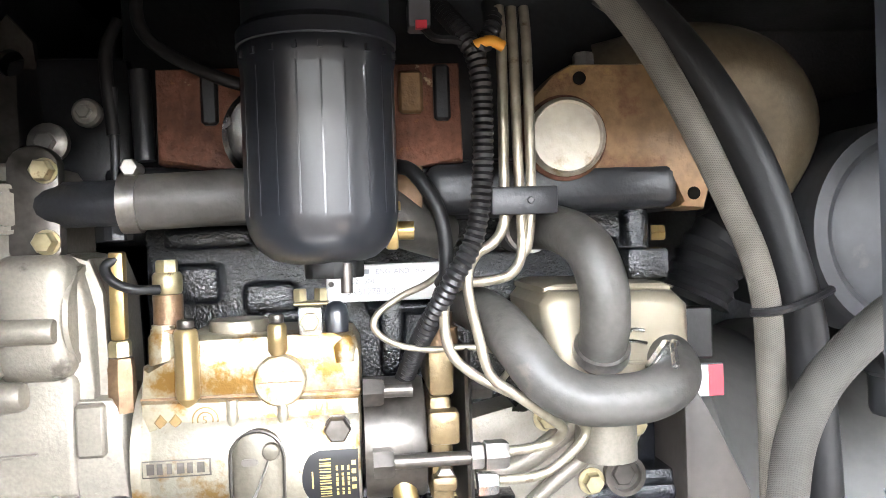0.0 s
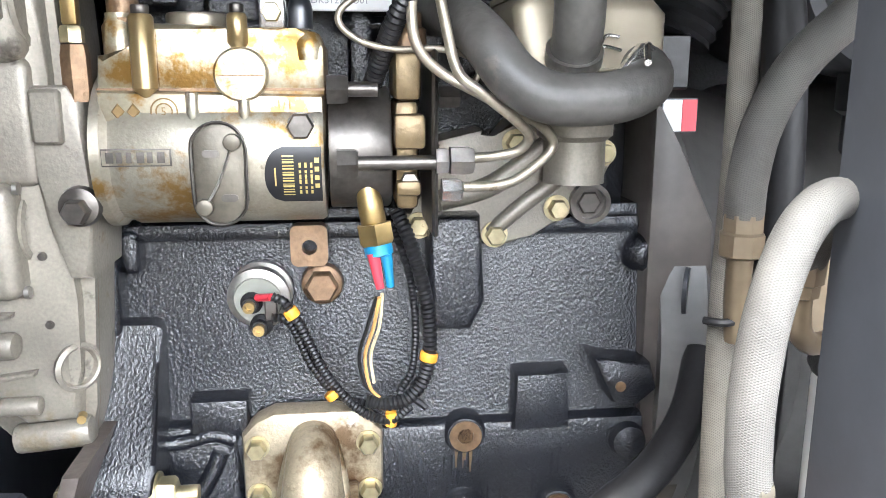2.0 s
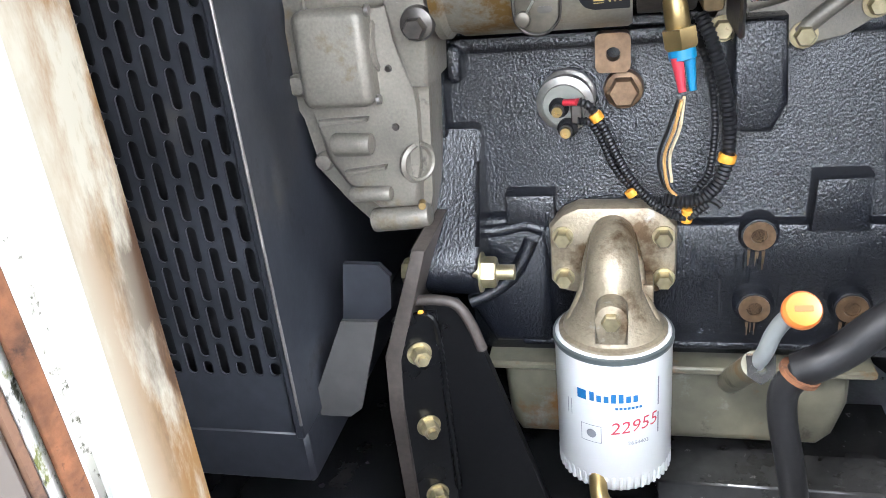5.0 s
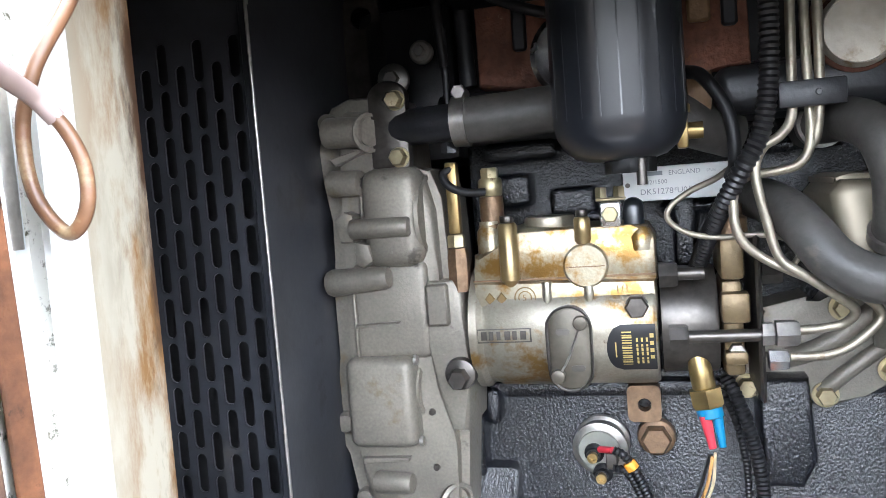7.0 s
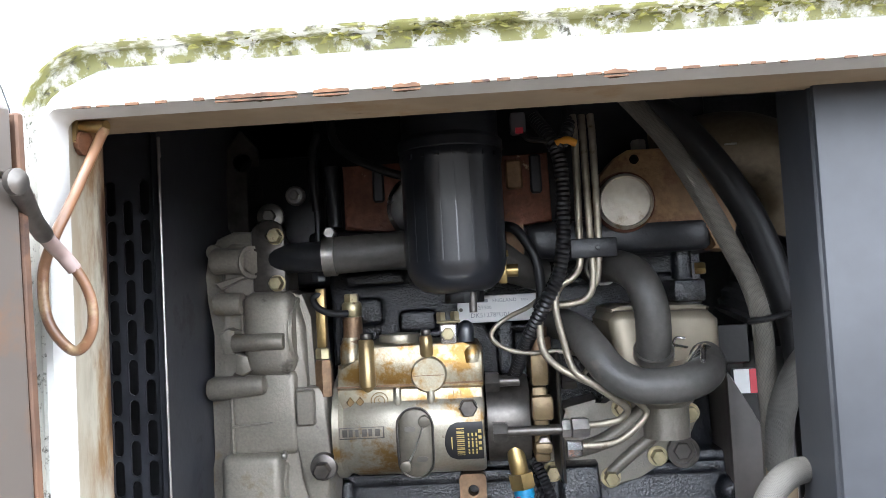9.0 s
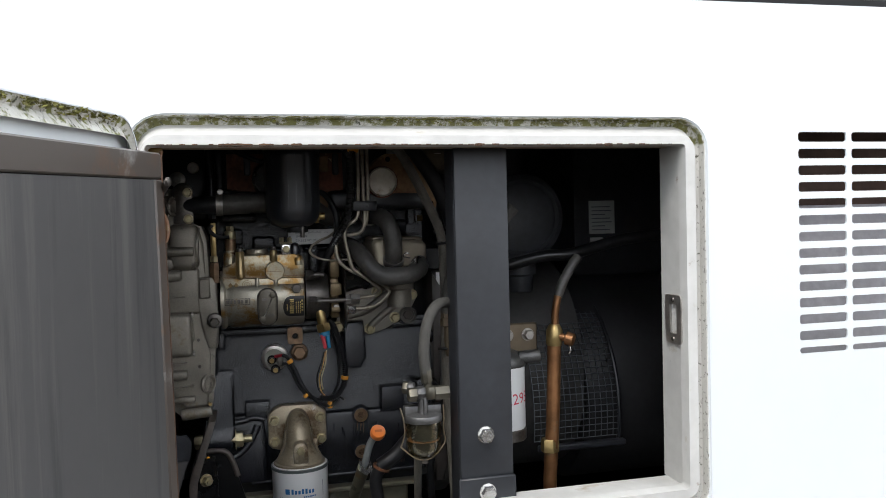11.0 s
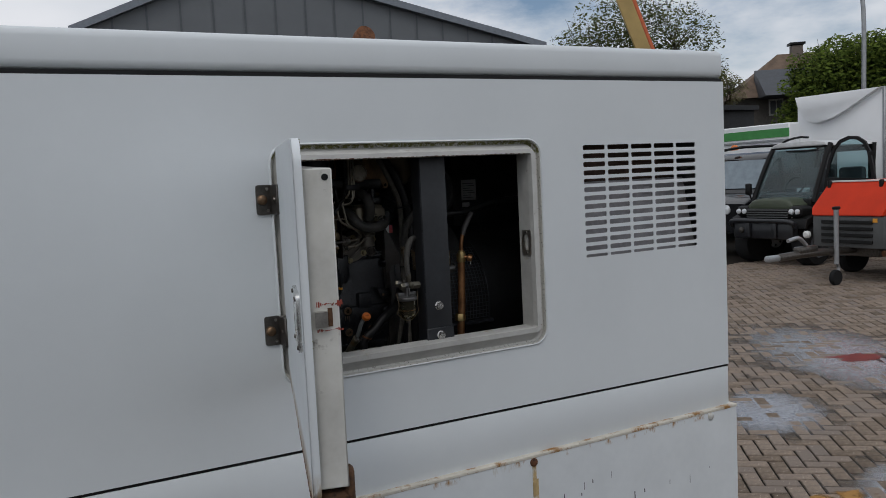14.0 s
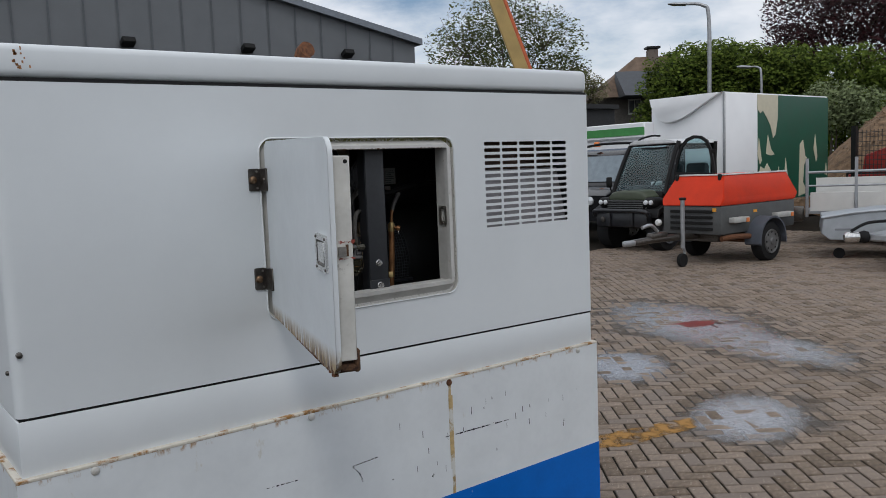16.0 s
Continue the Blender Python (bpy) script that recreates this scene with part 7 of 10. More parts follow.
part("tab", box(B(), -0.138, -0.129, 0.378, 0.381, 1.300, 1.318, 0.001, 1), STEEL_DARK, sen)

lo = thing("sender_loom", (-0.07, 0.36, 1.24), "looped black corrugated wiring with orange tape", "cable")
part("conduit", tube(B(), [(-0.130, 0.362, 1.322), (-0.122, 0.360, 1.318), (-0.113, 0.360, 1.303), (-0.105, 0.361, 1.284), (-0.095, 0.362, 1.263), (-0.080, 0.362, 1.243), (-0.065, 0.362, 1.231), (-0.050, 0.361, 1.2275), (-0.036, 0.361, 1.238)], 0.0037, 12, corr=0.0008, pitch=0.003), CONDUIT, lo)
part("conduit", tube(B(), [(-0.132, 0.366, 1.306), (-0.122, 0.366, 1.304), (-0.115, 0.367, 1.292), (-0.105, 0.367, 1.268), (-0.090, 0.367, 1.248), (-0.075, 0.367, 1.240), (-0.056, 0.366, 1.238)], 0.0034, 12, corr=0.0008, pitch=0.003), CONDUIT, lo)
part("conduit", tube(B(), [(-0.068, 0.361, 1.243), (-0.052, 0.360, 1.2405), (-0.038, 0.360, 1.2445), (-0.0275, 0.360, 1.257), (-0.0225, 0.360, 1.275), (-0.0222, 0.362, 1.300), (-0.027, 0.364, 1.330), (-0.036, 0.368, 1.360), (-0.044, 0.376, 1.378)], 0.0055, 14, corr=0.0011, pitch=0.0034), CONDUIT, lo)
part("conduit", tube(B(), [(-0.044, 0.366, 1.246), (-0.034, 0.368, 1.264), (-0.0315, 0.370, 1.30), (-0.036, 0.374, 1.335), (-0.046, 0.38, 1.365)], 0.0030, 12, corr=0.0007, pitch=0.003), CONDUIT, lo)
for p0, p1, r_ in (((-0.1195, 0.360, 1.3135), (-0.1155, 0.360, 1.3075), 0.0052), ((-0.0935, 0.363, 1.2505), (-0.0900, 0.363, 1.2455), 0.0052), ((-0.0235, 0.360, 1.272), (-0.0222, 0.360, 1.2785), 0.0066), ((-0.0505, 0.363, 1.2225), (-0.0495, 0.362, 1.2335), 0.0046)):
    part("tape", cyl(B(), p0, p1, r_, n=16, bev=0.001), ORANGE_TAPE, lo)
part("red_sleeve", cyl(B(), (-0.142, 0.374, 1.3185), (-0.131, 0.363, 1.3215), 0.0028, n=12), RED_PL, lo)
part("wire", tube(B(), [(-0.058, 0.332, 1.328), (-0.062, 0.340, 1.305), (-0.068, 0.352, 1.280), (-0.065, 0.358, 1.255), (-0.058, 0.361, 1.245)], 0.0013, 8), WIRE_TAN, lo)
part("wire", tube(B(), [(-0.060, 0.334, 1.328), (-0.066, 0.342, 1.305), (-0.072, 0.354, 1.280), (-0.069, 0.360, 1.257), (-0.060, 0.363, 1.247)], 0.0013, 8), WIRE_BLACK, lo)
part("wire", tube(B(), [(-0.056, 0.334, 1.330), (-0.058, 0.342, 1.305), (-0.064, 0.354, 1.280), (-0.062, 0.360, 1.257)], 0.0012, 8), mat("cream wire", (0.6, 0.5, 0.32), 0.5), lo)
part("strap_tail", tube(B(), [(-0.045, 0.362, 1.248), (-0.030, 0.361, 1.240), (-0.025, 0.360, 1.236)], 0.0022, 6), RUBBER_DARK, lo)

psw = thing("pressure_switch", (-0.055, 0.335, 1.33), "brass pressure switch with red and blue spade sleeves", "sensor")
AX = Vector((0.16, -0.10, -1)).normalized()
P0 = Vector((-0.0625, 0.345, 1.388))
part("body", lathe(B(), [(0.0075, -0.012), (0.0085, 0.0), (0.0085, 0.012), (0.0075, 0.014)], P0, AX, 24), BRASS, psw)
part("hexagon", hexbolt(B(), P0 + AX * 0.013, AX, 0.022, 0.014), BRASS, psw)
part("blue_band", lathe(B(), [(0.0095, 0), (0.0095, 0.007), (0.007, 0.008)], P0 + AX * 0.027, AX, 22), BLUE_PL, psw)
part("red_spade", cyl(B(), P0 + AX * 0.032 + Vector((-0.004, -0.004, 0)), P0 + AX * 0.056 + Vector((-0.0035, -0.004, 0)), 0.0045, 0.0028, 14), RED_PL, psw)
part("blue_spade", cyl(B(), P0 + AX * 0.032 + Vector((0.0045, -0.001, 0)), P0 + AX * 0.056 + Vector((0.0035, -0.001, 0)), 0.0042, 0.0026, 14), BLUE_PL, psw)

# ---------------------------------------------------------------- dipstick and breather drain
dip = thing("dipstick", (0.012, 0.28, 1.12), "orange dipstick cap on a grey tube", "dipstick")
part("cap", lathe(B(), [(0.008, 0), (0.0125, 0.001), (0.0130, 0.003), (0.0130, 0.010), (0.0115, 0.0125), (0.0105, 0.012), (0.001, 0.012)], (0.0205, 0.281, 1.1895), (0.05, -0.75, 0.66), 30), ORANGE, dip)
part("cap_mark", box(B(), -0.006, 0.006, -0.002, 0.002, 0.0, 0.0006, m=Matrix.Translation((0.0212, 0.2718, 1.1978)) @ Vector((0.05, -0.75, 0.66)).to_track_quat('Z', 'Y').to_matrix().to_4x4()), mat("dark orange", (0.45, 0.12, 0.03), 0.5), dip)
part("tube", tube(B(), [(0.020, 0.282, 1.189), (0.013, 0.287, 1.180), (0.007, 0.292, 1.165), (0.003, 0.298, 1.145), (0.0, 0.31, 1.128)], 0.0062, 16), mat("grey hose", (0.16, 0.17, 0.17), 0.5), dip)
br = part("bracket", plate(B(), [(-0.009, 1.140), (0.012, 1.140), (0.013, 1.122), (0.003, 1.114), (-0.007, 1.122)], [circle_pts(0.003, 1.127, 0.0035, 12)[::-1]], 0.302, 0.305), BRIGHT, dip)
part("guide", cyl(B(), (0.0, 0.31, 1.127), (-0.006, 0.40, 1.05), 0.011, n=20), SUMP, dip)
dr = thing("breather_hose", (0.05, 0.30, 0.96), "black rubber breather hose hanging beside the sump", "hose")
part("hose", tube(B(), [(0.190, 0.38, 1.262), (0.170, 0.352, 1.228), (0.145, 0.330, 1.206), (0.120, 0.312, 1.194), (0.096, 0.302, 1.183), (0.075, 0.300, 1.166), (0.057, 0.300, 1.148), (0.040, 0.300, 1.136), (0.028, 0.302, 1.128)], 0.0135, 20), RUBBER_DARK, dr)
part("tail", tube(B(), [(0.036, 0.300, 1.132), (0.024, 0.301, 1.120), (0.019, 0.302, 1.105), (0.021, 0.302, 1.080), (0.028, 0.300, 1.045), (0.034, 0.298, 1.010), (0.036, 0.297, 0.985)], 0.0110, 18), RUBBER_DARK, dr)
part("band", lathe(B(), [(0.0145, 0), (0.0155, 0.0), (0.0155, 0.004), (0.0145, 0.004)], (0.030, 0.301, 1.128), (-0.35, 0.1, -0.8), 24), RUST, dr)

bh = thing("oil_drain_line", (0.0, 0.27, 0.965), "black hydraulic hose with crimped brass end on the floor", "hose")
part("pipe_end", tube(B(), [(-0.120, 0.31, 1.02), (-0.117, 0.288, 1.005), (-0.100, 0.280, 0.997), (-0.088, 0.280, 0.995)], 0.0075, 16), BRASS, bh)
fer = part("ferrule", cyl(B(), (-0.088, 0.280, 0.995), (-0.052, 0.280, 0.991), 0.0125, n=24, bev=0.002), YELLOW_ZINC, bh)
for k in range(10):
    a = 2 * math.pi * k / 10
    part("crimp", box(B(), -0.082, -0.056, -0.0015, 0.0015, 0.0118, 0.0138, 0.0005, 1, m=Matrix.Translation((0, 0.280, 0.993)) @ Matrix.Rotation(a, 4, 'X')), YELLOW_ZINC, fer)
part("hose", tube(B(), [(-0.054, 0.280, 0.991), (0.016, 0.278, 0.975), (0.08, 0.274, 0.963), (0.16, 0.27, 0.955)], 0.0105, 18), RUBBER_DARK, bh)

# ---------------------------------------------------------------- braided hoses and the sediment bowl
ha = thing("braided_hose", (0.13, 0.24, 0.97), "long grimy braided fuel hose", "hose", "fuel hoses")
part("hose", tube(B(), [(0.030, 0.235, 1.705), (0.050, 0.232, 1.680), (0.066, 0.230, 1.658), (0.083, 0.230, 1.628), (0.098, 0.230, 1.598), (0.113, 0.232, 1.567), (0.125, 0.234, 1.540), (0.132, 0.236, 1.510), (0.134, 0.238, 1.46), (0.135, 0.240, 1.41), (0.134, 0.240, 1.34), (0.136, 0.240, 1.236), (0.141, 0.240, 1.15), (0.145, 0.245, 1.05), (0.14, 0.25, 0.97)], 0.0078, 18, 10), BRAID_DARK, ha)
part("ferrule", cyl(B(), (0.142, 0.249, 1.0), (0.14, 0.25, 0.965), 0.0115, n=18, bev=0.001), TAN_METAL, ha)
hb = thing("black_hose", (0.18, 0.28, 0.97), "smooth black rubber hose", "hose")
part("hose", tube(B(), [(0.060, 0.275, 1.70), (0.087, 0.268, 1.676), (0.115, 0.262, 1.637), (0.140, 0.260, 1.590), (0.156, 0.260, 1.541), (0.167, 0.260, 1.494), (0.173, 0.260, 1.416), (0.175, 0.262, 1.32), (0.178, 0.27, 1.22), (0.185, 0.29, 1.10), (0.19, 0.30, 0.97)], 0.0125, 20, 10), RUBBER_DARK, hb)
part("clip_band", lathe(B(), [(0.0125, 0), (0.0140, 0), (0.0140, 0.009), (0.0125, 0.009)], (0.188, 0.296, 1.03), (0.05, 0.1, -1), 24), STEEL, hb)
for p, rx in (((0.1335, 0.237, 1.5135), 8), ((0.1335, 0.240, 1.338), -8)):
    tie = solo("cable_tie", tube(B(), [(p[0] - 0.012, p[1] - 0.004, p[2] - 0.002), (p[0] - 0.004, p[1] - 0.0125, p[2] - 0.001), (p[0] + 0.008, p[1] - 0.011, p[2] + 0.001), (p[0] + 0.030 if rx > 0 else p[0] + 0.012, p[1] + 0.004, p[2] + 0.004), (p[0] + 0.046 if rx > 0 else p[0] + 0.016, p[1] + 0.016, p[2] + 0.007)], 0.0024, 8), RUBBER_DARK, "black plastic cable tie round the hoses", "tie", "cable ties")
hc = thing("bowl_feed_hose", (0.14, 0.22, 1.33), "pale braided fuel hose with swaged end", "hose")
part("hose", tube(B(), [(0.2412, 0.1854, 1.57), (0.2082, 0.1986, 1.5304), (0.1804, 0.2118, 1.5054), (0.154, 0.2184, 1.4776), (0.1395, 0.2224, 1.4473), (0.1349, 0.225, 1.4182), (0.1349, 0.2264, 1.3971)], 0.0106, 18, 10), BRAID, hc)
part("swage", lathe(B(), [(0.0104, 0), (0.0124, 0.0015), (0.0124, 0.013), (0.0110, 0.0145), (0.0110, 0.024)], (0.1349, 0.2264, 1.3747), (0, 0, 1), 8), TAN_METAL, hc)
part("tail", tube(B(), [(0.1349, 0.2264, 1.376), (0.1356, 0.2277, 1.3549), (0.1395, 0.233, 1.3258)], 0.0072, 14), TAN_METAL, hc)
hd = thing("bowl_outlet_hose", (0.06, 0.07, 1.31), "pale braided fuel hose with tan swaged end", "hose")
part("hose", tube(B(), [(0.1345, 0.163, 1.386), (0.1340, 0.155, 1.398), (0.1265, 0.132, 1.412), (0.1130, 0.108, 1.4235), (0.100, 0.092, 1.4285), (0.086, 0.080, 1.4275), (0.0755, 0.073, 1.4205), (0.0675, 0.068, 1.408), (0.0612, 0.064, 1.390), (0.0580, 0.062, 1.366), (0.0585, 0.062, 1.344), (0.060, 0.062, 1.331)], 0.0080, 20, 10), BRAID, hd)
part("swage", lathe(B(), [(0.0070, 0), (0.0080, 0.001), (0.0084, 0.003), (0.0084, 0.018), (0.0080, 0.0195)], (0.0615, 0.062, 1.3165), (-0.08, 0, 1), 8), FITTING, hd)
part("stem", cyl(B(), (0.062, 0.062, 1.3205), (0.0625, 0.062, 1.308), 0.0062, n=18), FITTING, hd)

bowl = thing("sediment_bowl", (0.056, 0.065, 1.205), "clear fuel sediment bowl with alloy head and wire bail", "filter")
BX, BY = 0.0548, 0.065
hd2 = part("head", lathe(B(), [(0.020, 0), (0.0268, 0.0), (0.0277, 0.0012), (0.0277, 0.0082), (0.0265, 0.0098), (0.010, 0.0135)], (BX, BY, 1.262), (0, 0, 1), 44), DULL_ALU, bowl, "grey cast alloy bowl head")
part("web", box(B(), BX - 0.0022, BX + 0.0022, BY - 0.019, BY + 0.004, 1.271, 1.297, 0.0015, 2), DULL_ALU, hd2)
part("web_column", lathe(B(), [(0.0085, 0), (0.0070, 0.008), (0.0075, 0.026)], (BX - 0.001, BY - 0.005, 1.272), (0, 0, 1), 20), DULL_ALU, hd2)
part("ball", lathe(B(), [(0.0001, -0.0105), (0.0075, -0.0075), (0.0105, 0), (0.0075, 0.0075), (0.0001, 0.0105)], (0.0505, 0.060, 1.3035), (0, 0, 1), 28), DULL_ALU, hd2)
part("ball", lathe(B(), [(0.0001, -0.0115), (0.0080, -0.0085), (0.0110, 0), (0.0080, 0.0085), (0.0001, 0.0115)], (0.0655, 0.060, 1.3030), (0, 0, 1), 28), FITTING, hd2)
part("banjo_nut", hexbolt(B(), (0.0435, 0.057, 1.3020), (-1, -0.05, 0), 0.0185, 0.0115), FITTING, hd2)
part("outlet_nut", hexbolt(B(), (0.0715, 0.060, 1.3020), (1, 0, 0), 0.0185, 0.0215), FITTING, hd2)
part("cross_bar", box(B(), BX - 0.0272, BX + 0.0272, BY - 0.004, BY + 0.012, 1.271, 1.2845, 0.0022, 2), DULL_ALU, hd2)
part("side_elbow", lathe(B(), [(0.007, 0), (0.0095, 0.003), (0.0095, 0.010), (0.007, 0.013)], (0.046, 0.074, 1.3065), (-0.75, 0.35, 0.1), 22), DULL_ALU, hd2)
bolt(hd2, (0.0365, 0.0785, 1.308), (-0.75, 0.35, 0.1), FITTING, 0.016, 0.008)
gl = part("glass_bowl", lathe(B(), [(0.0005, 0), (0.010, 0.0004), (0.0165, 0.0025), (0.0215, 0.0075), (0.0245, 0.0140), (0.0258, 0.022), (0.0260, 0.054), (0.0245, 0.0545), (0.0243, 0.022), (0.0228, 0.0145), (0.0200, 0.0095), (0.015, 0.005), (0.0005, 0.0025)], (BX, BY, 1.208), (0, 0, 1), 44), BOWL_GLASS, bowl, "clear glass bowl")
gl.visible_shadow = False
part("fuel_line", lathe(B(), [(0.0232, 0), (0.0237, 0.0004), (0.0232, 0.0010), (0.0228, 0.0004)], (BX, BY, 1.2345), (0, 0, 1), 44), mat("amber line", (0.11, 0.045, 0.006), 0.3), gl)
part("fuel", lathe(B(), [(0.0005, 0), (0.013, 0.0012), (0.0190, 0.0065), (0.0222, 0.0125), (0.0236, 0.020), (0.0236, 0.0500), (0.0005, 0.0500)], (BX, BY, 1.2112), (0, 0, 1), 40), FUEL, gl, "cloudy amber fuel")
# added inner cylinder; its blue-grey colour paints the reflection seen in the glass
part("core_tube", lathe(B(), [(0.012, 0), (0.0165, 0.002), (0.0190, 0.008), (0.0195, 0.016), (0.0195, 0.044), (0.012, 0.044)], (BX + 0.0015, BY, 1.2145), (0, 0, 1), 36), mat("blue-grey painted glass reflection", (0.013, 0.018, 0.024), 0.12, var=0.12, scale=20, bump=0, spec=0.9), gl)
bail = part("bail", tube(B(), [(BX - 0.0345, BY - 0.006, 1.284), (BX - 0.0300, BY - 0.007, 1.266), (BX - 0.0290, BY - 0.007, 1.246), (BX - 0.0335, BY - 0.006, 1.230), (BX - 0.0330, BY - 0.006, 1.226), (BX - 0.0120, BY - 0.005, 1.2085), (BX + 0.010, BY - 0.005, 1.2075), (BX + 0.0300, BY - 0.006, 1.2290), (BX + 0.0285, BY - 0.007, 1.246), (BX + 0.0290, BY - 0.007, 1.266), (BX + 0.0290, BY - 0.006, 1.284)], 0.0011, 8, 3), TAN_METAL, bowl, "bent wire bail")
part("thumb_nut", cyl(B(), (BX, BY, 1.2075), (BX, BY, 1.200), 0.006, n=16), STEEL_DARK, bail)
lwa = solo("bowl_lead", tube(B(), [(0.052, 0.095, 1.205), (0.058, 0.13, 1.15), (0.070, 0.19, 1.05), (0.082, 0.25, 0.97)], 0.0060, 14), BRAID_DARK, "dark braided hose hanging behind the bowl", "hose", "fuel hoses")
lwb = solo("bowl_lead", tube(B(), [(0.070, 0.10, 1.215), (0.078, 0.13, 1.15), (0.092, 0.18, 1.06), (0.105, 0.24, 0.97)], 0.0058, 14), RUBBER_DARK, "black hose hanging behind the bowl", "hose", "fuel hoses")

# ---------------------------------------------------------------- right compartment: bell housing, alternator, second filter, drain cock
bell = thing("bell_housing", (0.25, 0.55, 0.95), "dull black flywheel housing and alternator end", "generator")
BELL_GREY = mat("dusty grey casting", (0.070, 0.068, 0.065), 0.5, var=0.25, scale=8, bump=0.15, spots=((0.07, 0.065, 0.06), 0.3, 6, 0.6))
BELLM = mat("dusty dark grey casting", (0.032, 0.034, 0.038), 0.5, var=0.3, scale=10, bump=0.15, spots=((0.10, 0.095, 0.085), 0.25, 7, 0.7))
part("rear_plate", prism(B(), [(0.148, 1.46), (0.168, 1.42), (0.20, 1.36), (0.205, 1.25), (0.190, 1.16), (0.165, 1.06), (0.148, 1.06)], 0.395, 0.60, 'y', 0.006, 2), mat("brown smeared plate", (0.05, 0.043, 0.038), 0.4, var=0.3, bump=0.1), bell)
part("bell", lathe(B(), [(0.255, 0), (0.262, 0.01), (0.262, 0.035), (0.235, 0.06), (0.215, 0.14), (0.225, 0.16), (0.225, 0.30)], (0.160, 0.64, 1.235), (1, 0, 0), 56), BELL_GREY, bell)
part("access_disc", lathe(B(), [(0.016, 0), (0.015, 0.003), (0.001, 0.003)], (0.178, 0.392, 1.308), (0.85, -0.5, 0), 24, 1.2), BLACK_SAT, bell)
ac = thing("air_cleaner", (0.38, 0.47, 1.46), "large matt black round air cleaner", "air filter")
part("drum", lathe(B(), [(0.075, -0.22), (0.079, -0.065), (0.084, -0.06), (0.084, -0.006), (0.079, 0)], (0.325, 0.387, 1.552), (0, -1, 0), 56), BELLM, ac)
part("lid", lathe(B(), [(0.084, 0), (0.081, 0.008), (0.072, 0.011), (0.066, 0.006), (0.060, 0.009), (0.001, 0.012)], (0.325, 0.387, 1.552), (0, -1, 0), 56), BELLM, ac)
part("neck", lathe(B(), [(0.022, 0), (0.024, 0.004), (0.024, 0.03), (0.030, 0.034), (0.030, 0.062)], (0.325, 0.40, 1.410), (0, 0, 1), 28), BELLM, ac)
part("bracket", box(B(), 0.12, 0.175, 0.40, 0.405, 1.46, 1.50, 0.002, 1), GUSSET, ac)
part("corrugated_duct", tube(B(), [(0.255, 0.47, 1.56), (0.215, 0.47, 1.545), (0.19, 0.47, 1.50)], 0.030, 22, corr=0.003, pitch=0.010), RUBBER_DARK, ac)

alt = thing("alternator", (0.45, 0.55, 0.95), "black alternator with wire mesh guard", "generator")
part("frame", lathe(B(), [(0.215, 0), (0.222, 0.01), (0.222, 0.42), (0.20, 0.45)], (0.46, 0.62, 1.20), (1, 0, 0), 48), mat("alternator black", (0.022, 0.022, 0.024), 0.55, var=0.3, bump=0.1), alt)
part("terminal_box", box(B(), 0.525, 0.95, 0.6025, 0.90, 1.415, 1.72, 0.004, 2), BLACK_DUSTY, alt)
GUARD = mat("mesh wire", (0.13, 0.14, 0.155), 0.45, 0.5)
def on_guard(i, a):
    return (0.335 + i, 0.60 - 0.235 * math.cos(radians(a)), 1.165 + 0.235 * math.sin(radians(a)))
gw = part("guard_rim", tube(B(), [on_guard(0.175, a) for a in range(-12, 66, 8)], 0.004, 8, 3), BLACK_SAT, alt)
for i in range(15):
    part("mesh_wire", tube(B(), [on_guard(i * 0.0125, a) for a in range(-10, 66, 9)], 0.0011, 5, 2), GUARD, alt)
for a in range(-10, 66, 3):
    part("mesh_wire", tube(B(), [on_guard(0.0, a), on_guard(0.09, a), on_guard(0.175, a)], 0.0011, 5, 1), GUARD, alt)
part("guard_foot", box(B(), 0.34, 0.52, 0.355, 0.37, 1.105, 1.118, 0.003, 1), BLACK_DUSTY, alt)

stk = thing("warning_sticker", (0.184, 0.42, 1.425), "small white sticker with a red end on the housing", "sticker")
part("white_field", box(B(), 0.163, 0.178, 0.4185, 0.4203, 1.428, 1.452), LABEL_WHITE, stk)
part("red_field", box(B(), 0.1785, 0.190, 0.4185, 0.4203, 1.428, 1.452), RED_PL, stk)
part("backing", box(B(), 0.162, 0.191, 0.4205, 0.424, 1.427, 1.453), BLACK_DUSTY, stk)

f2 = thing("second_filter", (0.25, 0.215, 1.16), "white spin-on fuel filter with red print behind the post", "filter")
part("can", lathe(B(), [(0.030, 0), (0.036, 0.002), (0.0385, 0.008), (0.0385, 0.105), (0.037, 0.110)], (0.226, 0.222, 1.195), (0, 0, 1), 44), FILTER_WHITE, f2)
part("base_ring", lathe(B(), [(0.0375, 0), (0.0395, 0.002), (0.0395, 0.018), (0.037, 0.020)], (0.226, 0.222, 1.180), (0, 0, 1), 44), STEEL_DARK, f2)
part("lid", lathe(B(), [(0.040, 0), (0.0415, 0.003), (0.040, 0.012), (0.030, 0.022), (0.020, 0.026)], (0.226, 0.222, 1.304), (0, 0, 1), 40), DULL_ALU, f2)
part("port", cyl(B(), (0.25, 0.205, 1.318), (0.286, 0.20, 1.320), 0.011, n=22, bev=0.002), DULL_ALU, f2)
br2 = part("bracket", box(B(), 0.165, 0.295, 0.232, 0.240, 1.322, 1.372, 0.003, 1), TAN_METAL, f2)
for bx in (0.240, 0.277):
    bolt(br2, (bx, 0.232, 1.352), (0, -1, 0), STEEL, 0.015, 0.010, 0.011)
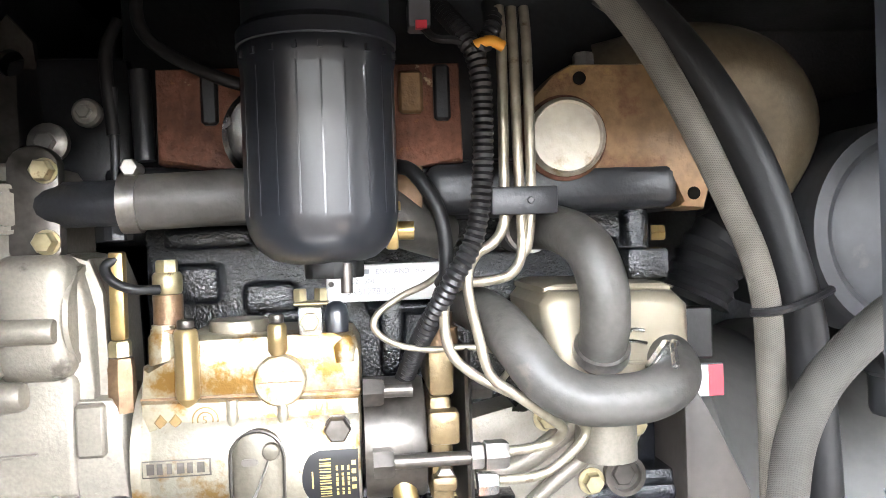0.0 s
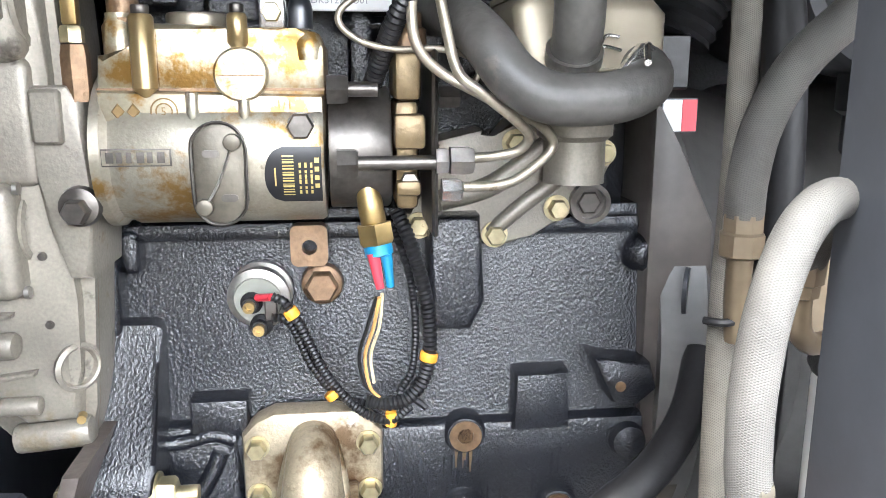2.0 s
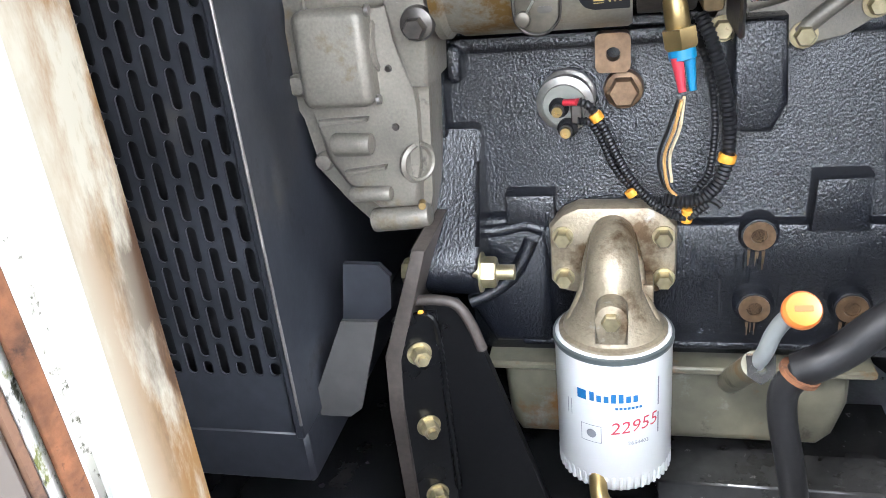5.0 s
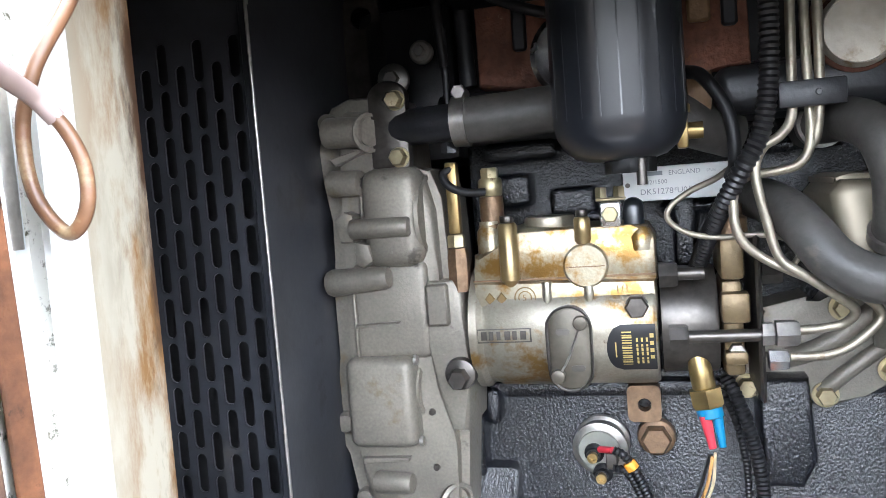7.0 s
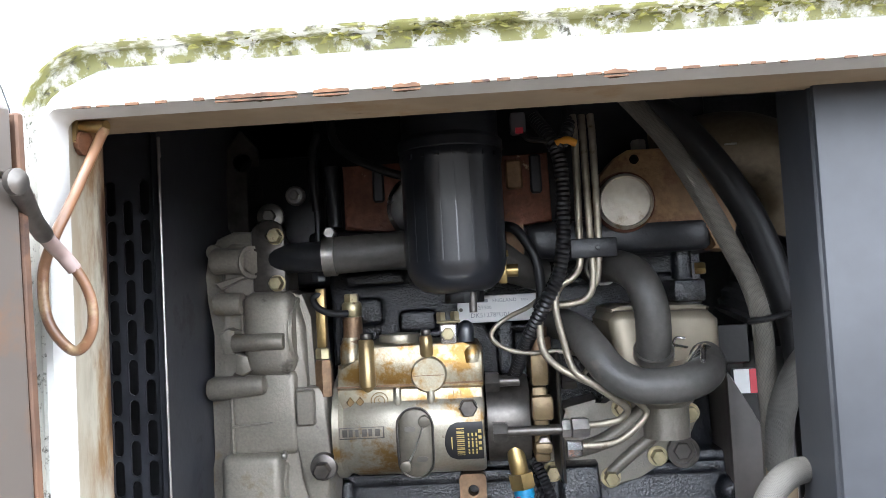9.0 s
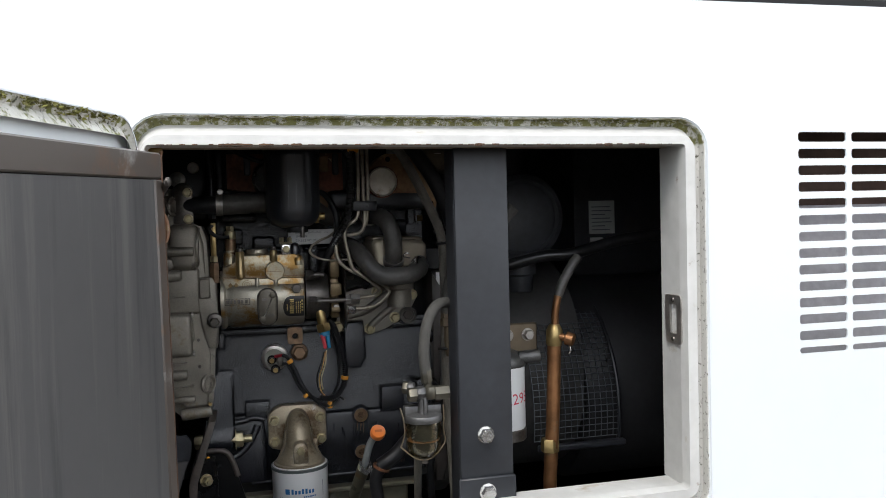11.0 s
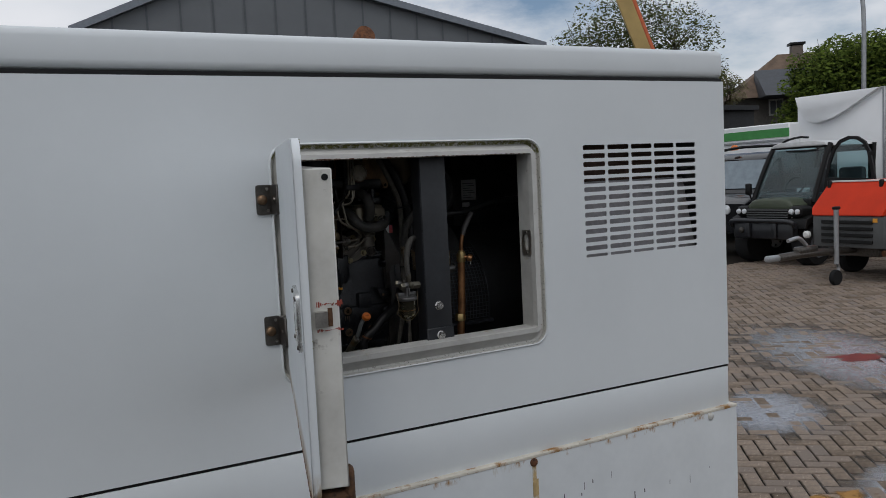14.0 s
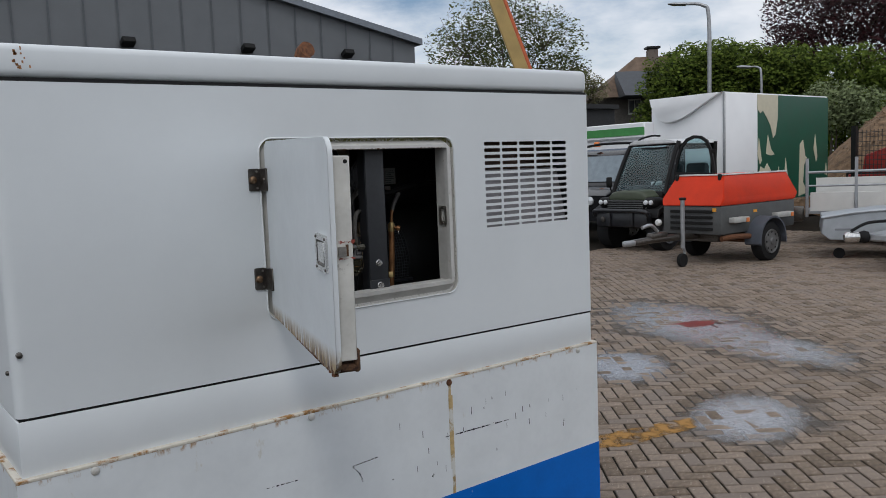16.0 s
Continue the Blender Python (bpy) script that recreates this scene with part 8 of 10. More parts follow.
part("hand_figures", wrap(text_mesh(B(), "2295", 0.026, Matrix.Translation((-0.036, -0.0004, 1.243)) @ UPRIGHT @ Matrix.Rotation(radians(3), 4, 'Z')), 0.226, 0.222, 0.0387, 42), PRINT_RED, f2, "red handwritten figures", smooth=0)
part("print_panel", wrap(bars([(-0.014, 0.0, 1.268, 1.288)]), 0.226, 0.222, 0.0387, -30), PRINT_RED, f2, "plain red printed block", smooth=0)
part("print_lines", wrap(bars([(-0.014 + i * 0.004, -0.0125 + i * 0.004, 1.235, 1.262) for i in range(4)]), 0.226, 0.222, 0.0387, -30), PRINT_RED, f2, smooth=0)
part("inlet_pipe", tube(B(), [(0.1345, 0.165, 1.376), (0.1350, 0.166, 1.362), (0.139, 0.169, 1.350), (0.150, 0.176, 1.342), (0.166, 0.186, 1.340), (0.180, 0.195, 1.340)], 0.0058, 14), TAN_METAL, f2)
part("inlet_ferrule", lathe(B(), [(0.0075, 0), (0.0098, 0.002), (0.0098, 0.013), (0.0085, 0.014), (0.0085, 0.020), (0.0065, 0.021)], (0.1345, 0.163, 1.391), (0, 0.12, -1), 8), TAN_METAL, f2)
part("inlet_nut", hexbolt(B(), (0.178, 0.194, 1.340), (0.9, 0.3, 0), 0.018, 0.014), YELLOW_ZINC, f2)

tp = thing("drain_cock", (0.315, 0.205, 0.95), "aged copper drain pipe with brass cock and hose", "pipe")
part("pipe", tube(B(), [(0.300, 0.205, 0.94), (0.302, 0.205, 1.10), (0.308, 0.203, 1.20), (0.312, 0.202, 1.30), (0.313, 0.202, 1.335)], 0.0115, 20), COPPER, tp)
part("nut", hexbolt(B(), (0.303, 0.205, 1.155), (0.01, 0, 1), 0.027, 0.022), BRASS, tp)
part("valve_body", lathe(B(), [(0.0125, 0), (0.0140, 0.004), (0.0140, 0.026), (0.0110, 0.032), (0.0085, 0.036)], (0.313, 0.202, 1.335), (0.05, 0, 1), 24), BRASS, tp)
part("valve_knob", lathe(B(), [(0.006, 0), (0.006, 0.012), (0.011, 0.014), (0.011, 0.026), (0.008, 0.028)], (0.318, 0.195, 1.352), (0.8, -0.6, -0.25), 22), COPPER, tp)
part("chain", tube(B(), [(0.334, 0.186, 1.338), (0.336, 0.184, 1.328), (0.333, 0.186, 1.322)], 0.0015, 6), BRIGHT, tp)
part("copper_tail", tube(B(), [(0.315, 0.202, 1.365), (0.317, 0.202, 1.395), (0.322, 0.202, 1.420)], 0.0065, 16), COPPER, tp)
part("hose", tube(B(), [(0.322, 0.202, 1.418), (0.331, 0.203, 1.440), (0.350, 0.205, 1.470), (0.362, 0.21, 1.482)], 0.0082, 16), RUBBER, tp)
lm2 = solo("ribbed_cable", tube(B(), [(0.28, 0.36, 1.462), (0.345, 0.34, 1.479), (0.400, 0.33, 1.482), (0.452, 0.33, 1.494), (0.512, 0.33, 1.507), (0.580, 0.33, 1.513), (0.66, 0.35, 1.515)], 0.0115, 16, corr=0.0009, pitch=0.006), CONDUIT, "thick black ribbed cable across the bay", "cable")
card = thing("spec_card", (0.59, 0.60, 1.48), "small pale printed card on a black box", "sign")
part("sheet", box(B(), 0.560, 0.622, 0.6005, 0.6022, 1.512, 1.586), LABEL_WHITE, card)
part("sheet", box(B(), 0.562, 0.592, 0.6005, 0.6022, 1.487, 1.504), LABEL_WHITE, card)
bm = B()
for k in range(7):
    box(bm, 0.566, 0.566 + (0.044, 0.032, 0.048)[k % 3], 0.5992, 0.6003, 1.520 + k * 0.0085, 1.5222 + k * 0.0085)
part("print_bars", bm, PRINT_GREY, card)


# ---------------------------------------------------------------- yard: distant things
def leaf_cloud(bm, centres, count, leaf, rng, flat=0.8):
    """Many small leaves spread through lumpy shells round the centres (x, y, z, radius)."""
    total = sum(c[3] ** 2 for c in centres)
    for cx, cy, cz, cr in centres:
        for _ in range(int(count * cr ** 2 / total)):
            d = Vector((rng.gauss(0, 1), rng.gauss(0, 1), rng.gauss(0, 1))).normalized()
            lump = 1 + 0.28 * noise.noise(d * 2.3 + Vector((cx, cy, cz)))
            r = cr * lump * (rng.random() ** 0.33)
            p = Vector((cx, cy, cz)) + Vector((d.x * r, d.y * r, d.z * r * flat))
            if noise.noise(p * (1.3 / max(0.5, cr * 0.5))) < -0.26:
                continue
            u = Vector((rng.gauss(0, 1), rng.gauss(0, 1), rng.gauss(0, 1))).normalized()
            v = u.orthogonal().normalized()
            s = leaf * rng.uniform(0.6, 1.4)
            bm.faces.new([bm.verts.new(p + q) for q in (-u * s, v * s * 0.55, u * s, -v * s * 0.55)])
    return bm


def limb(bm, a, b, r0, r1, n=7):
    a, b = Vector(a), Vector(b)
    mid = a.lerp(b, 0.5) + Vector((0.06 * (b - a).length * math.sin(a.x * 7 + b.z), 0.05 * (b - a).length * math.cos(b.x * 5), 0))
    tube(bm, [a, mid, b], r0, n, 3, end=r1 / r0)


def tree(name, x, y, height, crowns, leaf_mat, count, leaf, label, seed, trunk_r=0.18, bark=None, twigs=0):
    rng = random.Random(seed)
    t = thing(name, (x, y, 0), label, "tree")
    bm = B()
    fork = height * 0.32
    tube(bm, [(x, y, 0), (x + 0.05, y, fork * 0.5), (x, y + 0.05, fork), (x, y, height * 0.62)], trunk_r, 10, 4, end=0.35)
    for cx, cy, cz, cr in crowns:
        limb(bm, (x, y, fork * rng.uniform(0.7, 1.3)), (cx, cy, cz), trunk_r * 0.5, trunk_r * 0.12)
        for _ in range(6 + twigs):
            d = Vector((rng.gauss(0, 1), rng.gauss(0, 1), abs(rng.gauss(0, 1)))).normalized() * cr * rng.uniform(0.6, 1.05)
            limb(bm, (cx - d.x * 0.1, cy - d.y * 0.1, cz - cr * 0.2), (cx + d.x, cy + d.y, cz + d.z), trunk_r * 0.12, trunk_r * 0.03, 5)
    part("trunk", bm, bark or BARK, t)
    part("crown", leaf_cloud(B(), crowns, count, leaf, rng), leaf_mat, t, smooth=0)
    return t


BARK = mat("bark", (0.10, 0.085, 0.065), 0.9, var=0.3, scale=12, bump=0.4)
LEAF_SPRING = mat("young green leaves", (0.060, 0.080, 0.020), 0.85, var=0.2, bump=0, per_object=0.5, pmix=(0.095, 0.105, 0.034), spec=0.1)
LEAF_GREEN = mat("deep green leaves", (0.048, 0.095, 0.012), 0.85, var=0.2, bump=0, per_object=0.8, pmix=(0.125, 0.160, 0.026), spec=0.12)
LEAF_RED = mat("copper leaves", (0.040, 0.013, 0.015), 0.6, var=0.2, bump=0, per_object=0.6, spec=0.15)
LEAF_GOLD = mat("budding twigs", (0.15, 0.115, 0.05), 0.7, var=0.2, bump=0, per_object=0.4, pmix=(0.09, 0.10, 0.03))
LEAF_MAY = mat("pale blossom and leaves", (0.10, 0.14, 0.04), 0.8, var=0.2, bump=0, per_object=0.9, pmix=(0.22, 0.26, 0.14), spec=0.12)
tree("birch_tree", 22.3, 23.3, 9.0, [(22.2, 23.4, 7.6, 2.0), (21.0, 24.2, 6.6, 1.7), (23.6, 22.2, 6.8, 1.8), (22.2, 23.3, 5.2, 2.2), (24.2, 21.6, 5.2, 1.4), (20.6, 24.6, 5.2, 1.4)], LEAF_SPRING, 22000, 0.072, "open spring-green tree behind the yard", 11, twigs=14)
tree("budding_tree", 32.4, 28.3, 7.5, [(32.2, 28.5, 6.0, 1.4), (33.0, 27.7, 5.6, 1.0), (31.6, 29.3, 5.3, 1.2)], LEAF_GOLD, 8000, 0.065, "bare golden tree in bud", 12, twigs=34)
HEDGE = [(24.0, 15.3, 4.3, 1.7), (24.0, 16.4, 3.2, 1.1), (25.0, 13.6, 4.3, 1.7), (26.4, 11.0, 4.1, 1.5), (24.6, 14.4, 4.7, 1.4), (24.6, 13.6, 2.4, 2.0), (26.6, 10.6, 2.2, 1.8), (24.0, 16.5, 1.6, 1.2), (28.0, 9.6, 3.4, 1.6), (29.5, 8.2, 3.0, 1.6), (31, 6.6, 2.8, 1.6), (24.2, 16.1, 4.4, 1.0), (25.6, 12.4, 4.2, 1.5)]
tree("green_tree", 24.4, 14.8, 5.8, HEDGE[:3] + HEDGE[4:6] + [HEDGE[7]] + HEDGE[11:], LEAF_GREEN, 105000, 0.065, "dense round green tree behind the trailers", 13)
tree("green_shrub", 27.2, 10.4, 4.2, [HEDGE[3], HEDGE[6]] + HEDGE[8:11], LEAF_GREEN, 60000, 0.070, "dark green shrubs behind the wood chips", 14)
tree("copper_beech", 29.9, 12.6, 9.5, [(29.7, 13.2, 7.0, 2.0), (30.6, 11.4, 7.2, 2.2), (31.4, 9.6, 6.6, 2.2), (29.2, 13.9, 5.6, 1.4), (30.8, 10.8, 5.0, 2.2), (31.2, 10.4, 8.8, 1.8)], LEAF_RED, 42000, 0.075, "dark copper-leaved beech tree", 15)
tree("may_shrub", 23.2, 9.6, 3.6, [(23.2, 9.6, 3.0, 1.05), (23.6, 8.8, 2.8, 0.9), (22.9, 10.4, 2.6, 0.9)], LEAF_MAY, 9000, 0.06, "pale flowering shrub behind the trailer", 17, 0.08)
tree("hedge_tree", 19.0, 27.0, 6.6, [(19.0, 26.6, 5.6, 1.0), (18.2, 27.6, 5.2, 1.0), (20.0, 26.0, 5.0, 1.3)], LEAF_SPRING, 2600, 0.08, "thin pale tree beside the shed", 16, twigs=20)

SHED = mat("grey shed cladding", (0.135, 0.145, 0.155), 0.5, 0.1, var=0.06, scale=1.5, bump=0.02)
shed = thing("grey_shed", (9.3, 24.7, 0), "large dark grey steel-clad shed with gable roof", "building")
sa, sb = Vector((1.42, 22.8, 0)), Vector((16.46, 21.75, 0))
EAVE, RIDGE, RIDGE_U = 6.24, 8.33, 4.72
sd = (sb - sa).normalized()
sn = Vector((-sd.y, sd.x, 0))
span = (sb - sa).length
def sh(u, v, z):
    return sa + sd * u + sn * v + Vector((0, 0, z))
bm = B()
gable = [(0, 0), (span, 0), (span, EAVE), (RIDGE_U, RIDGE), (0, EAVE)]
fa = [bm.verts.new(sh(u, 0, z)) for u, z in gable]
fb = [bm.verts.new(sh(u, 22, z)) for u, z in gable]
bm.faces.new(fa)
bm.faces.new(fb[::-1])
for i in range(5):
    bm.faces.new((fa[i], fb[i], fb[(i + 1) % 5], fa[(i + 1) % 5]))
part("wall", bm, SHED, shed, smooth=0)
for k in range(1, 16):
    u = span * k / 16
    top = EAVE + (RIDGE - EAVE) * (u / RIDGE_U if u < RIDGE_U else (span - u) / (span - RIDGE_U))
    bm = B()
    bm.faces.new([bm.verts.new(sh(*q)) for q in ((u - 0.03, -0.03, 0), (u + 0.03, -0.03, 0), (u + 0.03, -0.03, top), (u - 0.03, -0.03, top))])
    part("cladding_joint", bm, mat("joint shade", (0.09, 0.10, 0.11), 0.6) if k == 1 else bpy.data.materials["joint shade"], shed)
bm = B()
for u0, u1, z0_, z1_ in ((-0.2, RIDGE_U, EAVE - 0.1, RIDGE + 0.03), (RIDGE_U, span + 0.2, RIDGE + 0.03, EAVE - 0.1)):
    q = [sh(u0, -0.25, z0_), sh(u1, -0.25, z1_), sh(u1, 22, z1_), sh(u0, 22, z0_)]
    lo_ = [bm.verts.new(p) for p in q]
    hi_ = [bm.verts.new(p + Vector((0, 0, 0.22))) for p in q]
    bm.faces.new(lo_[::-1])
    bm.faces.new(hi_)
    for i in range(4):
        bm.faces.new((lo_[i], lo_[(i + 1) % 4], hi_[(i + 1) % 4], hi_[i]))
part("roof", bm, mat("shed verge", (0.19, 0.21, 0.24), 0.45, 0.2), shed, smooth=0)
for u in (4.9, 12.2, 8.6):
    c = sh(u, -0.2, EAVE - 0.55)
    part("wall_lamp", box(B(), -0.2, 0.2, -0.16, 0.16, -0.1, 0.1, 0.03, 1, m=Matrix.Translation(c) @ Matrix.Rotation(radians(-25), 4, 'X')), PRINT_BLACK, shed)

THATCH = mat("thatch", (0.15, 0.105, 0.075), 0.95, var=0.25, scale=3, bump=0.3, bscale=30)
SLATE = mat("slate", (0.06, 0.065, 0.075), 0.6, var=0.2, scale=4, bump=0.2, bscale=20)
house = thing("thatched_house", (39, 29.5, 0), "old house with brown thatched roof and chimney", "house")
hm = Matrix.Translation((38.4, 29.1, 0)) @ Matrix.Rotation(radians(-38), 4, 'Z') @ Matrix.Diagonal((0.62, 0.8, 1.0, 1))
def hpart(name, bm, m_, parent=house, label=""):
    bmesh.ops.transform(bm, matrix=hm, verts=bm.verts)
    return part(name, bm, m_, parent, label, smooth=0)
hpart("wall", box(B(), -4.2, 4.2, -2.6, 2.6, 0, 5.6), mat("dark brick wall", (0.11, 0.10, 0.09), 0.8, var=0.2))
rbm = B()
rv = [rbm.verts.new(p) for p in ((-4.9, -3.2, 5.3), (4.9, -3.2, 5.3), (4.9, 3.2, 5.3), (-4.9, 3.2, 5.3), (0.2, 0, 7.85), (4.5, 0, 7.85))]
for q in ((0, 1, 5, 4), (1, 2, 5), (2, 3, 4, 5), (3, 0, 4), (3, 2, 1, 0)):
    rbm.faces.new([rv[i] for i in q])
hpart("roof", rbm, THATCH)
hpart("lower_roof", prism(B(), [(-5.2, 5.25), (-1.6, 5.25), (-2.0, 6.85)], -2.4, 4.8, 'x'), SLATE)
ch = hpart("chimney", box(B(), 1.4, 2.3, -0.4, 0.4, 7.4, 8.25), mat("chimney brick", (0.16, 0.13, 0.11), 0.8))
hpart("chimney_cap", box(B(), 1.2, 2.5, -0.5, 0.5, 8.30, 8.42), PRINT_BLACK, ch)
for wx in (-1.4, 0.4, 2.2):
    w_ = hpart("window", box(B(), wx, wx + 1.2, -2.72, -2.60, 4.3, 5.2), FRAME_WHITE)
    hpart("pane", box(B(), wx + 0.1, wx + 0.55, -2.76, -2.73, 4.4, 5.1), SLATE, w_)
    hpart("pane", box(B(), wx + 0.65, wx + 1.1, -2.76, -2.73, 4.4, 5.1), SLATE, w_)
annex = solo("dark_barn", box(box(B(), 26.6, 29.2, 23.0, 25.6, 0, 4.1), 26.4, 29.3, 22.8, 25.7, 4.1, 4.3), mat("black boards", (0.025, 0.026, 0.028), 0.7, var=0.3, bump=0.2, bscale=20), "low black timber barn behind the yard", "building")

GALV = mat("galvanised steel", (0.36, 0.37, 0.38), 0.42, 0.7, var=0.12, scale=12, bump=0.05)
def street_lamp(x, y, h, arm, r, label):
    t = thing("street_lamp", (x, y, 0), label, "street lamp", "street lamps")
    part("pole", tube(B(), [(x, y, 0), (x, y, h * 0.5), (x, y, h * 0.93), (x - arm[0] * 0.25, y - arm[1] * 0.25, h), (x - arm[0], y - arm[1], h * 1.015)], r, 12, 5, end=0.6), GALV, t)
    part("head", lathe(B(), [(0.03, 0), (0.10, 0.1), (0.11, 0.45), (0.05, 0.62)], (x - arm[0] * 0.8, y - arm[1] * 0.8, h * 1.01), (-arm[0], -arm[1], 0.08), 14, 0.5), GALV, t)
street_lamp(21.08, 12.46, 6.35, (0.45, -0.62), 0.075, "tall grey street lamp with curved arm")
street_lamp(22.2, 11.35, 4.35, (-0.15, -0.50), 0.045, "slim grey street lamp before the trees")

CRANE_Y = mat("crane yellow", (0.42, 0.29, 0.10), 0.5, var=0.1, scale=4, bump=0.03)
cr_ = thing("crane_boom", (12.6, 11.9, 2.0), "raised yellow lattice boom with orange side", "crane")
ca, cb = Vector((12.75, 11.65, 2.6)), Vector((11.75, 12.6, 6.6))
cdir = (cb - ca).normalized()
cm2 = Matrix.Translation(ca) @ cdir.to_track_quat('Z', 'Y').to_matrix().to_4x4()
part("boom", box(B(), -0.16, 0.16, -0.16, 0.16, 0, 4.6, 0.02, 1, m=cm2), CRANE_Y, cr_)
part("inner_boom", box(B(), -0.10, 0.12, 0.165, 0.24, 0, 4.6, 0.01, 1, m=cm2), mat("crane orange", (0.55, 0.12, 0.04), 0.5), cr_)
part("boom_edge", box(B(), -0.19, -0.161, -0.12, 0.12, 0, 4.6, 0.005, 1, m=cm2), CRANE_Y, cr_)
for k in range(6):
    part("boom_hole", lathe(B(), [(0.05, 0), (0.05, 0.004)], cm2 @ Vector((0.02, -0.2445, 0.5 + k * 0.75)), cm2.to_3x3() @ Vector((0, -1, 0)), 12), PRINT_BLACK, cr_)
part("base", box(B(), 12.3, 13.6, 11.2, 12.6, 0, 2.7, 0.05, 1), CRANE_Y, cr_)

# white box trailer with painted green end
BOXW = mat("white box panel", (0.86, 0.87, 0.88), 0.35, var=0.03, scale=2, bump=0.01)
BOXG = mat("dark green panel paint", (0.006, 0.085, 0.05), 0.4, var=0.1, scale=3, bump=0.02)
BOXC = mat("cream paint", (0.60, 0.56, 0.42), 0.4, var=0.05, bump=0.01)
bt = thing("box_trailer", (15.1, 7.5, 0), "tall white box trailer with green and cream painted side", "trailer")
part("body", box(B(), 12.9, 17.1, 6.74, 8.50, 0.62, 2.88, 0.03, 2), BOXW, bt)
part("nose_panel", prism(B(), [(6.76, 2.87), (8.48, 2.87), (8.42, 2.70), (8.32, 2.50), (8.20, 2.39), (8.04, 2.34), (7.86, 2.36), (7.66, 2.42), (7.42, 2.53), (7.10, 2.70)], 12.80, 12.905, 'x', 0.02, 2), BOXW, bt, "raised white nose panel")
part("corner_trim", box(B(), 12.88, 12.92, 6.72, 6.76, 0.62, 2.88, 0.005, 1), GALV, bt)
part("green_field", box(B(), 14.12, 17.10, 6.732, 6.739, 0.64, 2.85), BOXG, bt)
part("cream_field", prism(B(), [(14.10, 2.85), (14.90, 2.85), (14.89, 2.35), (14.80, 2.02), (14.71, 1.95), (14.61, 2.20), (14.47, 2.36), (14.31, 2.52), (14.21, 2.46), (14.10, 2.55)], 6.724, 6.733, 'y'), BOXC, bt)
brng = random.Random(21)
for pts in ([(14.10, 1.10), (14.22, 1.36), (14.36, 1.30), (14.47, 1.42), (14.64, 1.24), (14.57, 1.02), (14.66, 0.86), (14.47, 0.80), (14.42, 0.64), (14.10, 0.64)],
            [(14.43, 1.62), (14.50, 2.02), (14.62, 1.72), (14.76, 1.60), (14.62, 1.58)],
            [(14.89, 0.66), (14.94, 1.34), (14.99, 0.66)],
            [(15.13, 0.72), (15.22, 1.52), (15.34, 1.00), (15.41, 0.74)],
            [(15.78, 0.66), (15.83, 1.80), (15.96, 1.90), (16.06, 1.54), (16.13, 1.50), (16.01, 1.34), (15.97, 0.96), (16.18, 0.72)],
            [(16.43, 1.70), (16.50, 2.02), (16.60, 1.52), (16.55, 1.40)],
            [(16.95, 1.10), (17.01, 1.36), (17.06, 1.08)],
            [(14.10, 1.62), (14.15, 1.95), (14.26, 1.48), (14.19, 1.40)]):
    part("brush_mark", prism(B(), pts, 6.722, 6.732, 'y'), BOXC, bt)
for k in range(9):      # dark strokes through the cream
    x, z = 14.14 + 0.07 * k + brng.uniform(0, 0.04), brng.uniform(0.72, 1.1)
    w, h = brng.uniform(0.012, 0.03), brng.uniform(0.12, 0.3)
    part("brush_mark", prism(B(), [(x - w, z), (x + w * 0.4, z - h * 0.2), (x + w, z + h * 0.5), (x + w * 0.2, z + h)], 6.718, 6.7215, 'y'), BOXG, bt)
for wx in (14.4, 15.3):
    part("wheel", lathe(B(), [(0.12, 0), (0.30, 0.0), (0.32, 0.03), (0.32, 0.15), (0.30, 0.18), (0.12, 0.18)], (wx, 6.80, 0.32), (0, 1, 0), 24), RUBBER_DARK, bt)
lowc = thing("white_container", (13.4, 10.0, 0), "low white container with green stripe", "container")
part("body", box(B(), 12.6, 15.0, 8.45, 12.5, 0.3, 2.40, 0.02, 1), BOXW, lowc)
part("stripe", box(B(), 12.585, 12.60, 8.45, 12.5, 2.13, 2.30), mat("stripe green", (0.06, 0.27, 0.07), 0.5), lowc)
part("ledge", box(B(), 12.57, 12.60, 8.45, 12.5, 2.05, 2.09), GALV, lowc)

TYRE = mat("tyre rubber", (0.012, 0.012, 0.0125), 0.8, var=0.2, bump=0.2, spec=0.25)
RIM_GREY = mat("dull silver rim", (0.13, 0.13, 0.128), 0.5, 0.2, var=0.2, spots=((0.25, 0.17, 0.06), 0.2, 14, 0.7))
def wheel(parent, x, y, r, w, axis=(0, 1, 0), rim=RIM_GREY):
    a = Vector(axis).normalized()
    c = Vector((x, y, r))
    ty = part("tyre", lathe(B(), [(r * 0.60, 0), (r * 0.93, 0.0), (r, w * 0.2), (r, w * 0.8), (r * 0.93, w), (r * 0.60, w)], c - a * w / 2, a, 32), TYRE, parent)
    part("rim", lathe(B(), [(r * 0.61, 0.02), (r * 0.59, 0.0), (r * 0.54, 0.010), (r * 0.46, 0.015), (r * 0.30, 0.008), (r * 0.18, 0.002), (r * 0.14, -0.012), (r * 0.03, -0.016)], c - a * (w / 2 + 0.02), a, 28), rim, ty)
    for k in range(8):
        an = 2 * math.pi * k / 8
        u, v, _ = frame_of(a)
        part("rim_slot", lathe(B(), [(r * 0.055, 0), (r * 0.055, 0.004)], c - a * (w / 2 + 0.008) + (u * math.cos(an) + v * math.sin(an)) * r * 0.46, -a, 10), PRINT_BLACK, ty)
    return ty

